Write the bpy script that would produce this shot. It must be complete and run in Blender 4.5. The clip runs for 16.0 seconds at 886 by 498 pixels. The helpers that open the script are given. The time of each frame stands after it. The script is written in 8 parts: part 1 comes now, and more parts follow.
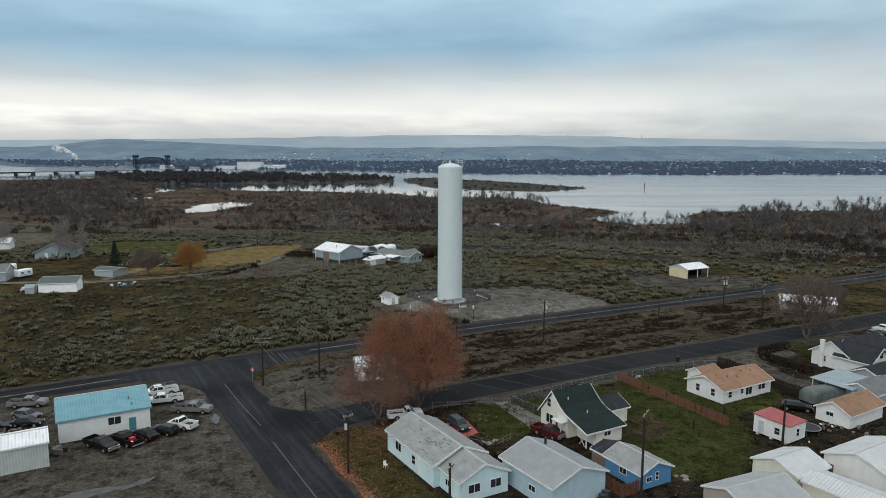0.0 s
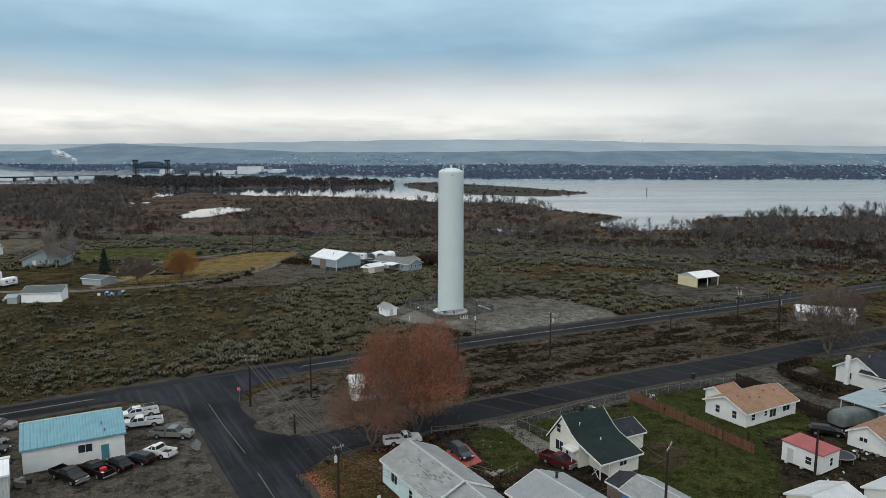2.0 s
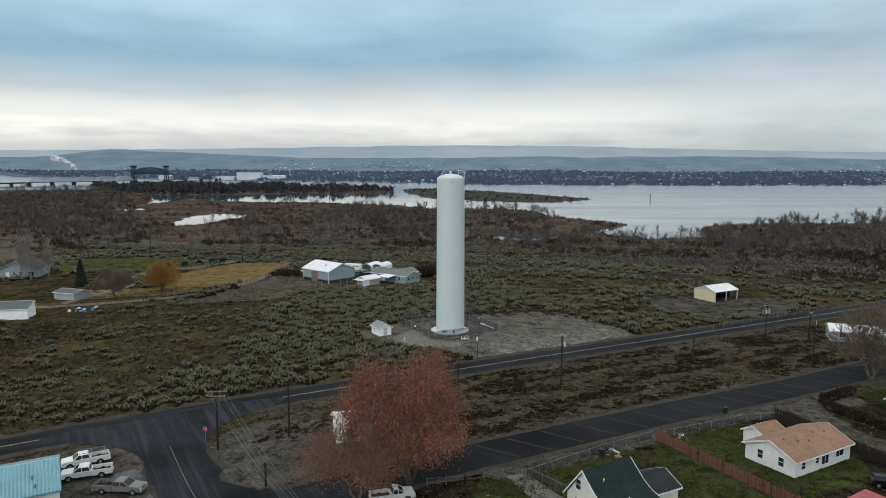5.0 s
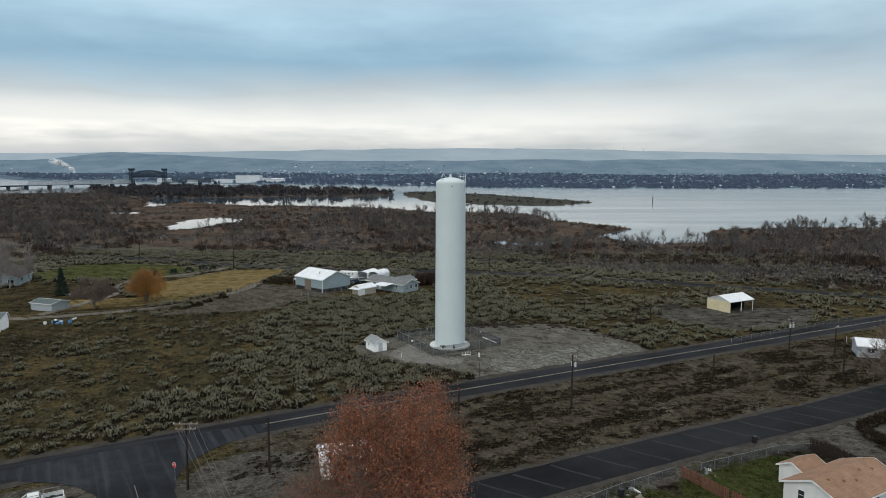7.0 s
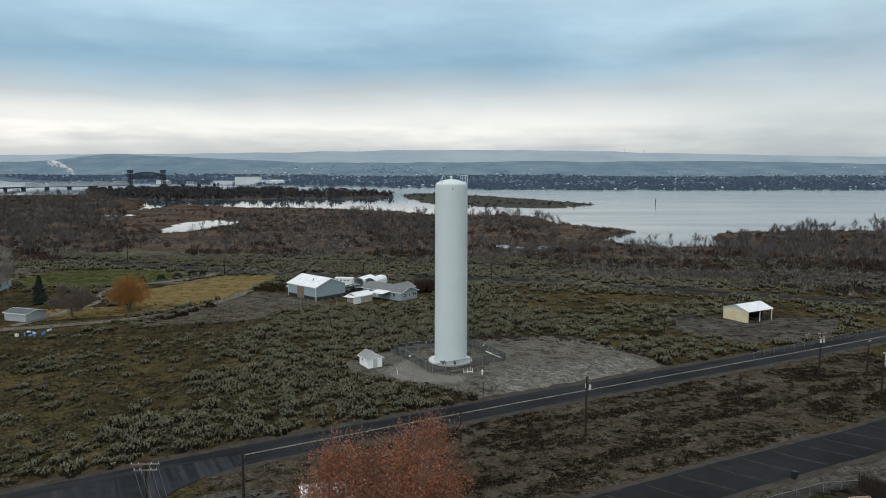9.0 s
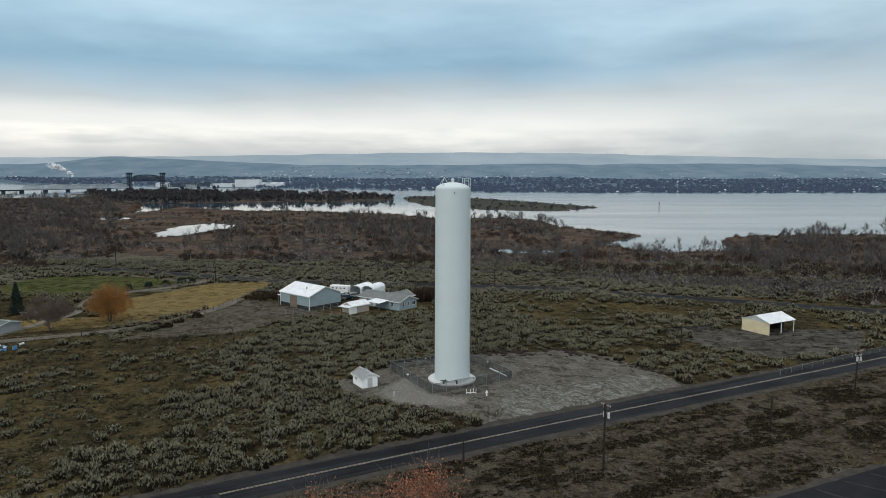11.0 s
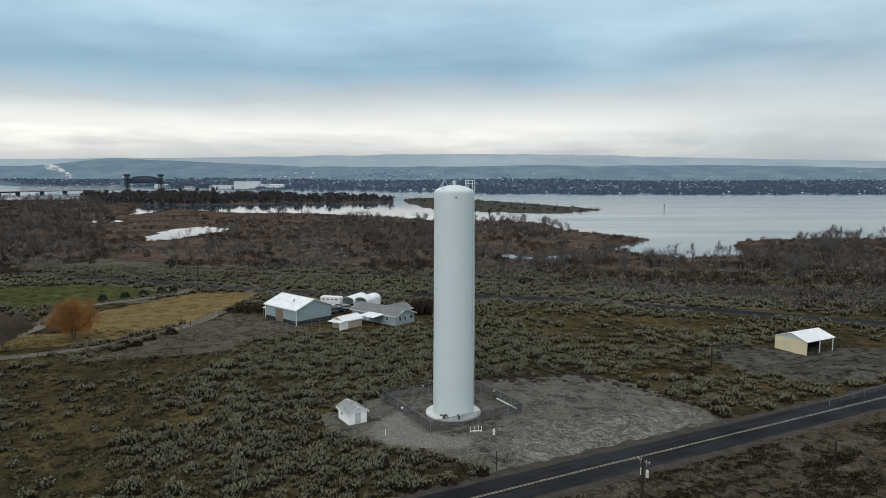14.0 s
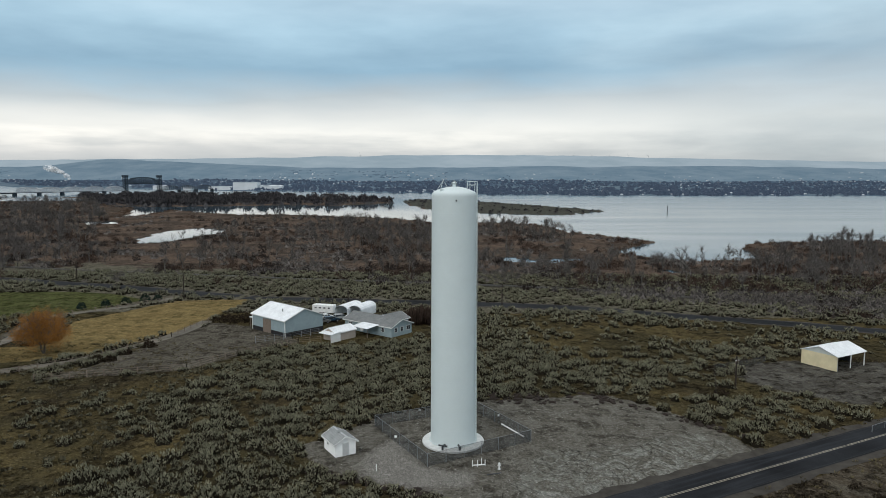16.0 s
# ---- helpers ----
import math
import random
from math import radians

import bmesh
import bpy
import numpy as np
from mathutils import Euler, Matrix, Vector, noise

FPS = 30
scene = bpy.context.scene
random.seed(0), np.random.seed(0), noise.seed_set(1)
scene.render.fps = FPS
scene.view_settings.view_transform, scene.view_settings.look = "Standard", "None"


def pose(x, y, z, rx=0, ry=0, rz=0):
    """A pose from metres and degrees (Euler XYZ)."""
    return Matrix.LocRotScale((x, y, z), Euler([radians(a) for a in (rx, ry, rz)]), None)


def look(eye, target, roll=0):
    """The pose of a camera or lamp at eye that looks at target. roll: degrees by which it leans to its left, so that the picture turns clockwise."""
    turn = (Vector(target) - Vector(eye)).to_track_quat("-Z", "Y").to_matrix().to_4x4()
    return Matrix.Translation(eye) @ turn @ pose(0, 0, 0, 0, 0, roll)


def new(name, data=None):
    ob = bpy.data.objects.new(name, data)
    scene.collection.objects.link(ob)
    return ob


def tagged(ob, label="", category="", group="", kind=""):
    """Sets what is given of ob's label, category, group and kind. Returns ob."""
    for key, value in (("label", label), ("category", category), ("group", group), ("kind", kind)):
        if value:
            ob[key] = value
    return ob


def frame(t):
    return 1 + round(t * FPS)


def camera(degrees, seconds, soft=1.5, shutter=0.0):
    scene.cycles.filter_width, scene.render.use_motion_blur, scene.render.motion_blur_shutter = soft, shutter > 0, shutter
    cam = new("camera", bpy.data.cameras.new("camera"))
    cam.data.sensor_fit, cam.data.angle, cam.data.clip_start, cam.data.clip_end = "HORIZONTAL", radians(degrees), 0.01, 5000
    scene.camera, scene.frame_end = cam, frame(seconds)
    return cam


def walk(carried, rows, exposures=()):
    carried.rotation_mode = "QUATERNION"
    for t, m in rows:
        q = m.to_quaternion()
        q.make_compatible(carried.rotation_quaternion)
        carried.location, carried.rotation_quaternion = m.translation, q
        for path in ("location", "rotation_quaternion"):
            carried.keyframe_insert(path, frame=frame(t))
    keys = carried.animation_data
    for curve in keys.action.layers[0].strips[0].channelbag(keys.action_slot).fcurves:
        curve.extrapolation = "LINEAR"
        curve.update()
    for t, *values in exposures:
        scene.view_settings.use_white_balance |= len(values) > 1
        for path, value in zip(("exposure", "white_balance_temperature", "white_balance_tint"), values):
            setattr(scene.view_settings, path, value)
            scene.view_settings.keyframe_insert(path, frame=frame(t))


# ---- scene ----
cam = camera(66.0, 16.0, soft=0.6)
PATH = [
    (0, (-0.195, -189.631, 41.91), (-0.202, -187.649, 41.64), 0.15),
    (0.5, (-0.221, -187.746, 41.924), (-0.227, -185.764, 41.658), 0.15),
    (1, (-0.275, -185.677, 41.893), (-0.282, -183.694, 41.63), 0.15),
    (1.5, (-0.159, -183.446, 41.797), (-0.167, -181.463, 41.538), 0.15),
    (2, (-0.186, -181.166, 41.842), (-0.195, -179.183, 41.585), 0.15),
    (2.5, (-0.116, -178.76, 41.851), (-0.124, -176.776, 41.596), 0.15),
    (3, (-0.067, -176.237, 41.818), (-0.076, -174.253, 41.567), 0.15),
    (3.5, (-0.025, -173.729, 41.726), (-0.035, -171.744, 41.478), 0.15),
    (4, (0.079, -171.088, 41.704), (0.069, -169.103, 41.459), 0.15),
    (4.2, (0.092, -169.971, 41.705), (0.081, -167.986, 41.461), 0.15),
    (6.5, (0.306, -156.975, 41.743), (0.295, -154.989, 41.509), 0.15),
    (7, (0.25, -154.121, 41.784), (0.239, -152.135, 41.552), 0.15),
    (7.5, (0.278, -151.124, 41.676), (0.266, -149.137, 41.446), 0.15),
    (8, (0.337, -148.124, 41.681), (0.325, -146.137, 41.452), 0.15),
    (8.5, (0.26, -145.212, 41.63), (0.247, -143.225, 41.402), 0.15),
    (9, (0.238, -142.212, 41.66), (0.226, -140.225, 41.433), 0.15),
    (11.5, (0.178, -127.485, 41.591), (0.163, -125.497, 41.372), 0.15),
    (12, (0.158, -124.368, 41.628), (0.143, -122.38, 41.409), 0.15),
    (12.5, (0.107, -121.417, 41.567), (0.092, -119.428, 41.35), 0.15),
    (13, (0.147, -118.328, 41.578), (0.131, -116.339, 41.362), 0.15),
    (13.5, (0.14, -115.339, 41.551), (0.124, -113.351, 41.336), 0.15),
    (14, (0.192, -112.197, 41.569), (0.175, -110.209, 41.354), 0.15),
    (14.5, (0.223, -109.06, 41.472), (0.206, -107.072, 41.258), 0.15),
    (15, (0.258, -105.967, 41.514), (0.241, -103.978, 41.301), 0.15),
    (15.5, (0.289, -102.754, 41.541), (0.271, -100.766, 41.327), 0.15),
    (16, (0.329, -99.564, 41.468), (0.311, -97.576, 41.256), 0.15),
]
walk(cam, [(t, look(e, g, r)) for t, e, g, r in PATH])

# ---- world, sun, exposure ----
scene.view_settings.exposure = 0.0
world = bpy.data.worlds.new("world")
scene.world = world
world.use_nodes = True
wn, wl = world.node_tree.nodes, world.node_tree.links
wn.clear()


def wnode(kind, **kw):
    n = wn.new(kind)
    for k, v in kw.items():
        n.inputs[k].default_value = v
    return n


SUN_ELEV, SUN_AZ = radians(36), radians(-152)   # azimuth from +y towards +x
tex = wnode("ShaderNodeTexCoord")
sep = wnode("ShaderNodeSeparateXYZ")
wl.new(tex.outputs["Generated"], sep.inputs[0])


def wmath(op, a, b):
    n = wn.new("ShaderNodeMath")
    n.operation = op
    for i, v in enumerate((a, b)):
        if isinstance(v, float):
            n.inputs[i].default_value = v
        else:
            wl.new(v, n.inputs[i])
    return n.outputs[0]


def wnoise(stretch, place, scale, detail, rough):
    mp = wnode("ShaderNodeMapping", Scale=stretch, Location=place)
    wl.new(tex.outputs["Generated"], mp.inputs[0])
    n = wnode("ShaderNodeTexNoise", Scale=scale, Detail=detail, Roughness=rough)
    wl.new(mp.outputs[0], n.inputs["Vector"])
    return n.outputs["Fac"]


def wramp(fac, stops):
    r = wn.new("ShaderNodeValToRGB")
    wl.new(fac, r.inputs["Fac"])
    e = r.color_ramp.elements
    while len(e) < len(stops):
        e.new(0.5)
    for el, (p, c) in zip(e, stops):
        el.position, el.color = p, (*c, 1)
    return r.outputs["Color"]


def wmix(fac, a, b, blend="MIX"):
    n = wn.new("ShaderNodeMix")
    n.data_type, n.blend_type = "RGBA", blend
    for sock, v in ((n.inputs[0], fac), (n.inputs[6], a), (n.inputs[7], b)):
        if isinstance(v, float):
            sock.default_value = v
        else:
            wl.new(v, sock)
    return n.outputs[2]


# broad cloud sheets, billows and thin streaks, all drawn out along the horizon
sheet = wnoise((1.3, 1.3, 5.0), (3.1, 0.4, 0.0), 1.5, 3.0, 0.45)
billow = wnoise((2.8, 2.8, 13.0), (0.7, 2.2, 0.3), 1.9, 6.0, 0.52)
streak = wnoise((1.4, 1.4, 5.5), (5.3, 1.4, 0.0), 2.0, 5.0, 0.48)
shift = wmath("ADD", wmath("MULTIPLY", wmath("SUBTRACT", sheet, 0.5), 0.07), wmath("MULTIPLY", wmath("SUBTRACT", billow, 0.5), 0.045))
height = wmath("ADD", sep.outputs["Z"], shift)
BLUE = [(0.0, (0.47, 0.50, 0.52)), (0.03, (0.60, 0.61, 0.61)), (0.058, (0.93, 0.915, 0.865)), (0.082, (0.76, 0.77, 0.75)),
        (0.105, (0.52, 0.575, 0.60)), (0.15, (0.285, 0.45, 0.575)), (0.205, (0.40, 0.58, 0.70)), (0.30, (0.52, 0.65, 0.74)),
        (0.5, (0.84, 0.87, 0.89)), (1.0, (1.0, 1.01, 1.0))]
GREY = [(0.0, (0.376, 0.433, 0.475)), (0.03, (0.407, 0.453, 0.483)), (0.055, (0.536, 0.580, 0.599)), (0.08, (0.570, 0.607, 0.614)),
        (0.11, (0.498, 0.561, 0.596)), (0.15, (0.395, 0.517, 0.596)), (0.205, (0.470, 0.621, 0.707)), (0.30, (0.564, 0.680, 0.758)),
        (0.5, (0.790, 0.857, 0.899)), (1.0, (1.0, 1.01, 1.0))]
side = wmath("ADD", sep.outputs["X"], wmath("MULTIPLY", wmath("SUBTRACT", streak, 0.5), 0.7))
cover = wramp(side, [(0.12, (0, 0, 0)), (0.50, (1, 1, 1))])
cloud = wmix(cover, wramp(height, BLUE), wramp(height, GREY))
cloud = wmix(1.0, cloud, wramp(streak, [(0.32, (0.90, 0.92, 0.94)), (0.68, (1.12, 1.11, 1.10))]), "MULTIPLY")
cloud = wmix(1.0, cloud, wramp(billow, [(0.30, (0.90, 0.915, 0.93)), (0.66, (1.07, 1.065, 1.06))]), "MULTIPLY")
wisp = wnoise((4.0, 4.0, 34.0), (1.7, 0.6, 0.2), 1.6, 5.0, 0.5)
low_band = wramp(sep.outputs["Z"], [(0.0, (0.9, 0.9, 0.9)), (0.03, (0.8, 0.8, 0.8)), (0.075, (0, 0, 0))])
cloud = wmix(wmix(1.0, low_band, wramp(wisp, [(0.46, (0, 0, 0)), (0.64, (0.75, 0.75, 0.75))]), "MULTIPLY"), cloud, wramp(wisp, [(0.4, (0.50, 0.53, 0.55)), (0.7, (0.43, 0.47, 0.50))]))
bgc = wnode("ShaderNodeBackground", Strength=0.97)
wl.new(cloud, bgc.inputs["Color"])
nish = wn.new("ShaderNodeTexSky")
nish.sky_type, nish.sun_disc, nish.sun_elevation, nish.sun_rotation = "NISHITA", False, SUN_ELEV, SUN_AZ
bgs = wnode("ShaderNodeBackground", Strength=0.01)
wl.new(nish.outputs["Color"], bgs.inputs["Color"])
both = wn.new("ShaderNodeAddShader")
wl.new(bgc.outputs[0], both.inputs[0])
wl.new(bgs.outputs[0], both.inputs[1])
wout = wn.new("ShaderNodeOutputWorld")
wl.new(both.outputs[0], wout.inputs["Surface"])

sun = new("sun", bpy.data.lights.new("sun", "SUN"))
sun.data.energy, sun.data.angle, sun.data.color = 0.95, radians(40), (1.0, 0.96, 0.9)
sun.matrix_world = look((0, 0, 0), (-math.sin(SUN_AZ) * math.cos(SUN_ELEV), -math.cos(SUN_AZ) * math.cos(SUN_ELEV), -math.sin(SUN_ELEV)))

# ---- materials ----


def material(name):
    m = bpy.data.materials.new(name)
    m.use_nodes = True
    nt = m.node_tree
    return m, nt, nt.nodes["Principled BSDF"]


def noise_node(nt, scale, detail=5.0, rough=0.6, coords="Object", stretch=None):
    tc = nt.nodes.new("ShaderNodeTexCoord")
    src = tc.outputs[coords]
    if stretch:
        mp = nt.nodes.new("ShaderNodeMapping")
        mp.inputs["Scale"].default_value = stretch
        nt.links.new(src, mp.inputs[0])
        src = mp.outputs[0]
    n = nt.nodes.new("ShaderNodeTexNoise")
    n.inputs["Scale"].default_value, n.inputs["Detail"].default_value, n.inputs["Roughness"].default_value = scale, detail, rough
    nt.links.new(src, n.inputs["Vector"])
    return n.outputs["Fac"]


def ramp_node(nt, fac, stops):
    r = nt.nodes.new("ShaderNodeValToRGB")
    e = r.color_ramp.elements
    while len(e) < len(stops):
        e.new(0.5)
    for el, (p, c) in zip(e, stops):
        el.position, el.color = p, (*c, 1) if len(c) == 3 else c
    nt.links.new(fac, r.inputs["Fac"])
    return r.outputs["Color"]


def mix_node(nt, fac, a, b, blend="MIX"):
    n = nt.nodes.new("ShaderNodeMix")
    n.data_type, n.blend_type = "RGBA", blend
    for sock, v in ((n.inputs[0], fac), (n.inputs[6], a), (n.inputs[7], b)):
        if isinstance(v, (int, float)):
            sock.default_value = v
        elif isinstance(v, tuple):
            sock.default_value = (*v, 1)
        else:
            nt.links.new(v, sock)
    return n.outputs[2]


def math_node(nt, op, a, b=0.0, clamp=False):
    n = nt.nodes.new("ShaderNodeMath")
    n.operation, n.use_clamp = op, clamp
    for i, v in enumerate((a, b)):
        if isinstance(v, (int, float)):
            n.inputs[i].default_value = v
        else:
            nt.links.new(v, n.inputs[i])
    return n.outputs[0]


def bump(nt, bsdf, fac, strength=0.3, dist=0.05):
    b = nt.nodes.new("ShaderNodeBump")
    b.inputs["Strength"].default_value, b.inputs["Distance"].default_value = strength, dist
    nt.links.new(fac, b.inputs["Height"])
    nt.links.new(b.outputs[0], bsdf.inputs["Normal"])


def scaled(c, k):
    return tuple(min(1.0, v * k) for v in c)


def plain(name, color, rough=0.6, metal=0.0, vary=0.18, scale=1.2, fine=18.0, dirt=None, rand=False):
    """A worn surface: large stains and fine grain over one base colour."""
    m, nt, b = material(name)
    big = noise_node(nt, scale)
    small = noise_node(nt, fine, 3.0)
    col = ramp_node(nt, big, [(0.3, scaled(color, 1 - vary)), (0.7, scaled(color, 1 + vary * 0.6))])
    col = mix_node(nt, math_node(nt, "MULTIPLY", small, 0.35), col, dirt or scaled(color, 0.7))
    if rand:
        oi = nt.nodes.new("ShaderNodeObjectInfo")
        col = mix_node(nt, 1.0, col, ramp_node(nt, oi.outputs["Random"], [(0.0, (0.72, 0.70, 0.68)), (1.0, (1.0, 1.0, 1.0))]), "MULTIPLY")
    nt.links.new(col, b.inputs["Base Color"])
    b.inputs["Roughness"].default_value, b.inputs["Metallic"].default_value = rough, metal
    b.inputs["Specular IOR Level"].default_value = 0.12 if rough > 0.65 else 0.35
    bump(nt, b, small, 0.15, 0.01)
    return m


def ribbed(name, color, rough=0.45, metal=0.0, pitch=0.3, axis="X", streaks=0.3, dirt=(0.25, 0.22, 0.2)):
    """Profiled sheet metal: ribs across one axis with their shading in the colour, rain streaks and faded patches."""
    m, nt, b = material(name)
    tc = nt.nodes.new("ShaderNodeTexCoord")
    w = nt.nodes.new("ShaderNodeTexWave")
    w.wave_type, w.bands_direction = "BANDS", axis
    w.inputs["Scale"].default_value = 0.314 / pitch
    nt.links.new(tc.outputs["Object"], w.inputs["Vector"])
    big = noise_node(nt, 0.5)
    st = noise_node(nt, 1.0, 5.0, 0.65, stretch=(3.0, 0.35, 0.35) if axis == "X" else (0.35, 3.0, 0.35))
    col = ramp_node(nt, big, [(0.3, scaled(color, 0.86)), (0.7, scaled(color, 1.06))])
    col = mix_node(nt, math_node(nt, "MULTIPLY", ramp_node(nt, st, [(0.5, (0, 0, 0)), (0.75, (1, 1, 1))]), streaks), col, dirt)
    # flanks darker, crests paler: the ribs' light and shade painted in
    rib_shade = ramp_node(nt, w.outputs["Fac"], [(0.6, (1.0, 1.0, 1.0)), (0.85, (0.74, 0.74, 0.75)), (1.0, (1.05, 1.05, 1.05))])
    col = mix_node(nt, 1.0, col, rib_shade, "MULTIPLY")
    nt.links.new(col, b.inputs["Base Color"])
    b.inputs["Roughness"].default_value, b.inputs["Metallic"].default_value = rough, metal
    b.inputs["Specular IOR Level"].default_value = 0.2
    pk = ramp_node(nt, w.outputs["Fac"], [(0.75, (0, 0, 0)), (0.95, (1, 1, 1))])
    bump(nt, b, pk, 0.9, 0.04)
    return m


def shingles(name, color, dark=0.78, moss=None):
    """Asphalt shingles in courses, weathered in patches."""
    m, nt, b = material(name)
    tc = nt.nodes.new("ShaderNodeTexCoord")
    br = nt.nodes.new("ShaderNodeTexBrick")
    br.inputs["Scale"].default_value, br.inputs["Mortar Size"].default_value = 1.0, 0.02
    br.inputs["Brick Width"].default_value, br.inputs["Row Height"].default_value = 0.9, 0.28
    br.inputs["Color1"].default_value = (*scaled(color, 0.93), 1)
    br.inputs["Color2"].default_value = (*scaled(color, 1.07), 1)
    br.inputs["Mortar"].default_value = (*scaled(color, dark), 1)
    nt.links.new(tc.outputs["Object"], br.inputs["Vector"])
    big = noise_node(nt, 0.6, 6.0)
    fine = noise_node(nt, 14.0, 3.0)
    col = mix_node(nt, 0.8, br.outputs["Color"], ramp_node(nt, big, [(0.32, (0.76, 0.76, 0.76)), (0.66, (1.12, 1.12, 1.12))]), "MULTIPLY")
    col = mix_node(nt, 0.6, col, ramp_node(nt, fine, [(0.35, (0.75, 0.75, 0.75)), (0.7, (1.15, 1.15, 1.15))]), "MULTIPLY")
    nt.links.new(col, b.inputs["Base Color"])
    b.inputs["Roughness"].default_value = 0.9
    b.inputs["Specular IOR Level"].default_value = 0.1
    bump(nt, b, br.outputs["Fac"], 0.4, 0.02)
    return m


def siding(name, color, rough=0.6):
    """Painted lap siding with faint horizontal boards and grime."""
    m, nt, b = material(name)
    tc = nt.nodes.new("ShaderNodeTexCoord")
    w = nt.nodes.new("ShaderNodeTexWave")
    w.wave_type, w.bands_direction, w.wave_profile = "BANDS", "Z", "SAW"
    w.inputs["Scale"].default_value = 1.6
    nt.links.new(tc.outputs["Object"], w.inputs["Vector"])
    big = noise_node(nt, 0.8)
    fine = noise_node(nt, 9.0, 4.0)
    col = ramp_node(nt, big, [(0.3, scaled(color, 0.88)), (0.7, scaled(color, 1.04))])
    col = mix_node(nt, math_node(nt, "MULTIPLY", ramp_node(nt, fine, [(0.5, (0, 0, 0)), (0.8, (1, 1, 1))]), 0.22), col, scaled(color, 0.6))
    nt.links.new(col, b.inputs["Base Color"])
    b.inputs["Roughness"].default_value = rough
    b.inputs["Specular IOR Level"].default_value = 0.25
    bump(nt, b, w.outputs["Fac"], 0.35, 0.02)
    return m


def foliage(name, dark, light, rough=0.85, leafy=0.65, patchy_=0.45, scale=0.12):
    """Small leaves or twigs: a shade of its own for every leaf, over larger patches."""
    m, nt, b = material(name)
    g = nt.nodes.new("ShaderNodeNewGeometry")
    n = noise_node(nt, scale, 4.0)
    f = math_node(nt, "ADD", math_node(nt, "MULTIPLY", g.outputs["Random Per Island"], leafy), math_node(nt, "MULTIPLY", n, patchy_))
    nt.links.new(ramp_node(nt, f, [(0.15, dark), (0.9, light)]), b.inputs["Base Color"])
    b.inputs["Roughness"].default_value = rough
    b.inputs["Specular IOR Level"].default_value = 0.0
    return m


def glassy(name, color=(0.02, 0.025, 0.03), rough=0.08):
    m, nt, b = material(name)
    b.inputs["Roughness"].default_value = rough
    b.inputs["Specular IOR Level"].default_value = 0.25
    n = noise_node(nt, 0.7, 2.0)
    nt.links.new(ramp_node(nt, n, [(0.3, scaled(color, 0.8)), (0.7, scaled(color, 1.6))]), b.inputs["Base Color"])
    return m


def asphalt(name, color, crack=0.0):
    """Tarmac: aggregate grain, patched and damp areas, tyre-polished sheen."""
    m, nt, b = material(name)
    big = noise_node(nt, 0.05, 6.0, 0.6)
    mid = noise_node(nt, 0.6, 6.0, 0.65)
    fine = noise_node(nt, 9.0, 4.0, 0.7)
    col = ramp_node(nt, big, [(0.35, scaled(color, 0.6)), (0.65, scaled(color, 1.5))])
    col = mix_node(nt, 0.9, col, ramp_node(nt, mid, [(0.35, (0.6, 0.6, 0.61)), (0.65, (1.4, 1.38, 1.35))]), "MULTIPLY")
    col = mix_node(nt, 0.7, col, ramp_node(nt, fine, [(0.35, (0.7, 0.7, 0.7)), (0.7, (1.3, 1.3, 1.3))]), "MULTIPLY")
    nt.links.new(col, b.inputs["Base Color"])
    nt.links.new(ramp_node(nt, mid, [(0.35, (0.62, 0.62, 0.62)), (0.65, (0.9, 0.9, 0.9))]), b.inputs["Roughness"])
    b.inputs["Specular IOR Level"].default_value = 0.04
    bump(nt, b, fine, 0.3, 0.01)
    return m


def streaked(name, color, turn, amount):
    """Tarmac with paler, wheel-swept streaks along its course."""
    m = asphalt(name, color)
    nt = m.node_tree
    b = nt.nodes["Principled BSDF"]
    base = b.inputs["Base Color"].links[0].from_socket
    tc, mp = nt.nodes.new("ShaderNodeTexCoord"), nt.nodes.new("ShaderNodeMapping")
    mp.vector_type = "TEXTURE"
    mp.inputs["Rotation"].default_value, mp.inputs["Scale"].default_value = (0, 0, radians(turn)), (22.0, 1.1, 1.0)
    nt.links.new(tc.outputs["Object"], mp.inputs[0])
    n = nt.nodes.new("ShaderNodeTexNoise")
    n.inputs["Scale"].default_value, n.inputs["Detail"].default_value, n.inputs["Distortion"].default_value = 1.0, 6.0, 0.6
    nt.links.new(mp.outputs[0], n.inputs["Vector"])
    nt.links.new(mix_node(nt, ramp_node(nt, n.outputs["Fac"], [(0.46, (0, 0, 0)), (0.70, (amount, amount, amount))]), base, (0.052, 0.058, 0.067)), b.inputs["Base Color"])
    return m


def carpaint(name, color, rough=0.28, metal=0.3):
    m, nt, b = material(name)
    d = noise_node(nt, 2.0, 5.0)
    nt.links.new(ramp_node(nt, d, [(0.3, scaled(color, 0.8)), (0.75, mixc(color, (0.12, 0.105, 0.09), 0.06))]), b.inputs["Base Color"])
    b.inputs["Roughness"].default_value, b.inputs["Metallic"].default_value = rough, metal * 0.5
    b.inputs["Specular IOR Level"].default_value = 0.18
    b.inputs["Coat Weight"].default_value = 0.06
    return m


def mixc(a, b, f):
    return tuple(x * (1 - f) + y * f for x, y in zip(a, b))


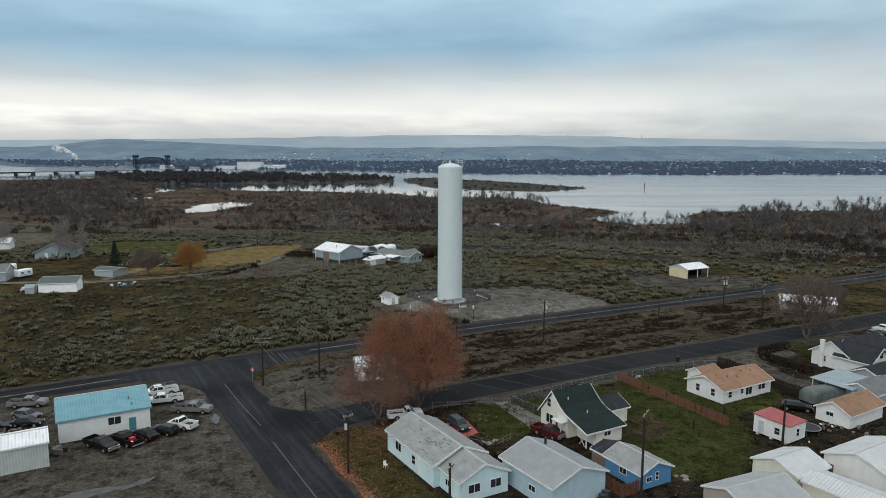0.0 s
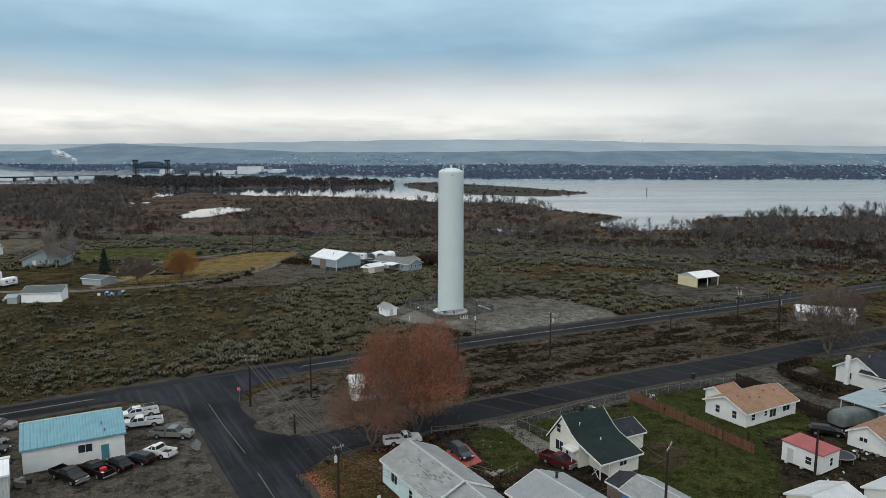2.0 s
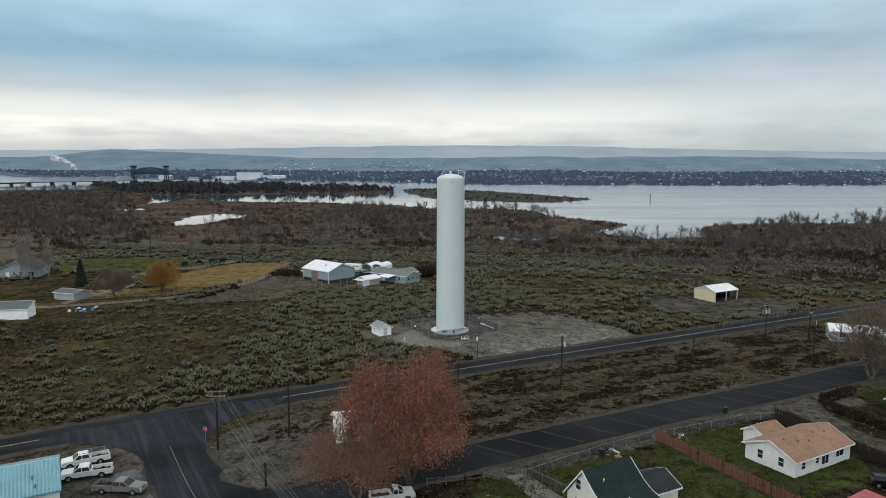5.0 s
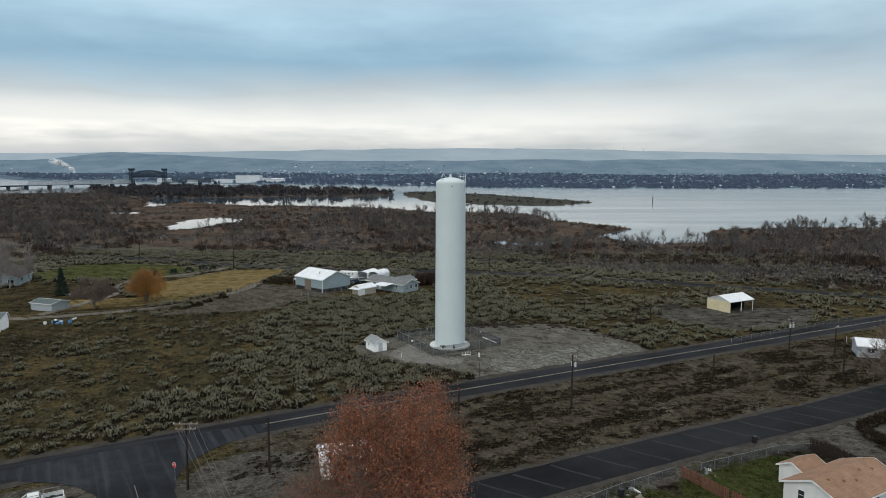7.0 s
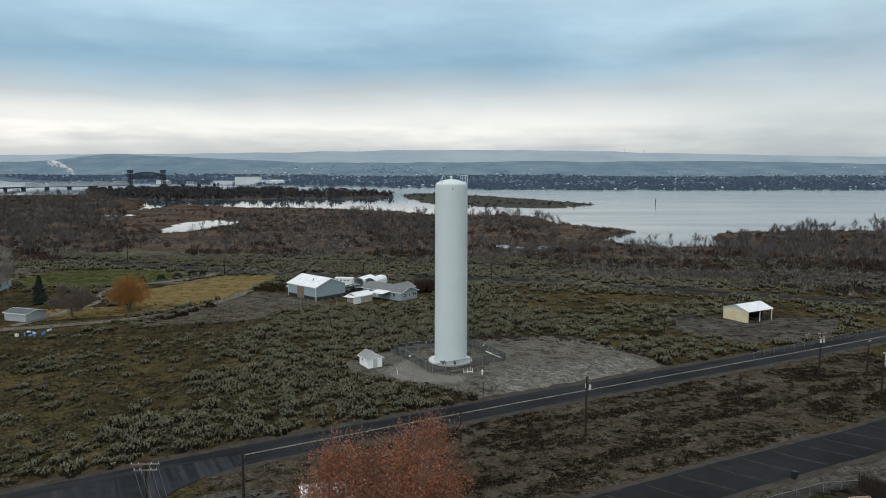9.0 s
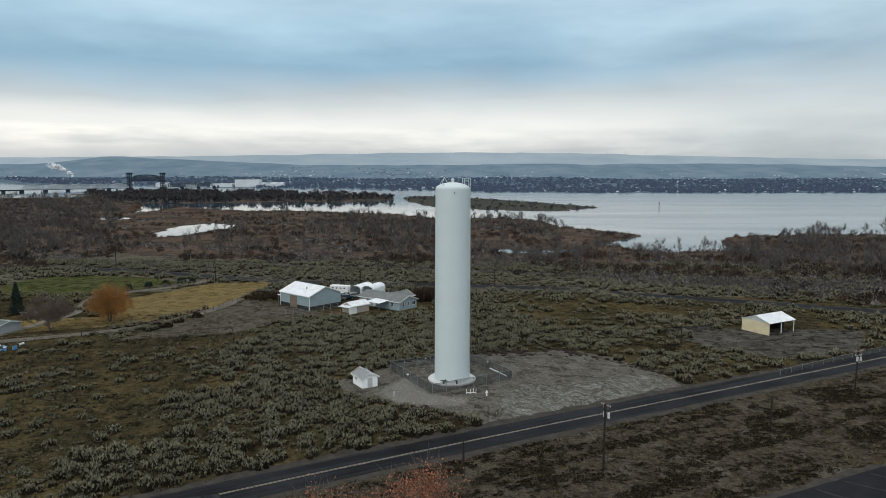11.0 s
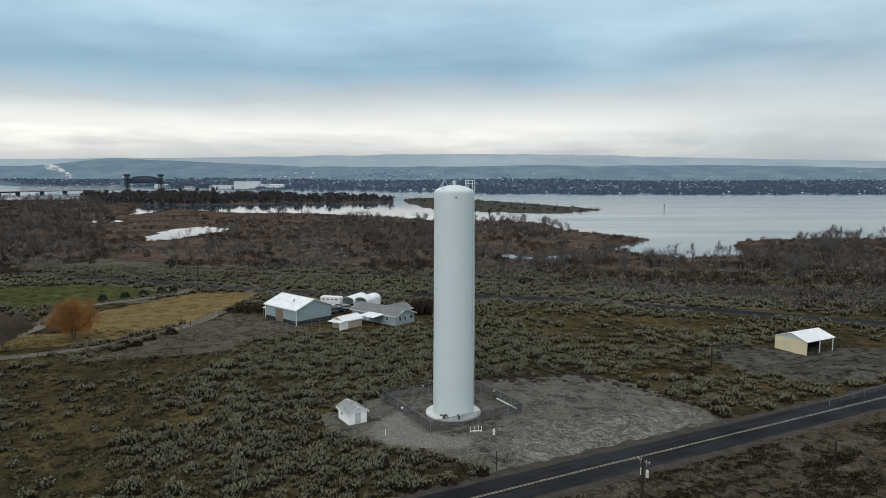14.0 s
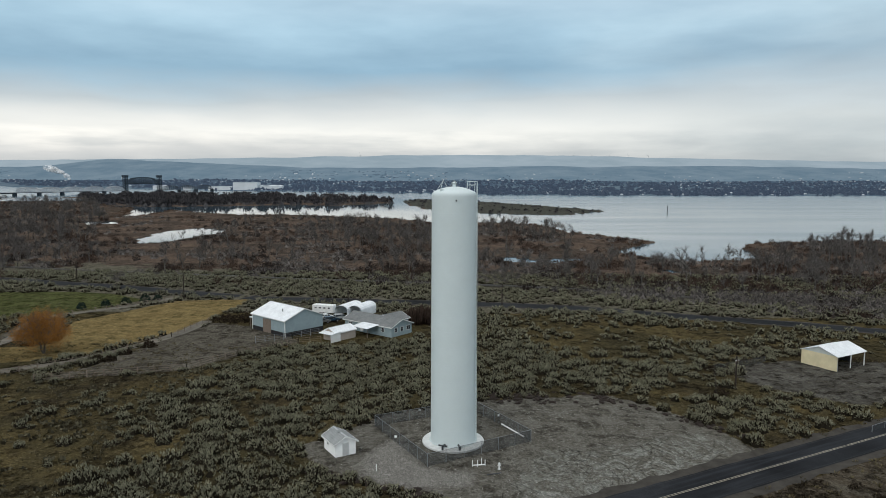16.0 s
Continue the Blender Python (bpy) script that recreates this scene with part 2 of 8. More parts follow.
M = {}
M["tower"] = plain("tower_paint", (0.60, 0.675, 0.685), 0.5, 0.0, 0.05, 0.25, 3.0, dirt=(0.52, 0.59, 0.59))
M["concrete"] = plain("concrete", (0.66, 0.68, 0.67), 0.85)
M["steel"] = plain("galvanised_steel", (0.20, 0.21, 0.215), 0.6, 0.3)
M["darksteel"] = plain("dark_steel", (0.07, 0.075, 0.08), 0.5, 0.5)
M["white"] = siding("white_siding", (0.75, 0.76, 0.74))
M["cream"] = siding("cream_siding", (0.75, 0.73, 0.62))
M["offwhite"] = siding("off_white_siding", (0.76, 0.75, 0.66))
M["mint"] = siding("mint_siding", (0.58, 0.74, 0.76))
M["paleblue"] = siding("pale_blue_siding", (0.42, 0.55, 0.62))
M["blue"] = siding("blue_siding", (0.10, 0.25, 0.46))
M["greywall"] = siding("grey_siding", (0.36, 0.40, 0.42))
M["bluegrey"] = siding("blue_grey_siding", (0.27, 0.34, 0.36))
M["tanwall"] = siding("tan_siding", (0.40, 0.35, 0.30))
M["yellowmetal"] = ribbed("cream_sheet_wall", (0.66, 0.58, 0.38), 0.5, 0.0, 0.45, "X", 0.15)
M["whitemetal"] = ribbed("white_sheet_roof", (0.80, 0.83, 0.85), 0.5, 0.0, 0.4, "X", 0.2, (0.5, 0.5, 0.49))
M["whitewall_metal"] = ribbed("white_sheet_wall", (0.50, 0.53, 0.51), 0.5, 0.0, 0.35, "X", 0.2, (0.4, 0.38, 0.34))
M["teal"] = ribbed("teal_sheet_roof", (0.165, 0.345, 0.405), 0.45, 0.0, 0.4, "X", 0.2, (0.2, 0.32, 0.35))
M["greymetal"] = ribbed("grey_sheet_roof", (0.30, 0.325, 0.335), 0.5, 0.1, 0.3, "X", 0.35, (0.22, 0.21, 0.2))
M["greyshingle"] = shingles("grey_shingles", (0.30, 0.315, 0.315))
M["darkshingle"] = shingles("charcoal_shingles", (0.036, 0.040, 0.046))
M["greenshingle"] = shingles("dark_green_shingles", (0.020, 0.032, 0.031))
M["tanshingle"] = shingles("tan_shingles", (0.30, 0.185, 0.125))
M["midshingle"] = shingles("weathered_grey_shingles", (0.185, 0.195, 0.195))
M["dullmetal"] = ribbed("dull_grey_sheet_roof", (0.36, 0.385, 0.395), 0.5, 0.0, 0.4, "X", 0.2, (0.3, 0.3, 0.29))
M["palemetal"] = ribbed("pale_sheet_roof", (0.56, 0.585, 0.595), 0.5, 0.0, 0.4, "X", 0.2, (0.4, 0.4, 0.39))
M["bluemetal"] = ribbed("blue_grey_sheet_roof", (0.30, 0.37, 0.40), 0.5, 0.0, 0.4, "X", 0.25, (0.25, 0.26, 0.26))
M["weathermetal"] = ribbed("weathered_grey_green_roof", (0.105, 0.132, 0.132), 0.85, 0.0, 0.4, "X", 0.3, (0.13, 0.13, 0.12))
M["brownshingle"] = shingles("brown_grey_shingles", (0.080, 0.070, 0.064))
M["fencesteel"] = plain("galvanised_fence_steel", (0.19, 0.205, 0.215), 0.55, 0.2)
M["ridge"] = plain("grey_ridge_flashing", (0.42, 0.44, 0.45), 0.6)
M["darkboard"] = plain("dark_stained_board", (0.030, 0.022, 0.018), 0.9, 0, 0.3, 2.0)
M["concrete_dirty"] = plain("stained_concrete", (0.15, 0.148, 0.135), 0.9, 0, 0.3, 0.6)
M["redroof"] = plain("red_roll_roofing", (0.36, 0.115, 0.115), 0.8, 0, 0.2, 0.8)
M["redslab"] = plain("red_painted_slab", (0.40, 0.10, 0.09), 0.7, 0, 0.2, 0.9)
M["trim"] = plain("white_trim", (0.75, 0.76, 0.75), 0.5)
M["glass"] = glassy("window_glass")
M["tealdoor"] = plain("teal_door_paint", (0.06, 0.22, 0.25), 0.5)
M["browndoor"] = plain("brown_door_paint", (0.14, 0.06, 0.04), 0.5)
M["wood"] = plain("weathered_wood", (0.20, 0.16, 0.13), 0.85, 0, 0.3, 2.0)
M["pole"] = plain("creosoted_pole", (0.036, 0.028, 0.024), 0.85, 0, 0.35, 1.5)
M["redwood"] = plain("reddish_fence_board", (0.20, 0.095, 0.068), 0.85, 0, 0.35, 2.0, rand=True)
M["ceramic"] = plain("grey_ceramic", (0.55, 0.56, 0.56), 0.35)
M["wire"] = plain("wire_metal", (0.16, 0.16, 0.16), 0.5, 0.6)
M["rubber"] = plain("tyre_rubber", (0.02, 0.02, 0.02), 0.85)
M["rim"] = plain("alloy_rim", (0.45, 0.45, 0.46), 0.35, 0.7)
M["black"] = plain("black_plastic", (0.02, 0.02, 0.022), 0.6)
M["lamp_lens"] = plain("headlamp_lens", (0.7, 0.7, 0.68), 0.15)
M["red_lens"] = plain("tail_lamp_lens", (0.35, 0.02, 0.02), 0.25)
M["sign_red"] = plain("sign_red", (0.55, 0.03, 0.05), 0.4)
M["tarp"] = plain("grey_green_tarpaulin", (0.115, 0.135, 0.13), 0.6, 0, 0.35, 1.2)
M["asphalt"] = streaked("road_asphalt", (0.0160, 0.0172, 0.0195), 28.5, 0.3)
M["asphalt_side"] = streaked("dusty_asphalt", (0.0185, 0.0205, 0.0240), -59, 0.6)
M["asphalt_worn"] = asphalt("worn_asphalt", (0.0145, 0.0155, 0.0172))
M["shoulder"] = plain("road_shoulder_gravel", (0.054, 0.049, 0.042), 0.95, 0, 0.45, 0.5, 5.0)
M["paint_line"] = plain("worn_line_paint", (0.14, 0.14, 0.138), 0.7, 0, 0.4, 0.7)
M["yellow_line"] = plain("worn_yellow_line_paint", (0.27, 0.245, 0.195), 0.7, 0, 0.5, 0.7)
M["crack"] = plain("patched_seam", (0.034, 0.034, 0.034), 0.9, 0, 0.45, 0.5)
M["bark"] = plain("bark", (0.12, 0.105, 0.09), 0.9, 0, 0.3, 3.0)
M["palebark"] = plain("pale_bark", (0.27, 0.245, 0.225), 0.9, 0, 0.3, 3.0)
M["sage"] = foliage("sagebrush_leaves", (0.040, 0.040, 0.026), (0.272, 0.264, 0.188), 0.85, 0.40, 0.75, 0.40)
# near-black for the bush cores: shade inside and under the sagebrush, put into colour
M["sageshade"] = foliage("sagebrush_stems", (0.007, 0.0065, 0.0045), (0.020, 0.017, 0.012))
M["scrubolive"] = foliage("olive_scrub", (0.016, 0.014, 0.009), (0.110, 0.100, 0.066))
M["drygrass"] = foliage("dry_grass", (0.030, 0.026, 0.014), (0.135, 0.112, 0.064))
M["lawngrass"] = foliage("lawn_grass", (0.024, 0.032, 0.011), (0.082, 0.084, 0.032), 0.85, 0.4, 0.6)
M["redleaf"] = foliage("russet_leaves", (0.090, 0.042, 0.028), (0.40, 0.175, 0.105))
M["willowleaf"] = foliage("orange_willow_leaves", (0.17, 0.080, 0.022), (0.40, 0.19, 0.055))
M["firleaf"] = foliage("fir_needles", (0.010, 0.017, 0.015), (0.03, 0.045, 0.035))
M["vergescrub"] = foliage("low_verge_scrub", (0.008, 0.0065, 0.005), (0.050, 0.041, 0.029), 0.85, 0.4, 0.65, 0.15)
M["hedge"] = foliage("brown_hedge", (0.014, 0.011, 0.008), (0.045, 0.034, 0.024))
M["twig"] = foliage("bare_twigs", (0.018, 0.0165, 0.016), (0.160, 0.146, 0.137))
M["brownbark"] = plain("brown_twig_bark", (0.160, 0.124, 0.102), 0.9, 0, 0.3, 3.0)
M["brightwhite"] = siding("bright_white_siding", (0.94, 0.95, 0.94))
M["greytwig"] = foliage("grey_branches", (0.035, 0.033, 0.031), (0.160, 0.150, 0.142))
M["twigred"] = foliage("russet_twigs", (0.011, 0.008, 0.0065), (0.082, 0.058, 0.046), 0.85, 0.45, 0.7, 0.05)
M["thicket"] = foliage("dark_thicket_twigs", (0.006, 0.005, 0.0045), (0.046, 0.038, 0.034), 0.85, 0.5, 0.6, 0.05)
M["palestone"] = foliage("pale_stones", (0.12, 0.118, 0.105), (0.33, 0.325, 0.30))
M["reed"] = foliage("brown_reeds", (0.035, 0.023, 0.016), (0.125, 0.082, 0.057))
M["fartree"] = foliage("distant_trees", (0.018, 0.018, 0.021), (0.080, 0.076, 0.078))

# ---- mesh helpers ----


def mesh_from(name, verts, faces, mat=None):
    me = bpy.data.meshes.new(name)
    me.from_pydata(verts, [], faces)
    if mat:
        me.materials.append(mat)
    me.update()
    return me


def part(name, bm, mat, parent, label="", smooth=False):
    """Links a bmesh as one mesh object under a thing or under a part."""
    me = bpy.data.meshes.new(name)
    bm.normal_update()
    bm.to_mesh(me)
    bm.free()
    me.materials.append(M[mat])
    if smooth:
        for p in me.polygons:
            p.use_smooth = True
    ob = new(name, me)
    ob.parent = parent
    if label:
        ob["label"] = label
    return ob


def share(name, me, m, parent):
    """Another object on the mesh me, at the local pose m."""
    ob = new(name, me)
    ob.parent = parent
    ob.matrix_local = m
    return ob


def thing(name, label, category, m=None, group=""):
    ob = new(name)
    ob.empty_display_size = 0.3
    if m is not None:
        ob.matrix_world = m
    return tagged(ob, label, category, group)


def solo(name, bm, mat, label, category, m=None, kind="", group="", smooth=False):
    """A thing of one mesh."""
    ob = part(name, bm, mat, None, "", smooth)
    if m is not None:
        ob.matrix_world = m
    return tagged(ob, label, category, group, kind)


def B():
    return bmesh.new()


def box(bm, x0, x1, y0, y1, z0, z1, m=None, bev=0.0):
    c = [(x, y, z) for x in (x0, x1) for y in (y0, y1) for z in (z0, z1)]
    v = [bm.verts.new(m @ Vector(p) if m else p) for p in c]
    fs = [bm.faces.new([v[i] for i in f]) for f in ((0, 1, 3, 2), (4, 6, 7, 5), (0, 4, 5, 1), (2, 3, 7, 6), (0, 2, 6, 4), (1, 5, 7, 3))]
    if bev:
        es = list({e for f in fs for e in f.edges})
        bmesh.ops.bevel(bm, geom=es, offset=bev, segments=2, affect="EDGES", profile=0.5)
    return bm


def cyl(bm, a, b, r0, r1=None, seg=10, cap=True):
    r1 = r0 if r1 is None else r1
    a, b = Vector(a), Vector(b)
    d = (b - a).normalized()
    s = d.orthogonal().normalized()
    t = d.cross(s)
    ring = lambda c, r: [bm.verts.new(c + r * (math.cos(2 * math.pi * i / seg) * s + math.sin(2 * math.pi * i / seg) * t)) for i in range(seg)]
    p, q = ring(a, r0), ring(b, r1)
    for i in range(seg):
        bm.faces.new((p[i], p[(i + 1) % seg], q[(i + 1) % seg], q[i]))
    if cap:
        bm.faces.new(list(reversed(p)))
        bm.faces.new(q)
    return bm


def lathe(bm, prof, seg=64, cx=0.0, cy=0.0):
    """Revolves (radius, height) pairs round the z axis."""
    rows = []
    for r, z in prof:
        if r < 1e-6:
            rows.append([bm.verts.new((cx, cy, z))])
        else:
            rows.append([bm.verts.new((cx + r * math.cos(2 * math.pi * i / seg), cy + r * math.sin(2 * math.pi * i / seg), z)) for i in range(seg)])
    for p, q in zip(rows, rows[1:]):
        for i in range(seg):
            j = (i + 1) % seg
            if len(p) == 1 and len(q) > 1:
                bm.faces.new((p[0], q[j], q[i]))
            elif len(q) == 1 and len(p) > 1:
                bm.faces.new((p[i], p[j], q[0]))
            elif len(p) > 1:
                bm.faces.new((p[i], p[j], q[j], q[i]))
    return bm


def prism(bm, prof, x0, x1, m=None):
    """Extrudes a closed (y, z) profile along x."""
    a = [bm.verts.new(m @ Vector((x0, y, z)) if m else (x0, y, z)) for y, z in prof]
    b = [bm.verts.new(m @ Vector((x1, y, z)) if m else (x1, y, z)) for y, z in prof]
    n = len(prof)
    for i in range(n):
        bm.faces.new((a[i], a[(i + 1) % n], b[(i + 1) % n], b[i]))
    bm.faces.new(list(reversed(a)))
    bm.faces.new(b)
    bmesh.ops.recalc_face_normals(bm, faces=bm.faces)
    return bm


class Heap:
    """Collects many small copies of a template into one mesh."""

    def __init__(self):
        self.v, self.f, self.n = [], [], 0

    def add(self, verts, tris):
        self.v.append(verts)
        self.f.append(tris + self.n)
        self.n += len(verts)

    def mesh(self, name, mat):
        v, f = np.concatenate(self.v).astype(np.float32), np.concatenate(self.f).astype(np.int32)
        me = bpy.data.meshes.new(name)
        me.vertices.add(len(v))
        me.vertices.foreach_set("co", v.ravel())
        k = f.shape[1]
        me.loops.add(f.size)
        me.loops.foreach_set("vertex_index", f.ravel())
        me.polygons.add(len(f))
        me.polygons.foreach_set("loop_start", np.arange(0, f.size, k, dtype=np.int32))
        me.update(calc_edges=True)
        me.materials.append(M[mat])
        return me


rng = np.random.default_rng(7)


def spin(v, a, s, at, tall=1.0):
    c, d = math.cos(a), math.sin(a)
    out = np.empty_like(v)
    out[:, 0] = (v[:, 0] * c - v[:, 1] * d) * s + at[0]
    out[:, 1] = (v[:, 0] * d + v[:, 1] * c) * s + at[1]
    out[:, 2] = v[:, 2] * s * tall + at[2]
    return out


def leaf_clump(n, rx, rz, size, low=0.15, up=0.5):
    """n leafy sprigs that face outwards over an uneven dome: quads as two triangles each."""
    vs, fs = [], []
    lobes = rng.uniform(0.7, 1.1, 6)
    for i in range(n):
        th, u = rng.uniform(0, 2 * np.pi), rng.uniform(low, 1.0)
        k_ = lobes[int(th / 6.2832 * 6) % 6]
        r = math.sqrt(max(0.0, 1 - u * u)) * rng.uniform(0.6, 1.05) * k_
        c = np.array([rx * r * math.cos(th), rx * r * math.sin(th), rz * u * rng.uniform(0.65, 1.08) * (0.75 + 0.25 * k_)])
        o = np.array([math.cos(th) * (1 - u), math.sin(th) * (1 - u), u * (0.6 + up)]) + rng.normal(0, 0.35, 3)
        o /= np.linalg.norm(o)
        a = np.cross(o, rng.normal(0, 1, 3))
        a /= np.linalg.norm(a) + 1e-9
        b = np.cross(o, a)
        s = size * rng.uniform(0.5, 1.4)
        if i % 2:
            a, b = o, np.cross(o, a)
        k = len(vs)
        vs += [c - b * s * 0.5 - a * s * 0.35, c + b * s * 0.4 - a * s * 0.5, c + b * s * 0.45 + a * s * 0.55 + o * s * 0.3, c - b * s * 0.4 + a * s * 0.45]
        fs += [(k, k + 1, k + 2), (k, k + 2, k + 3)]
    return np.array(vs), np.array(fs)


def twig_clump(n, rx, h, w, lean=0.5):
    """n thin upright shoots that fan out from the ground."""
    vs, fs = [], []
    for i in range(n):
        th, r = rng.uniform(0, 2 * np.pi), rx * math.sqrt(rng.uniform(0, 1)) * 0.6
        p = np.array([r * math.cos(th), r * math.sin(th), 0.0])
        th2 = th + rng.normal(0, 0.6)
        q = p + np.array([math.cos(th2) * lean * rng.uniform(0, 1), math.sin(th2) * lean * rng.uniform(0, 1), 1.0]) * h * rng.uniform(0.5, 1.0)
        s = np.array([-math.sin(th2 + 1), math.cos(th2 + 1), 0]) * w * rng.uniform(0.5, 1.3)
        k = len(vs)
        mid = (p + q) / 2 + rng.normal(0, 0.06, 3) * h
        vs += [p - s, p + s, mid + s * 0.8, q]
        fs += [(k, k + 1, k + 2), (k, k + 2, k + 3)]
    return np.array(vs), np.array(fs)


def sprays(n, rx, rz, length, width, low=0.0, out=0.6):
    """n kite-shaped leafy sprays that stand up and outwards from an uneven dome."""
    vs, fs = [], []
    lobes = rng.uniform(0.65, 1.12, 7)
    for i in range(n):
        th, u = rng.uniform(0, 2 * np.pi), rng.uniform(low, 1.0)
        k_ = lobes[int(th / 6.2832 * 7) % 7] * rng.uniform(0.55, 1.05)
        r = math.sqrt(max(0.0, 1 - u * u))
        c = np.array([rx * r * k_ * math.cos(th), rx * r * k_ * math.sin(th), rz * u * k_])
        d = np.array([math.cos(th) * r * out, math.sin(th) * r * out, 0.55 + 0.5 * u]) + rng.normal(0, 0.22, 3)
        d /= np.linalg.norm(d)
        a = np.cross(d, rng.normal(0, 1, 3))
        a /= np.linalg.norm(a) + 1e-9
        ln, w = length * rng.uniform(0.6, 1.3), width * rng.uniform(0.6, 1.3)
        k = len(vs)
        vs += [c - d * ln * 0.5, c + d * ln * 0.1 + a * w * 0.5, c + d * ln * 0.5, c + d * ln * 0.05 - a * w * 0.5]
        fs += [(k, k + 1, k + 2), (k, k + 2, k + 3)]
    return np.array(vs), np.array(fs)


def limb_tree(h, levels=4, spread=0.55, r0=0.16, kids=3, sides=3, tip=0.012, seed=1, trunk=0.3, up=0.25):
    """A bare tree: tapered three-sided limbs. Returns verts, tris and the tips of its last limbs."""
    g = np.random.default_rng(seed)
    vs, fs, tips = [], [], []

    def seg(p, q, ra, rb):
        d = q - p
        d = d / (np.linalg.norm(d) + 1e-9)
        s = np.cross(d, (0.3, 0.5, 0.81))
        s /= np.linalg.norm(s) + 1e-9
        t = np.cross(d, s)
        k = len(vs)
        for c, r in ((p, ra), (q, rb)):
            for i in range(sides):
                a = 2 * np.pi * i / sides
                vs.append(c + r * (math.cos(a) * s + math.sin(a) * t))
        for i in range(sides):
            j = (i + 1) % sides
            fs.append((k + i, k + j, k + sides + j))
            fs.append((k + i, k + sides + j, k + sides + i))

    def grow(p, d, ln, r, lev):
        q = p + d * ln
        mid = (p + q) / 2 + g.normal(0, 0.05, 3) * ln
        seg(p, mid, r, r * 0.85)
        seg(mid, q, r * 0.85, max(tip, r * 0.7))
        if lev == 0:
            tips.append(q)
            return
        n = kids + (1 if g.random() < 0.4 else 0)
        for i in range(n):
            nd = d + g.normal(0, spread, 3)
            nd[2] += up
            nd /= np.linalg.norm(nd)
            st = p + (q - p) * g.uniform(0.55, 1.0)
            grow(st if i else q, nd, ln * g.uniform(0.55, 0.85), max(tip, r * 0.6), lev - 1)

    grow(np.zeros(3), np.array([0, 0, 1.0]) + np.append(g.normal(0, 0.06, 2), 0), h * trunk, r0, levels)
    v = np.array(vs)
    k = h / max(1e-6, v[:, 2].max())
    return v * [k, k, k], np.array(fs), np.array(tips) * k


# ---- ground ----


def smooth(a, b, v):
    k = np.clip((np.asarray(v, float) - a) / (b - a), 0, 1)
    return k * k * (3 - 2 * k)


ROAD = [(-230, -168), (-140, -115), (-79, -77.6), (-61.3, -66.2), (-35, -49.6), (-9.5, -35), (18.4, -19.7), (31, -13.0), (72.8, 9.2), (92, 19.4), (160, 56), (260, 110)]
RX, RY = np.array([p[0] for p in ROAD], float), np.array([p[1] for p in ROAD], float)


def ground_z(x, y):
    """Height of the land without its water bodies."""
    x, y = np.asarray(x, float), np.asarray(y, float)
    d = (y - np.interp(x, RX, RY)) * 0.86
    z = -0.004 * np.clip(x, -150, 150) + smooth(3, 13, d) * (1 - smooth(35, 75, x))
    low = smooth(150, 235, y)
    return z * (1 - low) + low * (-2.7)


def gz(x, y):
    return float(ground_z(x, y))


def inside(poly, x, y):
    res = np.zeros(np.shape(x), bool)
    n = len(poly)
    for i in range(n):
        (xa, ya), (xb, yb) = poly[i], poly[(i + 1) % n]
        if ya == yb:
            continue
        hit = ((ya > y) != (yb > y)) & (x < (xb - xa) * (y - ya) / (yb - ya) + xa)
        res ^= hit
    return res


SHORE = [(-3000, 1500), (-1400, 1180), (-768, 1062), (-619, 1074), (-498, 884), (-442, 852), (-386, 722), (-352, 622), (-347, 664), (-359, 778), (-278, 703), (-228, 682),
         (-179, 685), (-122, 655), (-56, 618), (-19, 559), (28, 561), (58, 562), (86, 525), (94, 450), (115, 425), (141, 367), (122, 340), (100, 310),
         (103, 292), (118, 268), (135, 257), (145, 267), (173, 273), (186, 332), (203, 358), (236, 371), (308, 381), (700, 470), (3000, 900)]
LAND = SHORE + [(3000, -900), (-3000, -900)]
POND = [(-203, 340), (-222, 383), (-228, 437), (-223, 491), (-182, 468), (-177, 428), (-186, 385), (-190, 355)]
POOLS = [[(15, 196), (24, 199), (33, 210), (24, 213), (14, 205)], [(26, 268), (40, 250), (52, 255), (78, 262), (70, 275), (48, 266), (34, 282)],
         [(96, 220), (108, 216), (128, 204), (137, 192), (141, 196), (126, 212), (104, 226)], [(-370, 560), (-330, 565), (-300, 520), (-320, 515)]]
ISLE_A = [(-577, 1003), (-518, 921), (-420, 889), (-347, 913), (-242, 961), (-169, 946), (-97, 1039), (-119, 1268), (-237, 1330), (-387, 1400), (-545, 1440), (-722, 1430), (-766, 1300)]
ISLE_B = [(-84, 1117), (-55, 1240), (65, 1102), (143, 947), (206, 798), (136, 702), (91, 712), (38, 734), (-26, 814), (-56, 953)]
FAR = [(-4500, 3600), (-2150, 3180), (-1560, 2440), (-1157, 2245), (-517, 1885), (-51, 1700), (59, 1560), (407, 1530), (1070, 1585), (4500, 2100), (4500, 5000), (-4500, 5000)]
WATER_Z = -3.5


def land_mask(x, y):
    m = inside(LAND, x, y) & ~inside(POND, x, y)
    for p in POOLS:
        m &= ~inside(p, x, y)
    return m | inside(ISLE_A, x, y) | inside(ISLE_B, x, y) | inside(FAR, x, y)


def steps(a, b, d):
    return np.arange(a, b, d)


gx = np.concatenate([steps(-4600, -760, 80), steps(-760, -200, 8), steps(-200, -112, 2.6), steps(-112, 128, 1.6), steps(128, 200, 2.6), steps(200, 760, 8), steps(760, 4601, 80)])
gy = np.concatenate([steps(-900, -170, 30), steps(-170, 160, 1.6), steps(160, 720, 6.5), steps(720, 1700, 18), steps(1700, 4880, 70)])
GX, GY = np.meshgrid(gx, gy)
wob = np.sin(GX * 0.21 + 1.3) * np.cos(GY * 0.17) + 0.6 * np.sin(GX * 0.53 + GY * 0.41)
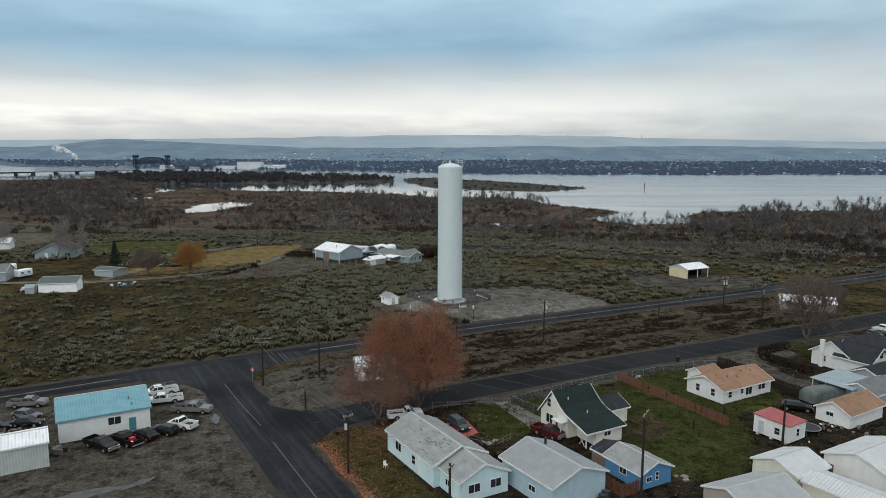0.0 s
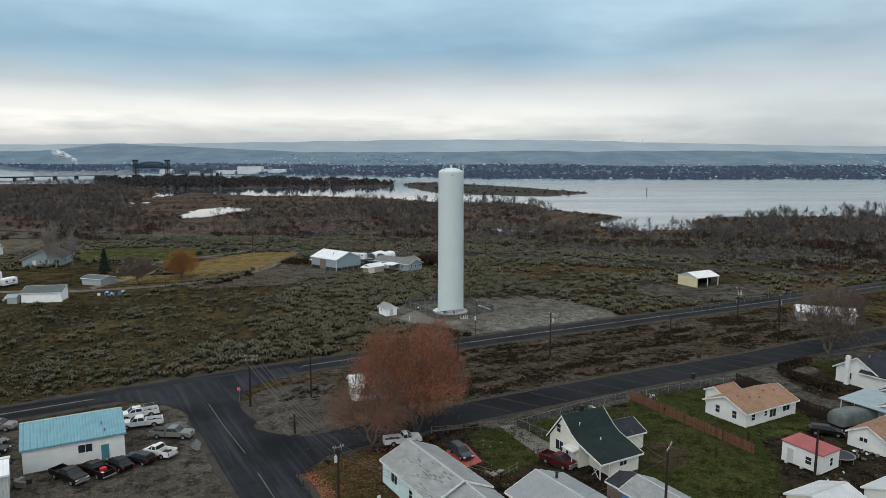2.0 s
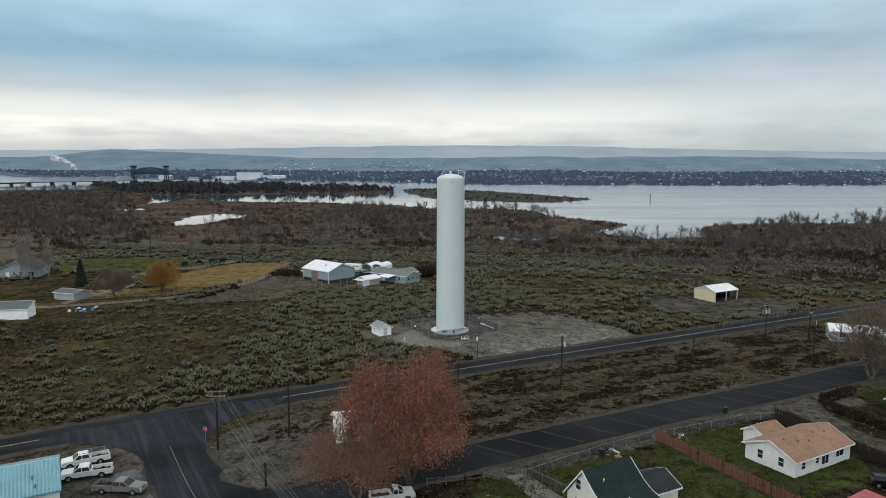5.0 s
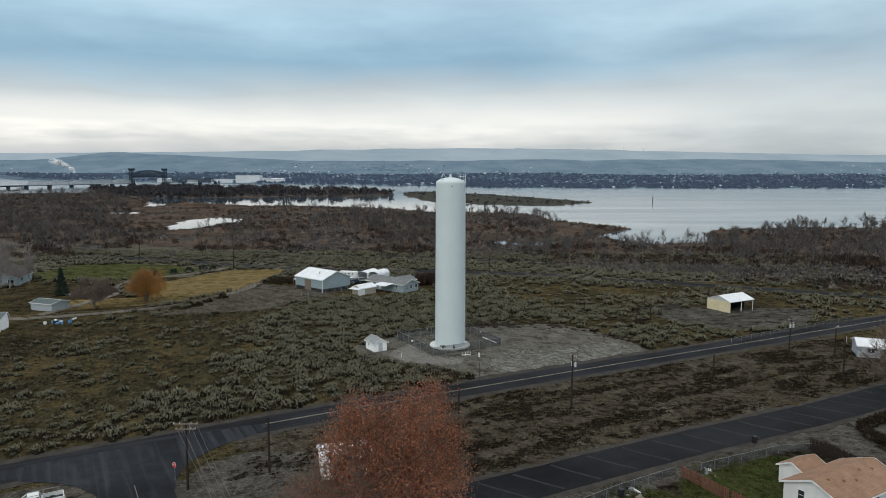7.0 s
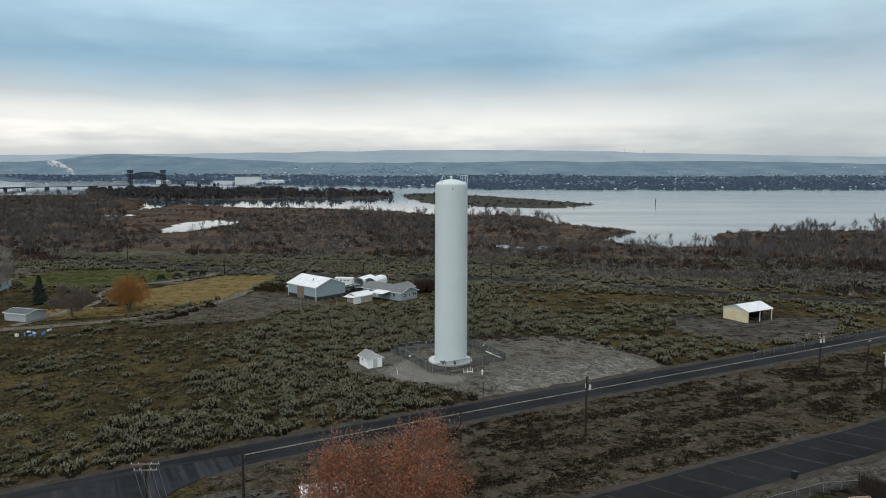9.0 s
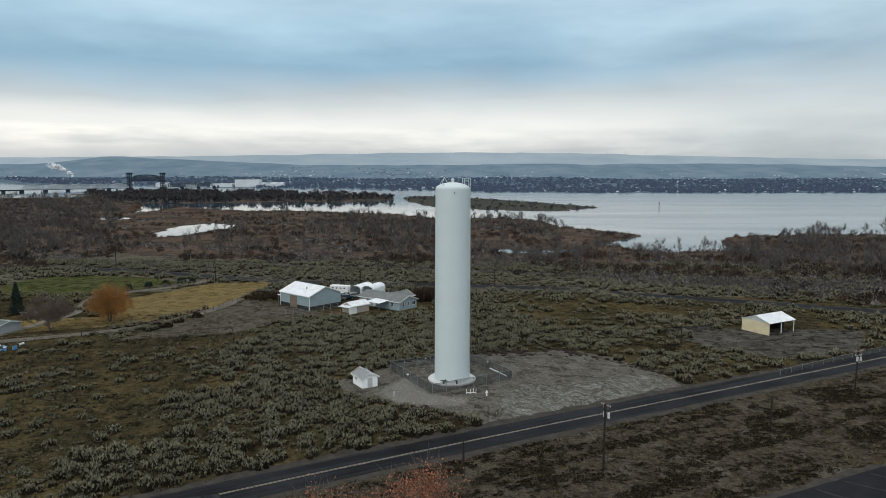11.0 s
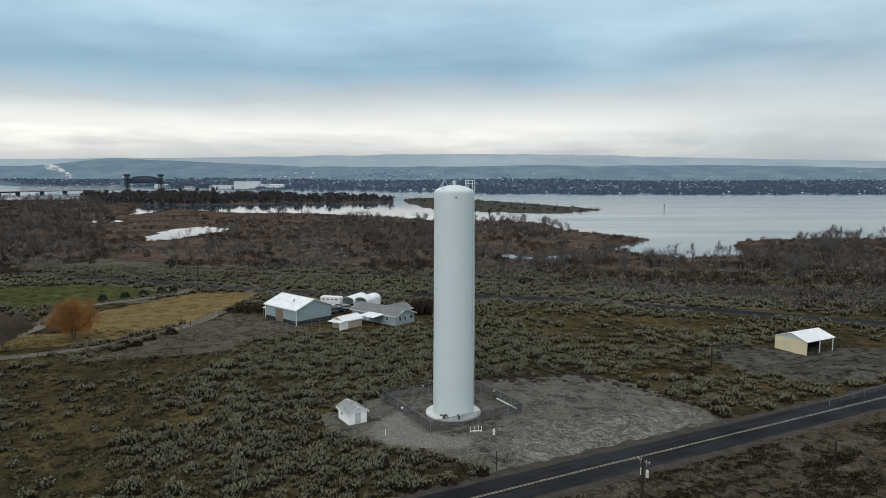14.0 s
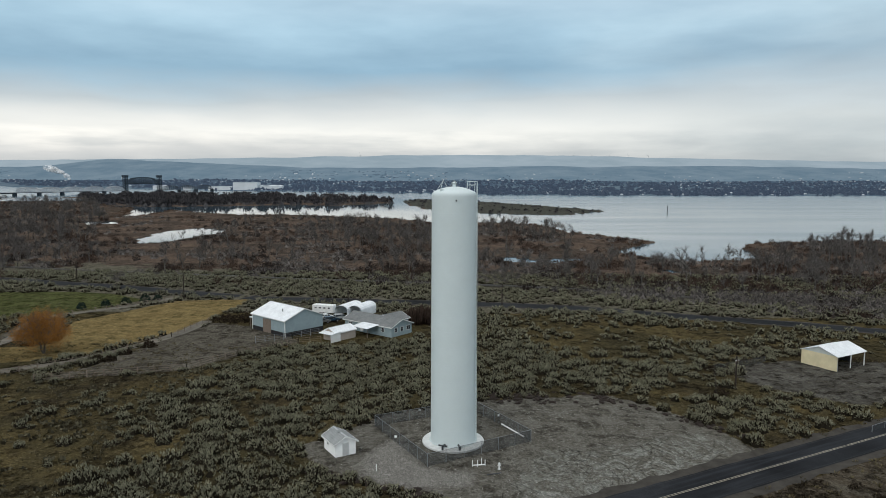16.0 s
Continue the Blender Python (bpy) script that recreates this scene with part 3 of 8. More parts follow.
px, py = GX + wob * np.clip(GY - 150, 0, 800) * 0.006, GY + wob[::-1] * np.clip(GY - 150, 0, 800) * 0.010
isl = land_mask(px, py)
GZ = ground_z(GX, GY)
bumps = 0.06 * np.sin(GX * 0.9 + 2 * np.sin(GY * 0.35)) * np.cos(GY * 0.8) + 0.1 * np.sin(GX * 0.13 + 1) * np.sin(GY * 0.19)
wild = smooth(6, 14, (GY - np.interp(GX, RX, RY)) * 0.86) * (1 - ((GX > -26) & (GX < 52) & (GY < 30)))
GZ = GZ + bumps * wild
GZ = np.where(isl, GZ, np.where(GY > 150, -5.2, GZ))
PLAIN = smooth(1700, 4600, GY) * 26 * (1 + 0.25 * np.sin(GX * 0.004))
GZ = GZ + np.where(isl, PLAIN, 0)
nv, nu = GX.shape
gverts = np.stack([GX, GY, GZ], -1).reshape(-1, 3).astype(np.float32)
idx = np.arange(nv * nu).reshape(nv, nu)
gquads = np.stack([idx[:-1, :-1], idx[:-1, 1:], idx[1:, 1:], idx[1:, :-1]], -1).reshape(-1, 4).astype(np.int32)

# zones of the ground, as soft weights that the material breaks up with noise
PAD = [(-23, 1.5), (-20, 0.5), (-14.5, 8), (-10, 13.5), (4, 20.5), (20, 23), (29, 25), (36.5, 19), (43.6, 8.2), (48, 0.8), (36, -6.5), (26, -12), (8, -21.5), (3.5, -18.6), (-4, -15.6), (-11.5, -12.6), (-16, -9.5), (-20.5, -5)]
HAY = [(-95, 58), (-103, 84), (-86, 117), (-64, 120), (-67, 93), (-68, 78), (-80, 51), (-90, 44), (-112, 36), (-116, 52)]
LAWN = [(-155, 129), (-131, 132), (-114, 128), (-98, 118), (-110, 91), (-145, 90), (-160, 100)]
CORRAL = [(-76, 40), (-64, 84), (-50, 79), (-36, 64), (-47, 50), (-54, 38.6), (-81, 30)]
TRACK = [(-130, 22), (-112, 24), (-90, 35), (-78, 46), (-68, 68), (-65, 86), (-68, 86), (-71, 68), (-81, 47), (-92, 38), (-112, 28), (-130, 27)]
DRIVE = [(-107, 60), (-114.5, 87), (-95, 107), (-87, 121), (-90, 123), (-98, 110), (-117.5, 88), (-110, 60)]
HLOT = [(62, 44), (67, 50), (80, 54), (95, 53), (114, 53), (101, 32), (88, 25), (76, 23), (66, 30), (60, 37)]
LOT = [(-90, -120), (-14, -120), (-21, -107), (-30, -94), (-38, -82), (-40, -72), (-49, -66.5), (-77, -83), (-98, -94)]
CORNER = [(-36, -71), (-29, -80), (-20, -82), (-12, -79), (2, -73), (4, -68), (-4, -63), (-14, -58), (-28, -57), (-34, -62)]
VERGE = [(4, -67), (36, -49), (67, -32), (108, -10), (98, 17), (72, 3.5), (32, -18), (5, -32), (-12, -41.5), (-33, -53.5), (-30, -57), (-14, -58), (-4, -62)]
YARD = [(4, -76), (35, -59), (64, -43), (98, -28), (140, 0), (140, -125), (-16, -125), (-21, -95), (-12, -86)]
LAWNS = [[(33, -62), (44, -55), (60, -62), (59, -78), (48, -81), (46, -92), (40, -103), (31, -106), (26.5, -98), (28, -80)], [(14, -70), (24, -66), (30, -70), (16, -84), (10, -78)],
         [(3, -80), (13, -76), (15, -88), (7, -95)], [(76, -38), (90, -34), (96, -44), (78, -52)]]


def soft(polys, wide=1.2):
    w = np.zeros(GX.shape, np.float32)
    for dx, dy in ((0, 0), (wide, 0), (-wide, 0), (0, wide), (0, -wide)):
        hit = np.zeros(GX.shape, bool)
        for p in polys:
            hit |= inside(p, GX + dx, GY + dy)
        w += hit * 0.2
    return w


GRAVEL = [[(4, -76), (35, -59), (64, -43), (98, -28), (98, -33), (72, -44), (64, -49), (35, -64), (8, -79)], [(56, -47), (75, -41), (76, -47), (66, -51), (67, -62), (75, -72), (72, -76), (63, -68), (60, -55)],
          [(-36, -71), (-29, -80), (-20, -82), (-16, -76), (-12, -66), (-14, -58), (-28, -57), (-34, -62)], [(-44, -74), (-34, -84), (-30, -94), (-33, -96), (-40, -88), (-48, -80)]]
RUTS = [(14, -2), (26, 0), (34, 4), (42, 6), (46, 1), (36, -6.5), (26, -12), (12, -19), (8, -14)]
STONES = [(-12, -4), (-8, 4), (-3, -8), (3, -9), (4, -14), (-4, -15), (-11, -12)]
ZONES = {"pad": soft([PAD]), "ruts": soft([RUTS], 2.0), "stones": soft([STONES], 1.6), "hay": soft([HAY]), "lawn": soft(LAWNS), "pasture": soft([LAWN, [(-175, -10), (-175, 14), (-128, 8), (-122, 4), (-128, -4)]]), "leafy": soft([[(-19.5, -95), (-14, -88), (-9, -88), (-9, -96), (-1, -110), (-2, -116), (-9, -116)]]), "bare": soft([[(29.1, -83.1), (35.7, -83.9), (34.1, -90.2), (29.5, -92.8), (27.0, -89.3)]]), "dirt": soft([CORRAL, TRACK, DRIVE, CORNER]), "barnlot": soft([HLOT], 2.0), "lot": soft([LOT]),
         "verge": soft([VERGE]), "yard": soft([YARD]), "gravel": soft(GRAVEL), "isle": (inside(ISLE_B, GX, GY) * 1.0).astype(np.float32), "strip": (smooth(96, 104, GY - 0.02 * GX) * (1 - smooth(170, 205, GY + 0.28 * np.clip(GX, -250, 250) + 8 * wob))).astype(np.float32), "marsh": (smooth(150, 215, GY + 12 * wob) * (GY < 1500)).astype(np.float32)}
gme = bpy.data.meshes.new("ground")
gme.vertices.add(len(gverts))
gme.vertices.foreach_set("co", gverts.ravel())
gme.loops.add(gquads.size)
gme.loops.foreach_set("vertex_index", gquads.ravel())
gme.polygons.add(len(gquads))
gme.polygons.foreach_set("loop_start", np.arange(0, gquads.size, 4, dtype=np.int32))
gme.update(calc_edges=True)
for zname, zval in ZONES.items():
    at = gme.attributes.new(zname, "FLOAT", "POINT")
    at.data.foreach_set("value", zval.ravel().astype(np.float32))

m, nt, b = material("ground")
n_big, n_mid, n_fine, n_grain = noise_node(nt, 0.025, 6.0), noise_node(nt, 0.16, 7.0, 0.65), noise_node(nt, 0.9, 7.0, 0.7), noise_node(nt, 6.0, 5.0, 0.7)


def zone(nm, lo=0.35, hi=0.65, jitter=0.7):
    a = nt.nodes.new("ShaderNodeAttribute")
    a.attribute_name = nm
    v = math_node(nt, "ADD", a.outputs["Fac"], math_node(nt, "MULTIPLY", math_node(nt, "SUBTRACT", n_fine, 0.5), jitter))
    return ramp_node(nt, v, [(lo, (0, 0, 0)), (hi, (1, 1, 1))])


n_patch, n_tuft = noise_node(nt, 0.38, 9.0, 0.72), noise_node(nt, 2.4, 5.0, 0.7)


def cut(fac, lo, hi):
    return ramp_node(nt, fac, [(lo, (0, 0, 0)), (hi, (1, 1, 1))])


def mottle(a, b_, c, d=None):
    """Four shades of one ground, broken up at three scales."""
    q = mix_node(nt, cut(n_mid, 0.40, 0.60), a, b_)
    q = mix_node(nt, cut(n_patch, 0.48, 0.60), q, scaled(c, 0.68))
    return mix_node(nt, cut(n_fine, 0.52, 0.66), q, d) if d else q


field = mottle((0.0386, 0.0330, 0.0192), (0.0599, 0.0518, 0.0271), (0.0184, 0.0152, 0.0096), (0.0831, 0.0705, 0.0428))
field = mix_node(nt, cut(n_big, 0.5, 0.6), field, mottle((0.029, 0.024, 0.016), (0.041, 0.034, 0.022), (0.014, 0.011, 0.008), (0.056, 0.047, 0.032)))
field = mix_node(nt, cut(noise_node(nt, 0.055, 8.0, 0.70), 0.45, 0.60), field, mottle((0.0801, 0.0639, 0.0303), (0.0997, 0.0783, 0.0374), (0.0476, 0.0382, 0.0202), (0.1170, 0.0948, 0.0525)))
marsh = mottle((0.0533, 0.0447, 0.0371), (0.0990, 0.0762, 0.0609), (0.0324, 0.0277, 0.0239), (0.0838, 0.0685, 0.0561))
marsh = mix_node(nt, cut(n_big, 0.46, 0.54), marsh, mottle((0.105, 0.077, 0.060), (0.124, 0.092, 0.071), (0.072, 0.054, 0.043), (0.120, 0.097, 0.079)))
col = mix_node(nt, zone("marsh"), field, marsh)
col = mix_node(nt, zone("strip"), col, mottle((0.100, 0.092, 0.068), (0.130, 0.122, 0.094), (0.070, 0.062, 0.046), (0.150, 0.142, 0.115)))
col = mix_node(nt, zone("isle"), col, mottle((0.060, 0.062, 0.052), (0.098, 0.098, 0.084), (0.038, 0.038, 0.033)))
drawn = noise_node(nt, 1.0, 7.0, 0.62, stretch=(0.10, 0.10, 0.10))
verge = mottle((0.0550, 0.0450, 0.0325), (0.0775, 0.0650, 0.0475), (0.0225, 0.0181, 0.0137), (0.1063, 0.0925, 0.0725))
verge = mix_node(nt, cut(drawn, 0.54, 0.66), verge, mottle((0.090, 0.080, 0.062), (0.115, 0.104, 0.084), (0.052, 0.045, 0.034)))
col = mix_node(nt, zone("verge"), col, verge)
yard = mottle((0.0265, 0.0218, 0.0156), (0.0390, 0.0328, 0.0234), (0.0140, 0.0117, 0.0086), (0.0452, 0.0390, 0.0296))
col = mix_node(nt, zone("yard"), col, yard)
lot = mottle((0.0690, 0.0621, 0.0517), (0.0966, 0.0874, 0.0725), (0.0460, 0.0403, 0.0333), (0.1104, 0.1012, 0.0862))
col = mix_node(nt, zone("lot"), col, lot)
lawn = mottle((0.0367, 0.0478, 0.0147), (0.0599, 0.0721, 0.0248), (0.0261, 0.0325, 0.0110), (0.0753, 0.0631, 0.0322))
col = mix_node(nt, zone("lawn"), col, lawn)
col = mix_node(nt, zone("leafy"), col, mottle((0.050, 0.044, 0.018), (0.066, 0.056, 0.024), (0.040, 0.038, 0.014), (0.078, 0.050, 0.026)))
col = mix_node(nt, zone("bare"), col, mottle((0.060, 0.042, 0.030), (0.080, 0.058, 0.042), (0.045, 0.036, 0.022)))
col = mix_node(nt, zone("pasture"), col, mottle((0.052, 0.062, 0.024), (0.082, 0.088, 0.036), (0.040, 0.046, 0.018), (0.096, 0.092, 0.046)))
hay = mottle((0.160, 0.118, 0.052), (0.200, 0.150, 0.068), (0.128, 0.102, 0.045), (0.215, 0.168, 0.086))
col = mix_node(nt, zone("hay"), col, hay)
dirt = mottle((0.074, 0.067, 0.053), (0.112, 0.103, 0.084), (0.054, 0.047, 0.037), (0.126, 0.118, 0.100))
col = mix_node(nt, zone("dirt"), col, dirt)
col = mix_node(nt, zone("barnlot"), col, mottle((0.0643, 0.0607, 0.0528), (0.1125, 0.1079, 0.0953), (0.0298, 0.0263, 0.0217), (0.0872, 0.0803, 0.0643)))
gravel = mottle((0.0672, 0.0624, 0.0536), (0.1040, 0.0976, 0.0848), (0.0528, 0.0472, 0.0392), (0.1200, 0.1144, 0.1008))
col = mix_node(nt, zone("gravel"), col, gravel)
pad = mottle((0.1040, 0.0973, 0.0819), (0.1426, 0.1368, 0.1185), (0.0771, 0.0703, 0.0578), (0.1656, 0.1599, 0.1416))
turned = nt.nodes.new("ShaderNodeTexNoise")
for key, val in (("Scale", 0.24), ("Detail", 7.0), ("Roughness", 0.62), ("Distortion", 3.2)):
    turned.inputs[key].default_value = val
tcr = nt.nodes.new("ShaderNodeTexCoord")
nt.links.new(tcr.outputs["Object"], turned.inputs["Vector"])
pale = mix_node(nt, cut(turned.outputs["Fac"], 0.44, 0.62), (0.112, 0.107, 0.091), (0.215, 0.217, 0.198))
pad = mix_node(nt, zone("ruts", 0.3, 0.9, 1.0), pad, pale)
stone = mix_node(nt, cut(n_grain, 0.42, 0.6), (0.115, 0.108, 0.096), (0.265, 0.255, 0.235))
pad = mix_node(nt, zone("stones", 0.3, 0.8, 1.0), pad, stone)
col = mix_node(nt, zone("pad", 0.4, 0.58, 0.9), col, pad)
col = mix_node(nt, 0.75, col, ramp_node(nt, n_grain, [(0.34, (0.40, 0.40, 0.40)), (0.68, (1.55, 1.55, 1.55))]), "MULTIPLY")
col = mix_node(nt, 0.75, col, ramp_node(nt, n_tuft, [(0.34, (0.45, 0.44, 0.43)), (0.68, (1.48, 1.48, 1.48))]), "MULTIPLY")
nt.links.new(col, b.inputs["Base Color"])
b.inputs["Roughness"].default_value = 0.95
b.inputs["Specular IOR Level"].default_value = 0.0
bump(nt, b, math_node(nt, "ADD", n_grain, math_node(nt, "MULTIPLY", n_tuft, 2.5)), 0.7, 0.12)
gme.materials.append(m)
gme.polygons.foreach_set("use_smooth", np.ones(len(gquads), bool))
fc = gverts[gquads[:, 0]]
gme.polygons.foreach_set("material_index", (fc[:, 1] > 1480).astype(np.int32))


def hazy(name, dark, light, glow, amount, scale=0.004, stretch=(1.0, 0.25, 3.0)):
    """A far backdrop: base colours with the haze of miles of air put in as an even glow."""
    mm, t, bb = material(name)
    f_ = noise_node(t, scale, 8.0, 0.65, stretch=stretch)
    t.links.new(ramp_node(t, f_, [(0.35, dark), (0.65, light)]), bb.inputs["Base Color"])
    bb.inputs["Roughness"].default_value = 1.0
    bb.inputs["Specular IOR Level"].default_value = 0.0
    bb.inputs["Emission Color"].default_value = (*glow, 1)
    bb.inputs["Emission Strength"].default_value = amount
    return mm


# the plain's haze is painted: an even blue emission over its colours
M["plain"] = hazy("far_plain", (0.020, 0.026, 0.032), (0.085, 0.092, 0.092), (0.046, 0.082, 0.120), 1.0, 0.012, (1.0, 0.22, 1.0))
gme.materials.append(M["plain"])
ground = tagged(new("ground", gme), "flat dry land with sagebrush field, marsh and far plain", "ground", kind="structure")

# water
m, nt, b = material("river_water")
b.inputs["Base Color"].default_value = (0.036, 0.072, 0.098, 1)
b.inputs["Specular IOR Level"].default_value = 0.6
rip = noise_node(nt, 0.006, 7.0, 0.6, stretch=(0.35, 2.2, 1.0))
tcw = nt.nodes.new("ShaderNodeTexCoord")
sxw = nt.nodes.new("ShaderNodeSeparateXYZ")
nt.links.new(tcw.outputs["Object"], sxw.inputs[0])
open_w = math_node(nt, "MULTIPLY", math_node(nt, "ADD", sxw.outputs["X"], 120.0), 0.004, True)
ruf = math_node(nt, "MULTIPLY", open_w, ramp_node(nt, rip, [(0.35, (0.05, 0.05, 0.05)), (0.65, (0.13, 0.13, 0.13))]))
far_w = math_node(nt, "MULTIPLY", math_node(nt, "SUBTRACT", sxw.outputs["Y"], 1100.0), 0.0025, True)
nt.links.new(math_node(nt, "ADD", math_node(nt, "ADD", ruf, 0.045), math_node(nt, "MULTIPLY", far_w, 0.11)), b.inputs["Roughness"])
bump(nt, b, noise_node(nt, 0.30, 5.0, 0.6, stretch=(0.45, 1.6, 1.0)), 0.03, 0.4)
M["water"] = m
water = new("water", mesh_from("water", [(-4600, 170, WATER_Z), (4600, 170, WATER_Z), (4600, 4000, WATER_Z), (-4600, 4000, WATER_Z)], [(0, 1, 2, 3)], m))
tagged(water, "calm grey river reflecting the cloudy sky", "water", kind="structure")

# ---- roads ----


def catmull(pts, step=2.0):
    p = [Vector((*q, 0)) for q in pts]
    p = [2 * p[0] - p[1]] + p + [2 * p[-1] - p[-2]]
    out = []
    for i in range(1, len(p) - 2):
        n = max(2, int((p[i + 1] - p[i]).length / step))
        for k in range(n):
            t = k / n
            a, b2, c, d = p[i - 1], p[i], p[i + 1], p[i + 2]
            out.append(0.5 * (2 * b2 + (c - a) * t + (2 * a - 5 * b2 + 4 * c - d) * t * t + (3 * b2 - a - 3 * c + d) * t ** 3))
    out.append(p[-2])
    return out


def ribbon(bm, pts, lo, hi, dz, cross=4, rough=0.0, taper=False):
    """A strip that lies on the ground, from lo to hi metres left of the line."""
    line = catmull(pts)
    rows = []
    for i, p in enumerate(line):
        t = (line[min(i + 1, len(line) - 1)] - line[max(i - 1, 0)]).normalized()
        n = Vector((-t.y, t.x, 0))
        row = []
        for k in range(cross + 1):
            w = lo + (hi - lo) * k / cross
            if rough and k in (0, cross):
                w += rough * (noise.noise(p * 0.35 + Vector((k * 7.0, 0, 0))) + 0.5 * noise.noise(p * 1.3))
            q = p + n * w
            row.append(bm.verts.new((q.x, q.y, gz(q.x, q.y) + dz)))
        rows.append(row)
    for a, b2 in zip(rows, rows[1:]):
        for k in range(cross):
            bm.faces.new((a[k], b2[k], b2[k + 1], a[k + 1]))
    bm.normal_update()
    for f in bm.faces:
        if f.normal.z < 0:
            f.normal_flip()
    return bm


def patch(bm, poly, dz, rough=0.3, step=1.0):
    """A flat sheet with a ragged rim that lies on the ground."""
    rim = []
    for (xa, ya), (xb, yb) in zip(poly, poly[1:] + poly[:1]):
        n = max(1, int(math.hypot(xb - xa, yb - ya) / step))
        for k in range(n):
            x, y = xa + (xb - xa) * k / n, ya + (yb - ya) * k / n
            x += rough * noise.noise(Vector((x * 0.6, y * 0.6, 1)))
            y += rough * noise.noise(Vector((x * 0.6, y * 0.6, 5)))
            rim.append(bm.verts.new((x, y, gz(x, y) + dz)))
    f = bm.faces.new(rim)
    bmesh.ops.triangulate(bm, faces=[f])
    bm.normal_update()
    for f in bm.faces:
        if f.normal.z < 0:
            f.normal_flip()
    return bm


def swept(poly, n=5):
    """A closed outline through the given corners, rounded."""
    out = []
    for i in range(len(poly)):
        a, b2, c, d = (Vector(poly[(i + k) % len(poly)]) for k in (-1, 0, 1, 2))
        out += [tuple(0.5 * (2 * b2 + (c - a) * t + (2 * a - 5 * b2 + 4 * c - d) * t * t + (3 * b2 - a - 3 * c + d) * t ** 3)) for t in (k / n for k in range(n))]
    return out


MAIN = [p for p in ROAD if -231 < p[0] < 261]
LANE = [(-27, -91), (-20, -86), (-8, -78), (4.1, -71), (36, -53.6), (65.5, -38.8), (84, -28.6), (102, -19.5), (150, 6), (230, 50)]
SIDE = [(-44, -60), (-40.5, -68), (-34.5, -79), (-24.6, -95.4), (-15.6, -110.5), (-7, -125), (10, -155), (64, -250), (130, -360)]
BACK = [(-300, 190), (-190, 165), (-143, 149), (-121, 143), (-85.6, 130), (-61.6, 121.5), (-46, 120), (0, 116), (45, 108.5), (69, 103), (98, 93.4), (120, 84), (150, 72), (240, 40)]
RAIL = [(-420, 300), (-300, 254), (-192, 215), (-148, 197), (-124, 187), (-60, 166), (20, 150), (80, 136), (140, 118), (260, 78)]


def road(name, line, half, mat, label, edge=1.6, dz=0.06):
    r = thing(name, label, "road")
    r["kind"] = "structure"
    part("shoulder", ribbon(B(), line, -half - edge, half + edge, dz - 0.025, 6, 1.0), "shoulder", r, "gravel shoulder")
    part("surface", ribbon(B(), line, -half, half, dz, 6, 0.18), mat, r)
    return r


r = road("road_main", MAIN, 3.45, "asphalt", "two-lane asphalt road with faded centre lines")
for o in (-0.13, 0.13):
    part("centre_line", ribbon(B(), MAIN, o - 0.065, o + 0.065, 0.066, 1), "yellow_line", r, "worn pale yellow centre line")
for o in (-3.15, 3.15):
    part("edge_line", ribbon(B(), MAIN, o - 0.04, o + 0.04, 0.066, 1), "crack", r, "faint edge line")
r = road("road_lane", LANE, 3.9, "asphalt_worn", "dark worn asphalt lane with patched seams", 1.2, 0.055)
cl = catmull(LANE, 1.0)
for i in range(40, len(cl) - 60, 6):
    p, t = cl[i], (cl[i + 1] - cl[i - 1]).normalized()
    if not (4 < p.x < 92):
        continue
    n = Vector((-t.y, t.x, 0))
    j = 0.6 * noise.noise(p)
    part("seam", ribbon(B(), [tuple((p + n * (-3.4) + t * (2 + j))[:2]), tuple((p + n * 0.2 + t * j)[:2]), tuple((p + n * 3.3 - t * (1.5 + j))[:2])], -0.22, 0.22, 0.063, 1, 0.16), "crack", r)
r = road("road_side", SIDE, 4.0, "asphalt_side", "asphalt side road meeting the main road", 0.9, 0.065)
part("centre_line", ribbon(B(), [(-40.9, -68.5), (-35, -78.4), (-28.8, -88.2)], -0.055, 0.055, 0.073, 1), "paint_line", r, "worn pale line")
part("centre_line", ribbon(B(), [(-25.4, -94.2), (-16, -110.5)], -0.055, 0.055, 0.073, 1), "paint_line", r, "worn pale line")
part("junction", patch(B(), swept([(-62, -66), (-48, -56.5), (-31, -46.5), (-29.5, -50), (-33.5, -55), (-36.5, -62), (-35, -70), (-30.5, -77.5), (-38, -81), (-43.5, -72.5), (-50, -68.5)]), 0.07), "asphalt_side", r, "flared asphalt junction")
part("junction", patch(B(), swept([(-34, -77), (-29.5, -79.5), (-22, -82), (-12, -78.5), (-8, -80.5), (-15.5, -86.5), (-20, -94.5), (-27, -93)]), 0.069), "asphalt_side", r, "flared asphalt junction")
r = road("road_back", BACK, 3.0, "asphalt_worn", "far grey back road along the sagebrush", 1.4, 0.09)
# railway embankment
rl = thing("railway", "low dark railway embankment with two rails", "railway")
rl["kind"] = "structure"
part("ballast", ribbon(B(), RAIL, -2.3, 2.3, 0.35, 4, 0.3), "shoulder", rl, "stone ballast")
for o in (-0.75, 0.75):
    part("rail", ribbon(B(), RAIL, o - 0.1, o + 0.1, 0.5, 1), "darksteel", rl, "rusty steel rail")

M["trackgravel"] = plain("pale_track_gravel", (0.150, 0.137, 0.114), 0.95, 0, 0.4, 0.4, 4.0)
for line, half in (([(-175, 14), (-150, 20), (-130, 24.5), (-112, 26), (-91, 36.5), (-79.5, 46.5), (-69.5, 68), (-66.5, 86)], 1.7), ([(-112, 30), (-107, 60), (-113, 87), (-96.5, 108), (-88.5, 124)], 1.5)):
    solo("farm_track", ribbon(B(), line, -half, half, 0.11, 4, 0.35), "trackgravel", "pale gravel farm track beside the hay field", "track", kind="structure")

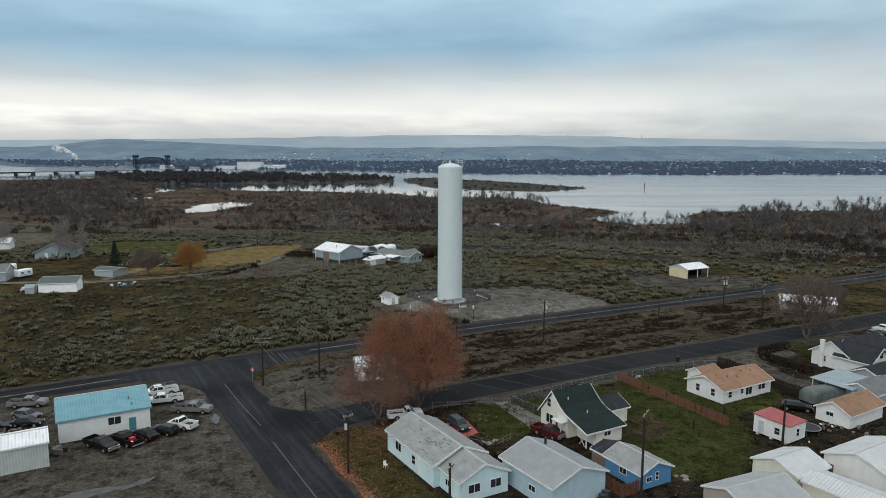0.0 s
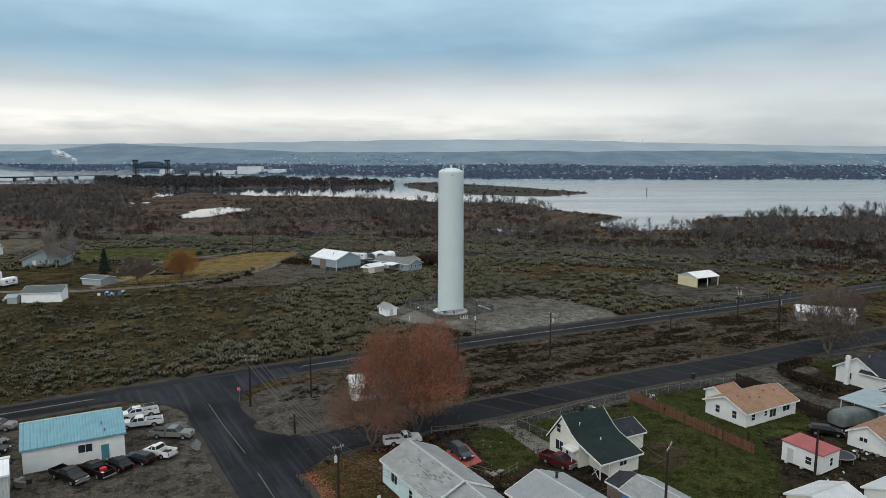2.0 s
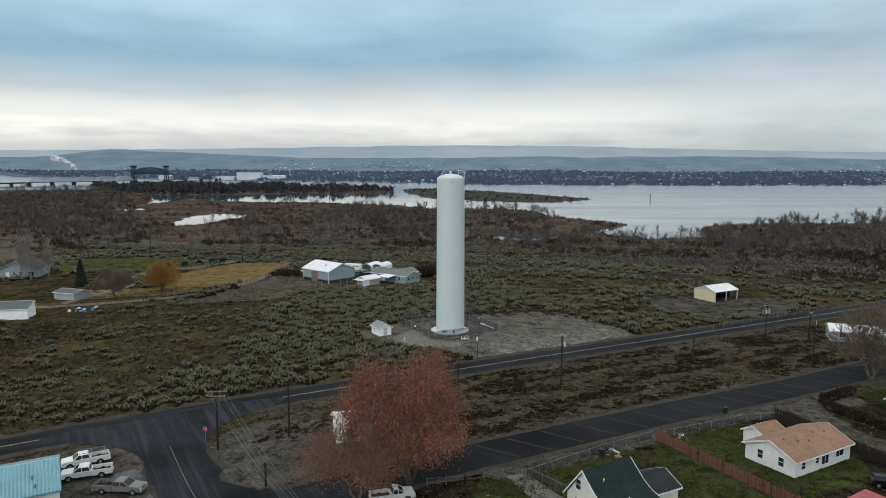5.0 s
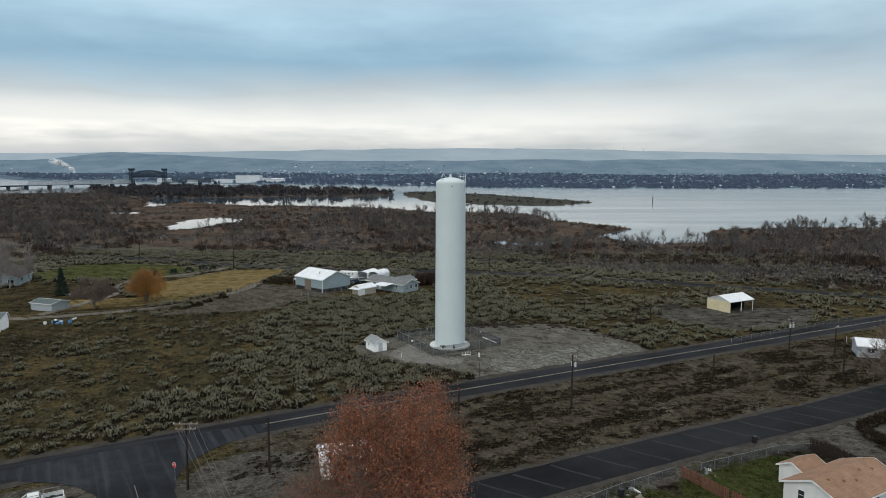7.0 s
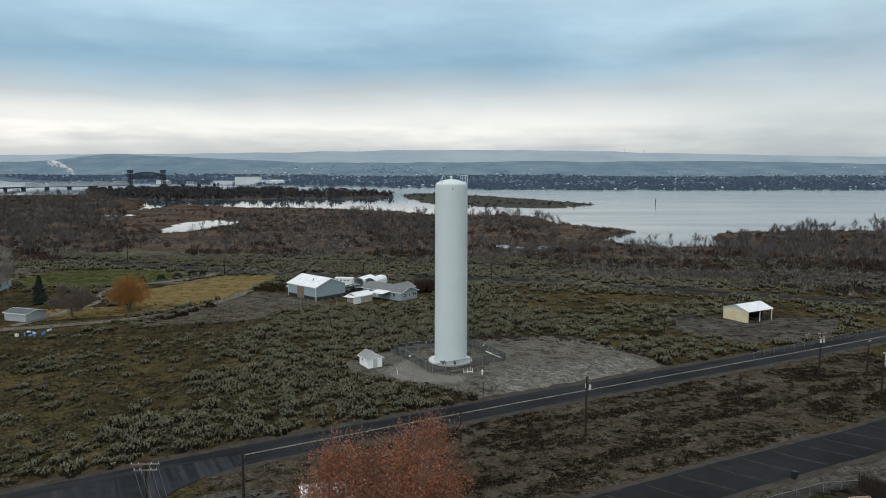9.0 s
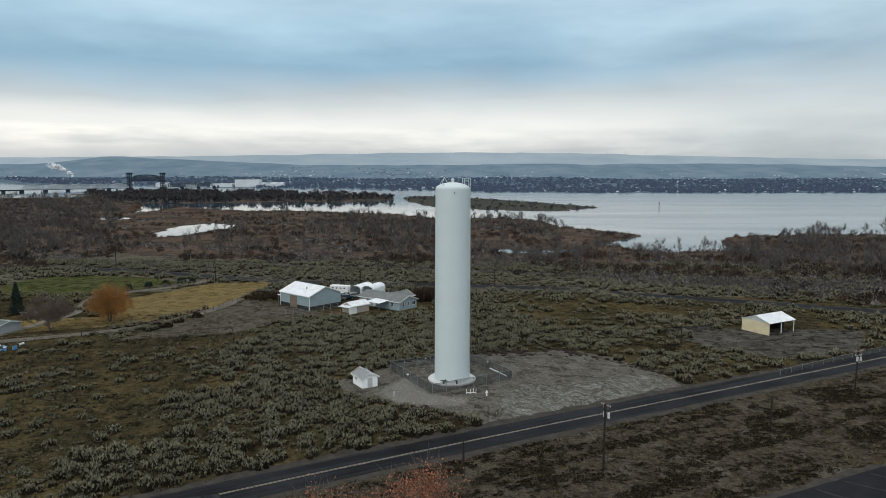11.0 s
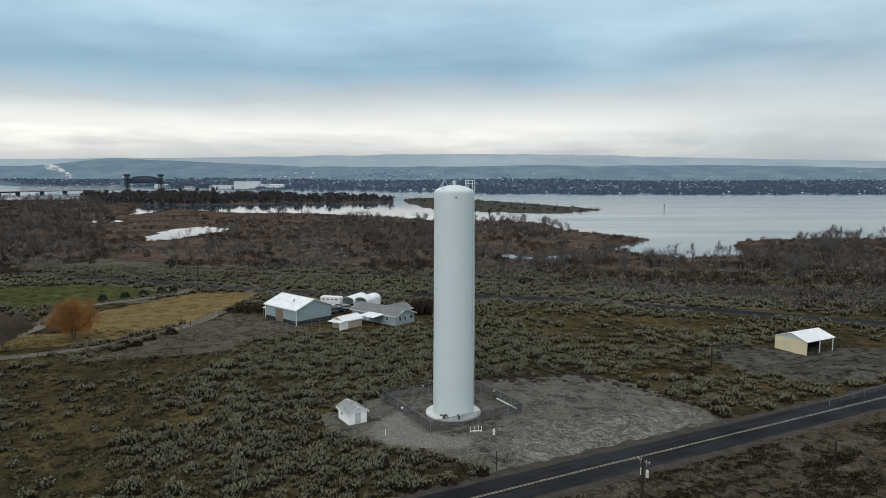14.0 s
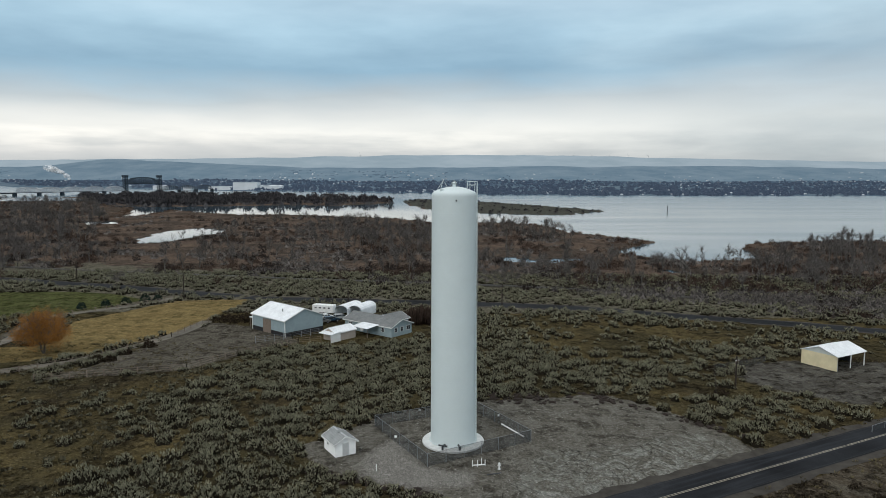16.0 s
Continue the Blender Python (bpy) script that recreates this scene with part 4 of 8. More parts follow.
# puddles in the yard of the workshop
m, nt, b = material("puddle_water")
b.inputs["Base Color"].default_value = (0.05, 0.048, 0.045, 1)
b.inputs["Specular IOR Level"].default_value = 0.3
nt.links.new(ramp_node(nt, noise_node(nt, 0.9, 6.0), [(0.4, (0.06, 0.06, 0.06)), (0.6, (0.55, 0.55, 0.55))]), b.inputs["Roughness"])
bump(nt, b, noise_node(nt, 3.0), 0.03, 0.02)
M["puddle"] = m
for poly in ([(-49, -112.5), (-46.5, -109.6), (-43, -108), (-40.5, -107.2), (-38.3, -105), (-37.6, -105.6), (-39.5, -108), (-42.5, -109.5), (-44.5, -111.5), (-47, -113.5)],
             [(-38.2, -84), (-36.6, -82.6), (-34.9, -84), (-34.6, -86.4), (-36, -87.5), (-37.3, -86.4)], [(-45, -78.6), (-43, -75.8), (-41, -76.6), (-40.6, -78.8), (-42.6, -80)]):
    solo("puddle", patch(B(), poly, 0.035, 0.7, 0.5), "puddle", "shallow rain puddle on the gravel yard", "puddle", group="puddles", kind="structure")

# ---- water tower ----
TX, TY, TZ = 1.05, 1.5, 1.0
tw = thing("water_tower", "tall pale grey steel standpipe water tank", "water tower", pose(TX, TY, TZ))
prof = [(3.44 - 0.13 * i / 15, 0.35 + 37.25 * i / 15) for i in range(16)]
part("shell", lathe(B(), prof, 96), "tower", tw, "welded pale grey steel shell", True)
for r_, z_ in prof[1:-1]:
    part("weld_seam", lathe(B(), [(r_, z_ - 0.03), (r_ + 0.010, z_ - 0.012), (r_ + 0.010, z_ + 0.012), (r_, z_ + 0.03)], 96), "tower", tw)
dome = [(3.31, 37.6), (3.29, 37.85), (3.18, 38.08), (2.98, 38.24), (2.4, 38.52), (1.6, 38.78), (0.8, 38.93), (0.0, 38.97)]
part("dome", lathe(B(), dome, 96), "tower", tw, "shallow domed roof", True)
part("base_ring", lathe(B(), [(0.0, 0.0), (4.72, 0.0), (4.72, 0.24), (4.66, 0.30), (3.4, 0.34), (0.0, 0.34)], 96), "concrete", tw, "pale concrete ring footing")
lug = part("anchor_lug", box(B(), 3.42, 3.66, -0.07, 0.07, 0.3, 0.52), "tower", tw)
for i in range(1, 36):
    share("anchor_lug", lug.data, pose(0, 0, 0, 0, 0, 10 * i), tw)
bm = B()
cyl(bm, (0, 0, 38.9), (0, 0, 39.5), 0.26, 0.26, 14)
lathe(bm, [(0.0, 39.72), (0.42, 39.52), (0.42, 39.44), (0.0, 39.44)], 18)
part("vent", bm, "tower", tw, "roof vent with a mushroom cap")
bm = B()
for a in (0.6, 2.2, 3.7, 5.3):
    cyl(bm, (0.9 * math.cos(a), 0.9 * math.sin(a), 38.85), (0.1 * math.cos(a), 0.1 * math.sin(a), 39.9), 0.04, 0.03, 6)
part("vent_tripod", bm, "steel", tw, "slim steel struts over the vent")
bm = B()
cyl(bm, (-2.1, -0.9, 38.4), (-1.6, -0.7, 39.9), 0.05, 0.03, 6)
cyl(bm, (-1.0, -0.5, 38.8), (-1.6, -0.7, 39.9), 0.04, 0.03, 6)
cyl(bm, (-2.6, -0.2, 38.35), (-1.6, -0.7, 39.9), 0.04, 0.03, 6)
part("davit", bm, "tower", tw, "small davit frame on the roof")
bm = B()
box(bm, -2.05, -1.55, -2.1, -1.6, 38.3, 38.62, None, 0.03)
part("hatch", bm, "tower", tw, "square roof hatch")
bm = B()
cyl(bm, (0.3, -3.33, 37.0), (0.3, -3.45, 37.0), 0.12, 0.12, 12)
part("overflow_port", bm, "black", tw, "dark round port")
# ladder with platform rail on its right side
la = Matrix.Rotation(radians(-18), 4, "Z")
for s in (-0.22, 0.22):
    part("ladder_rail", cyl(B(), la @ Vector((3.62, s, 1.0)), la @ Vector((3.50, s, 39.0)), 0.035, 0.035, 6), "tower", tw)
rung = part("ladder_rung", cyl(B(), la @ Vector((3.58, -0.22, 1.2)), la @ Vector((3.58, 0.22, 1.2)), 0.018, 0.018, 5), "tower", tw)
for i in range(1, 94):
    share("ladder_rung", rung.data, pose(0, 0, 0.4 * i), tw)
bm = B()
for x_, y_ in ((2.2, -0.7), (3.35, -0.7), (2.2, 0.7), (3.35, 0.7)):
    cyl(bm, la @ Vector((x_, y_, 38.2)), la @ Vector((x_, y_, 39.75)), 0.045, 0.045, 6)
for z_ in (39.2, 39.72):
    for a_, b_ in (((2.2, -0.7), (3.35, -0.7)), ((2.2, 0.7), (3.35, 0.7)), ((3.35, -0.7), (3.35, 0.7))):
        cyl(bm, la @ Vector((*a_, z_)), la @ Vector((*b_, z_)), 0.04, 0.04, 6)
part("guard_rail", bm, "tower", tw, "guard rail at the top of the ladder")
for a_ in (-1.95, -1.35):
    c_, s_ = math.cos(a_), math.sin(a_)
    bm = B()
    cyl(bm, (3.4 * c_, 3.4 * s_, 0.75), (4.3 * c_, 4.3 * s_, 0.75), 0.16, 0.16, 10)
    cyl(bm, (4.3 * c_, 4.3 * s_, 0.9), (4.3 * c_, 4.3 * s_, 0.3), 0.16, 0.16, 10)
    part("outlet_pipe", bm, "darksteel", tw, "dark pipe elbow at the foot")
part("drain_pipe", cyl(B(), (-2.2, -3.3, 0.72), (-0.9, -3.75, 0.72), 0.12, 0.12, 10), "darksteel", tw, "dark drain pipe at the foot")

# ---- buildings ----


def local(a, b):
    """Pose at the corner a with x towards b, on the ground."""
    ang = math.degrees(math.atan2(b[1] - a[1], b[0] - a[0]))
    return pose(a[0], a[1], gz(*a), 0, 0, ang)


def window(parent, m, w, h, sash=True):
    """A window in the plane y = 0 of m, facing -y, its sill corner at the origin."""
    bm = B()
    for x0, x1, z0, z1 in ((-0.07, 0.0, -0.07, h + 0.07), (w, w + 0.07, -0.07, h + 0.07), (0, w, -0.07, 0), (0, w, h, h + 0.07)):
        box(bm, x0, x1, -0.05, 0.02, z0, z1, m)
    fr = part("window", bm, "trim", parent, "white framed window")
    bm = B()
    box(bm, 0, w, -0.015, 0.0, 0, h, m)
    part("pane", bm, "glass", fr)
    if sash:
        bm = B()
        if w > h:
            box(bm, w / 2 - 0.03, w / 2 + 0.03, -0.035, 0.0, 0, h, m)
        else:
            box(bm, 0, w, -0.035, 0.0, h / 2 - 0.03, h / 2 + 0.03, m)
        part("sash", bm, "trim", fr)


def door(parent, m, w, h, mat="trim", label="closed door"):
    bm = B()
    for x0, x1, z0, z1 in ((-0.09, 0.0, 0, h + 0.09), (w, w + 0.09, 0, h + 0.09), (0, w, h, h + 0.09)):
        box(bm, x0, x1, -0.05, 0.02, z0, z1, m)
    fr = part("door_frame", bm, "trim", parent)
    bm = B()
    box(bm, 0, w, -0.03, 0.0, 0.02, h, m)
    part("door", bm, mat, fr, label)


def gable(name, label, corner, along, W, eave, rise, wall, roof, over=0.4, holes=(), L=None, category="house", off=0.0, group="", fascia="trim", th=0.14):
    """A gabled building: its front wall runs from corner towards along, W deep, ridge parallel to that wall."""
    L = L or math.hypot(along[0] - corner[0], along[1] - corner[1])
    h = thing(name, label, category, local(corner, along), group)
    bm = B()
    prism(bm, [(0, -0.3), (W, -0.3), (W, eave), (W / 2 + off, eave + rise - 0.05), (0, eave)], 0, L)
    part("wall", bm, wall, h)
    rid = W / 2 + off
    bm = B()
    s1, s2 = rise / rid, rise / (W - rid)
    prof = [(-over, eave - over * s1), (rid, eave + rise), (W + over, eave - over * s2), (W + over, eave - over * s2 + th), (rid, eave + rise + th), (-over, eave - over * s1 + th)]
    prism(bm, prof, -over, L + over)
    part("roof", bm, roof, h)
    for x0, x1 in ((-over - 0.03, -over + 0.02), (L + over - 0.02, L + over + 0.03)):
        part("bargeboard", prism(B(), [(y, z + (0.015 if i > 2 else -0.09)) for i, (y, z) in enumerate(prof)], x0, x1), fascia, h)
    part("gutter", box(B(), -over, L + over, -over - 0.05, -over - 0.003, eave - over * s1 - 0.1, eave - over * s1 + th - 0.02), fascia, h)
    part("gutter", box(B(), -over, L + over, W + over + 0.003, W + over + 0.05, eave - over * s2 - 0.1, eave - over * s2 + th - 0.02), fascia, h)
    bm = B()
    prism(bm, [(rid - 0.14, eave + rise + th - 0.03), (rid, eave + rise + th + 0.035), (rid + 0.14, eave + rise + th - 0.03)], -over, L + over)
    part("ridge_cap", bm, roof if "shingle" in roof and roof != "greyshingle" else "ridge", h)
    for hole in holes:
        kind, side, u, z, w, hh = hole[:6]
        m = {"s": pose(u, -0.003, z), "e": pose(L + 0.003, u, z, 0, 0, 90), "n": pose(u + w, W + 0.003, z, 0, 0, 180), "w": pose(-0.003, u + w, z, 0, 0, -90)}[side]
        if kind == "w":
            window(h, m, w, hh)
        else:
            door(h, m, w, hh, hole[6] if len(hole) > 6 else "trim")
    return h


def pipe(parent, x, y, z, hgt=0.6, r=0.09, mat="steel", name="roof_vent"):
    bm = B()
    cyl(bm, (x, y, z), (x, y, z + hgt), r, r, 10)
    cyl(bm, (x, y, z + hgt), (x, y, z + hgt + 0.12), r * 1.7, r * 1.2, 10)
    part(name, bm, mat, parent)


# workshop with the teal roof
h = gable("workshop", "long white workshop with a teal sheet-metal roof", (-56.4, -95.2), (-45.7, -88.9), 11.0, 3.35, 1.75, "white", "teal", 0.25,
          [("w", "s", 6.6, 1.5, 1.7, 1.1), ("d", "s", 9.4, 0.0, 1.0, 2.1, "tealdoor")], category="workshop", fascia="teal")
pipe(h, 9.7, 2.4, 4.2, 0.4, 0.08)
pipe(h, 10.0, 0.9, 3.7, 0.4, 0.08)
h = gable("shed", "white sheet-metal shed beside the gravel yard", (-64.4, -109.1), (-53.6, -102.4), 6.0, 3.4, 0.85, "whitewall_metal", "whitemetal", 0.15, category="shed")
# pale mint bungalow: rear wing and lower front wing
h = gable("bungalow", "pale mint bungalow with a weathered grey shingle roof", (-8.4, -96.3), (-1.6, -107.6), 8.0, 3.0, 1.75, "mint", "greyshingle", 0.28,
          [("w", "s", 2.6, 1.2, 1.6, 1.2), ("w", "s", 7.4, 1.0, 0.9, 1.2), ("d", "s", 9.2, 0.2, 0.9, 2.0)])
patch_me = None
for i in range(26):
    x_, y_ = random.uniform(0.4, 12.5), random.uniform(0.2, 3.7)
    mm = pose(x_, y_, 3.0 + 1.75 * y_ / 4 + 0.148, math.degrees(math.atan(1.75 / 4)), 0, random.uniform(-4, 4))
    if patch_me is None:
        first = part("missing_shingle", box(B(), -0.28, 0.28, -0.09, 0.09, 0, 0.012), "midshingle", h, "darker bare patch of roof")
        first.matrix_local = mm
        patch_me = first.data
    else:
        share("missing_shingle", patch_me, mm @ Matrix.Diagonal((random.uniform(0.5, 1.6), random.uniform(0.6, 1.3), 1, 1)), h)
gable("bungalow_wing", "pale mint front wing with paired windows in its gable", (-0.85, -107.1), (0.9, -110.2), 7.0, 2.75, 1.62, "mint", "greyshingle", 0.28,
      [("w", "s", 1.6, 1.0, 1.0, 0.8), ("w", "e", 1.2, 1.0, 1.6, 1.05), ("w", "e", 4.4, 1.0, 1.5, 1.05)], L=5.2)
# pale blue garage
h = gable("garage", "pale blue garage with a ribbed grey metal roof", (7.3, -105.2), (12.6, -113.6), 8.6, 3.2, 1.55, "paleblue", "greymetal", 0.35,
          [("w", "s", 5.5, 1.1, 1.2, 0.7)], category="garage")
pipe(h, 2.2, 5.4, 4.5, 0.7, 0.16, "black", "flue")
# white house with the dark green saltbox roof
h = thing("saltbox_house", "cream-white house with a steep dark green saltbox roof", "house", local((19.3, -96.0), (26.3, -92.0)))
SL = 8.06
part("wall", prism(B(), [(4.2, -0.3), (10.6, -0.3), (10.6, 2.55), (7.7, 6.12), (5.4, 4.18), (4.2, 3.52)], 1.1, SL), "offwhite", h)
part("lower_wall", prism(B(), [(0, -0.3), (4.2, -0.3), (4.2, 3.5), (0, 2.36)], 3.0, SL), "offwhite", h, "cream wall of the lower rear part")
prof = [(-0.5, 2.28), (4.2, 3.58), (5.4, 4.25), (7.7, 6.2), (11.0, 2.15), (11.0, 2.32), (7.7, 6.4), (5.4, 4.44), (4.2, 3.76), (-0.5, 2.44)]
part("roof", prism(B(), prof, 0.75, SL + 0.4), "greenshingle", h, "dark green shingles, steep above and shallow below")
for x0 in (0.69, SL + 0.40):
    part("bargeboard", prism(B(), [(y, z + (0.02 if i > 4 else -0.07)) for i, (y, z) in enumerate(prof)], x0, x0 + 0.06), "trim", h)
part("gutter", box(B(), 0.75, SL + 0.4, -0.56, -0.503, 2.18, 2.40), "trim", h)
for x_ in (1.2, 2.8):
    part("carport_post", box(B(), x_ - 0.07, x_ + 0.07, 0.0, 0.14, -0.1, 2.36), "trim", h)
part("carport_brace", cyl(B(), (1.2, 0.4, 0.1), (1.2, 1.6, 1.5), 0.05, 0.05, 6), "trim", h)
part("carport_brace", cyl(B(), (1.2, 1.6, 0.1), (1.2, 0.4, 1.5), 0.05, 0.05, 6), "trim", h)
for y_, z_, w_, h2 in ((8.2, 3.6, 0.8, 1.2), (7.6, 1.0, 1.6, 1.4), (6.4, 1.1, 0.5, 1.2)):
    window(h, pose(1.097, y_ + w_, z_, 0, 0, -90), w_, h2)
door(h, pose(1.097, 5.9, 0.3, 0, 0, -90), 1.0, 2.1)
window(h, pose(4.6, -0.003, 1.2), 1.2, 0.6)
bm = B()
box(bm, -0.2, 1.1, 4.2, 6.4, 2.45, 2.62)
for y_ in (4.3, 6.2):
    cyl(bm, (-0.1, y_, 0.0), (-0.1, y_, 2.45), 0.06, 0.06, 8)
part("porch", bm, "trim", h, "small white porch roof on posts")
pipe(h, 2.8, 6.2, 4.9, 0.5, 0.06, "trim")
pipe(h, 4.4, 3.6, 3.4, 0.45, 0.06, "trim")
gable("house_annex", "cream annex with a charcoal shingle roof", (24.6, -87.2), (29.0, -84.8), 5.2, 2.5, 1.2, "cream", "darkshingle", 0.35, [("w", "s", 0.8, 1.0, 1.2, 1.1)])
# small blue outbuilding and a low dark lean-to
h = gable("outbuilding", "bright blue outbuilding with a grey shingle roof", (21.4, -102.3), (24.6, -108.0), 5.4, 2.2, 1.1, "blue", "greyshingle", 0.3,
          [("w", "s", 2.8, 1.0, 1.2, 0.8), ("w", "e", 2.6, 0.9, 0.5, 1.0), ("w", "e", 1.0, 0.9, 0.9, 0.6)], category="outbuilding")
gable("lean_to", "low dark shed with a charcoal shingle roof", (20.2, -99.6), (22.4, -103.2), 4.6, 1.9, 0.7, "wood", "darkshingle", 0.2, category="shed")
# tan-roofed white house
h = gable("ranch_house", "white house with a tan shingle roof on a lawn", (47.5, -77.0), (58.7, -70.5), 7.7, 2.4, 1.6, "white", "tanshingle", 0.4,
          [("w", "w", 1.7, 0.9, 0.8, 1.2), ("w", "w", 4.9, 0.9, 0.8, 1.2), ("w", "s", 1.4, 0.9, 0.8, 1.0), ("w", "s", 4.6, 1.1, 0.7, 0.8), ("w", "s", 6.0, 0.6, 1.6, 1.4), ("w", "s", 9.4, 1.0, 1.8, 1.0)])
for x_, y_ in ((4.0, 2.4), (6.0, 2.0), (8.4, 3.0), (2.0, 3.2), (10.6, 2.6)):
    pipe(h, x_, y_, 2.4 + 1.6 * y_ / 3.85, 0.3, 0.12, "tanshingle")
gable("house_porch_wing", "small tan-roofed wing behind the white house", (47.4, -68.2), (51.5, -65.8), 3.6, 2.3, 0.9, "white", "tanshingle", 0.3)
# red-roofed flat cabin on blocks
h = thing("cabin", "small white cabin with a flat red roof on blocks", "cabin", local((50.3, -93.9), (54.0, -91.5)))
bm = B()
box(bm, 0, 4.4, 0, 5.6, 0.35, 2.95)
part("wall", bm, "white", h)
bm = B()
prism(bm, [(-0.15, 2.85), (5.75, 3.15), (5.75, 3.27), (-0.15, 2.97)], -0.15, 4.55)
part("roof", bm, "redroof", h, "flat red roof")
for y_ in (0.6, 2.8, 5.0):
    bm = B()
    box(bm, 0.1, 4.3, y_ - 0.2, y_ + 0.2, -0.1, 0.35)
    part("block", bm, "concrete", h)
window(h, pose(2.0, -0.003, 1.0), 0.7, 1.1)
window(h, pose(-0.003, 2.2, 1.1, 0, 0, -90), 0.8, 1.0)
door(h, pose(-0.003, 4.8, 0.4, 0, 0, -90), 0.9, 2.0, "ceramic")
# small tan-roofed garage
gable("small_garage", "white garage with a tan shingle roof", (63.0, -87.6), (71.4, -82.4), 5.4, 2.2, 1.45, "white", "tanshingle", 0.3, [("w", "w", 2.6, 1.2, 1.1, 0.6)], category="garage")
# metal buildings at the lower edge
gable("metal_shed", "tan shed with a pale grey sheet-metal roof", (33.6, -119.0), (41.7, -115.4), 7.0, 3.1, 1.3, "tanwall", "dullmetal", 0.25, L=9.0, category="shed")
h = gable("white_barn", "white barn with a bright sheet-metal roof", (43.0, -110.4), (48.5, -107.4), 6.2, 3.2, 1.2, "cream", "palemetal", 0.25, [("w", "w", 2.2, 1.4, 0.7, 0.9)], category="barn")
gable("white_barn_wing", "lower white sheet-metal roofed wing of the barn", (43.6, -110.6), (48.4, -117.6), 5.0, 2.8, 0.7, "cream", "palemetal", 0.2, category="barn")
gable("white_shop", "white shop with a wide sheet-metal roof", (54.4, -110.6), (63.0, -105.6), 8.4, 3.3, 1.5, "white", "palemetal", 0.3, [("d", "w", 7.0, 0, 1.0, 2.1, "browndoor")], category="workshop")
# grey cross-gabled house at the right
h = gable("grey_house", "white house with charcoal shingle cross gables", (79.6, -59.4), (93.3, -51.6), 8.0, 3.0, 2.5, "white", "darkshingle", 0.5, [("w", "w", 2.0, 1.0, 0.9, 1.2), ("w", "w", 5.0, 1.0, 0.9, 1.2)])
bm = B()
box(bm, -0.9, -0.25, 5.2, 5.9, 0.0, 5.6)
part("chimney", bm, "trim", h, "white chimney")
gable("grey_house_wing", "white wing with a charcoal shingle roof", (87.0, -59.6), (83.6, -53.7), 6.5, 3.2, 2.4, "white", "darkshingle", 0.5, [("w", "w", 2.4, 3.6, 1.2, 1.2), ("w", "w", 2.4, 0.9, 1.4, 1.2)])
gable("low_house", "low house with a charcoal shingle roof", (78.5, -71.5), (88.0, -66.0), 6.5, 2.5, 1.5, "greywall", "darkshingle", 0.4)
gable("far_yard_garage", "grey garage with a dark shingle roof", (72.6, -78.6), (79.5, -74.4), 6.0, 2.3, 1.3, "greywall", "midshingle", 0.3, category="garage")
# carport
h = thing("carport", "open carport with a flat pale metal roof", "carport", local((69.6, -76.8), (77.4, -71.8)))
bm = B()
prism(bm, [(-0.2, 2.6), (7.2, 2.85), (7.2, 2.97), (-0.2, 2.72)], -0.3, 9.3)
part("roof", bm, "bluemetal", h)
for x_ in (0.0, 4.4, 8.8):
    for y_ in (0.0, 6.8):
        bm = B()
        cyl(bm, (x_, y_, 0), (x_, y_, 2.6 + y_ * 0.03), 0.07, 0.07, 8)
        part("post", bm, "trim", h)
bm = B()
box(bm, 0, 8.8, -0.04, 0.04, 2.4, 2.6)
part("beam", bm, "trim", h)
# long white house beyond the big tree; shade on its white walls is put in as grey siding
gable("long_white_house", "long low white house with a pale metal roof", (93.8, -2.2), (106.8, -7.2), 7.0, 2.6, 1.1, "greywall", "whitemetal", 0.3, [("w", "s", 2, 1.2, 1.4, 1.0), ("w", "s", 5, 1.2, 1.2, 1.0), ("w", "s", 9, 1.2, 1.4, 1.0)], L=13.5)
gable("cottage", "small white cottage behind the russet tree", (-16.4, -66.6), (-9.4, -64.6), 5.0, 2.7, 1.3, "white", "whitemetal", 0.3, [("w", "s", 1.4, 1, 1.1, 1.0), ("d", "s", 4.0, 0, 0.9, 2.0)])
# open-fronted hay barn
h = thing("hay_barn", "open cream sheet-metal barn with a white roof", "barn", local((84.3, 45.2), (93.6, 50.6)))
bm = B()
box(bm, 0, 0.12, 0, 8.2, -0.2, 3.2)
part("wall", bm, "yellowmetal", h, "cream sheet side wall")
bm = B()
prism(bm, [(0.0, 3.2), (4.1, 4.6), (8.2, 3.2)], 0.02, 0.12)
part("gable_wall", bm, "whitewall_metal", h)
# shade inside the open barn is put into this wall's dark material
bm = B()
box(bm, 0.12, 10.6, 8.08, 8.2, -0.2, 3.2)
box(bm, 10.5, 10.62, 3.0, 8.08, -0.2, 3.2)
part("back_wall", bm, "darksteel", h, "back wall painted dark for the shade inside the barn")
bm = B()
prism(bm, [(-0.25, 3.1), (4.1, 4.6), (8.45, 3.1), (8.45, 3.2), (4.1, 4.72), (-0.25, 3.2)], -0.25, 10.9)
part("roof", bm, "whitemetal", h)
for x_ in (0.1, 5.2, 10.5):
    bm = B()
    box(bm, x_ - 0.09, x_ + 0.09, 0.0, 0.18, -0.2, 3.2)
    part("post", bm, "trim", h)
# farm: barn, bungalow, carports, small sheds
h = gable("farm_barn", "blue-grey barn with a white metal roof", (-51.6, 77.4), (-40.7, 67.6), 11.8, 4.2, 2.3, "bluegrey", "whitemetal", 0.35, category="barn")
bm = B()
box(bm, 5.0, 8.6, -0.06, 0.0, 0.0, 3.6)
part("barn_door", bm, "wood", h, "tall slatted barn door")
bm = B()
box(bm, -0.02, 14.68, -0.03, 0.0, -0.1, 1.1)
box(bm, 14.66, 14.7, 0.0, 11.8, -0.1, 1.1)
part("wainscot", bm, "black", h, "dark lower wall panels")
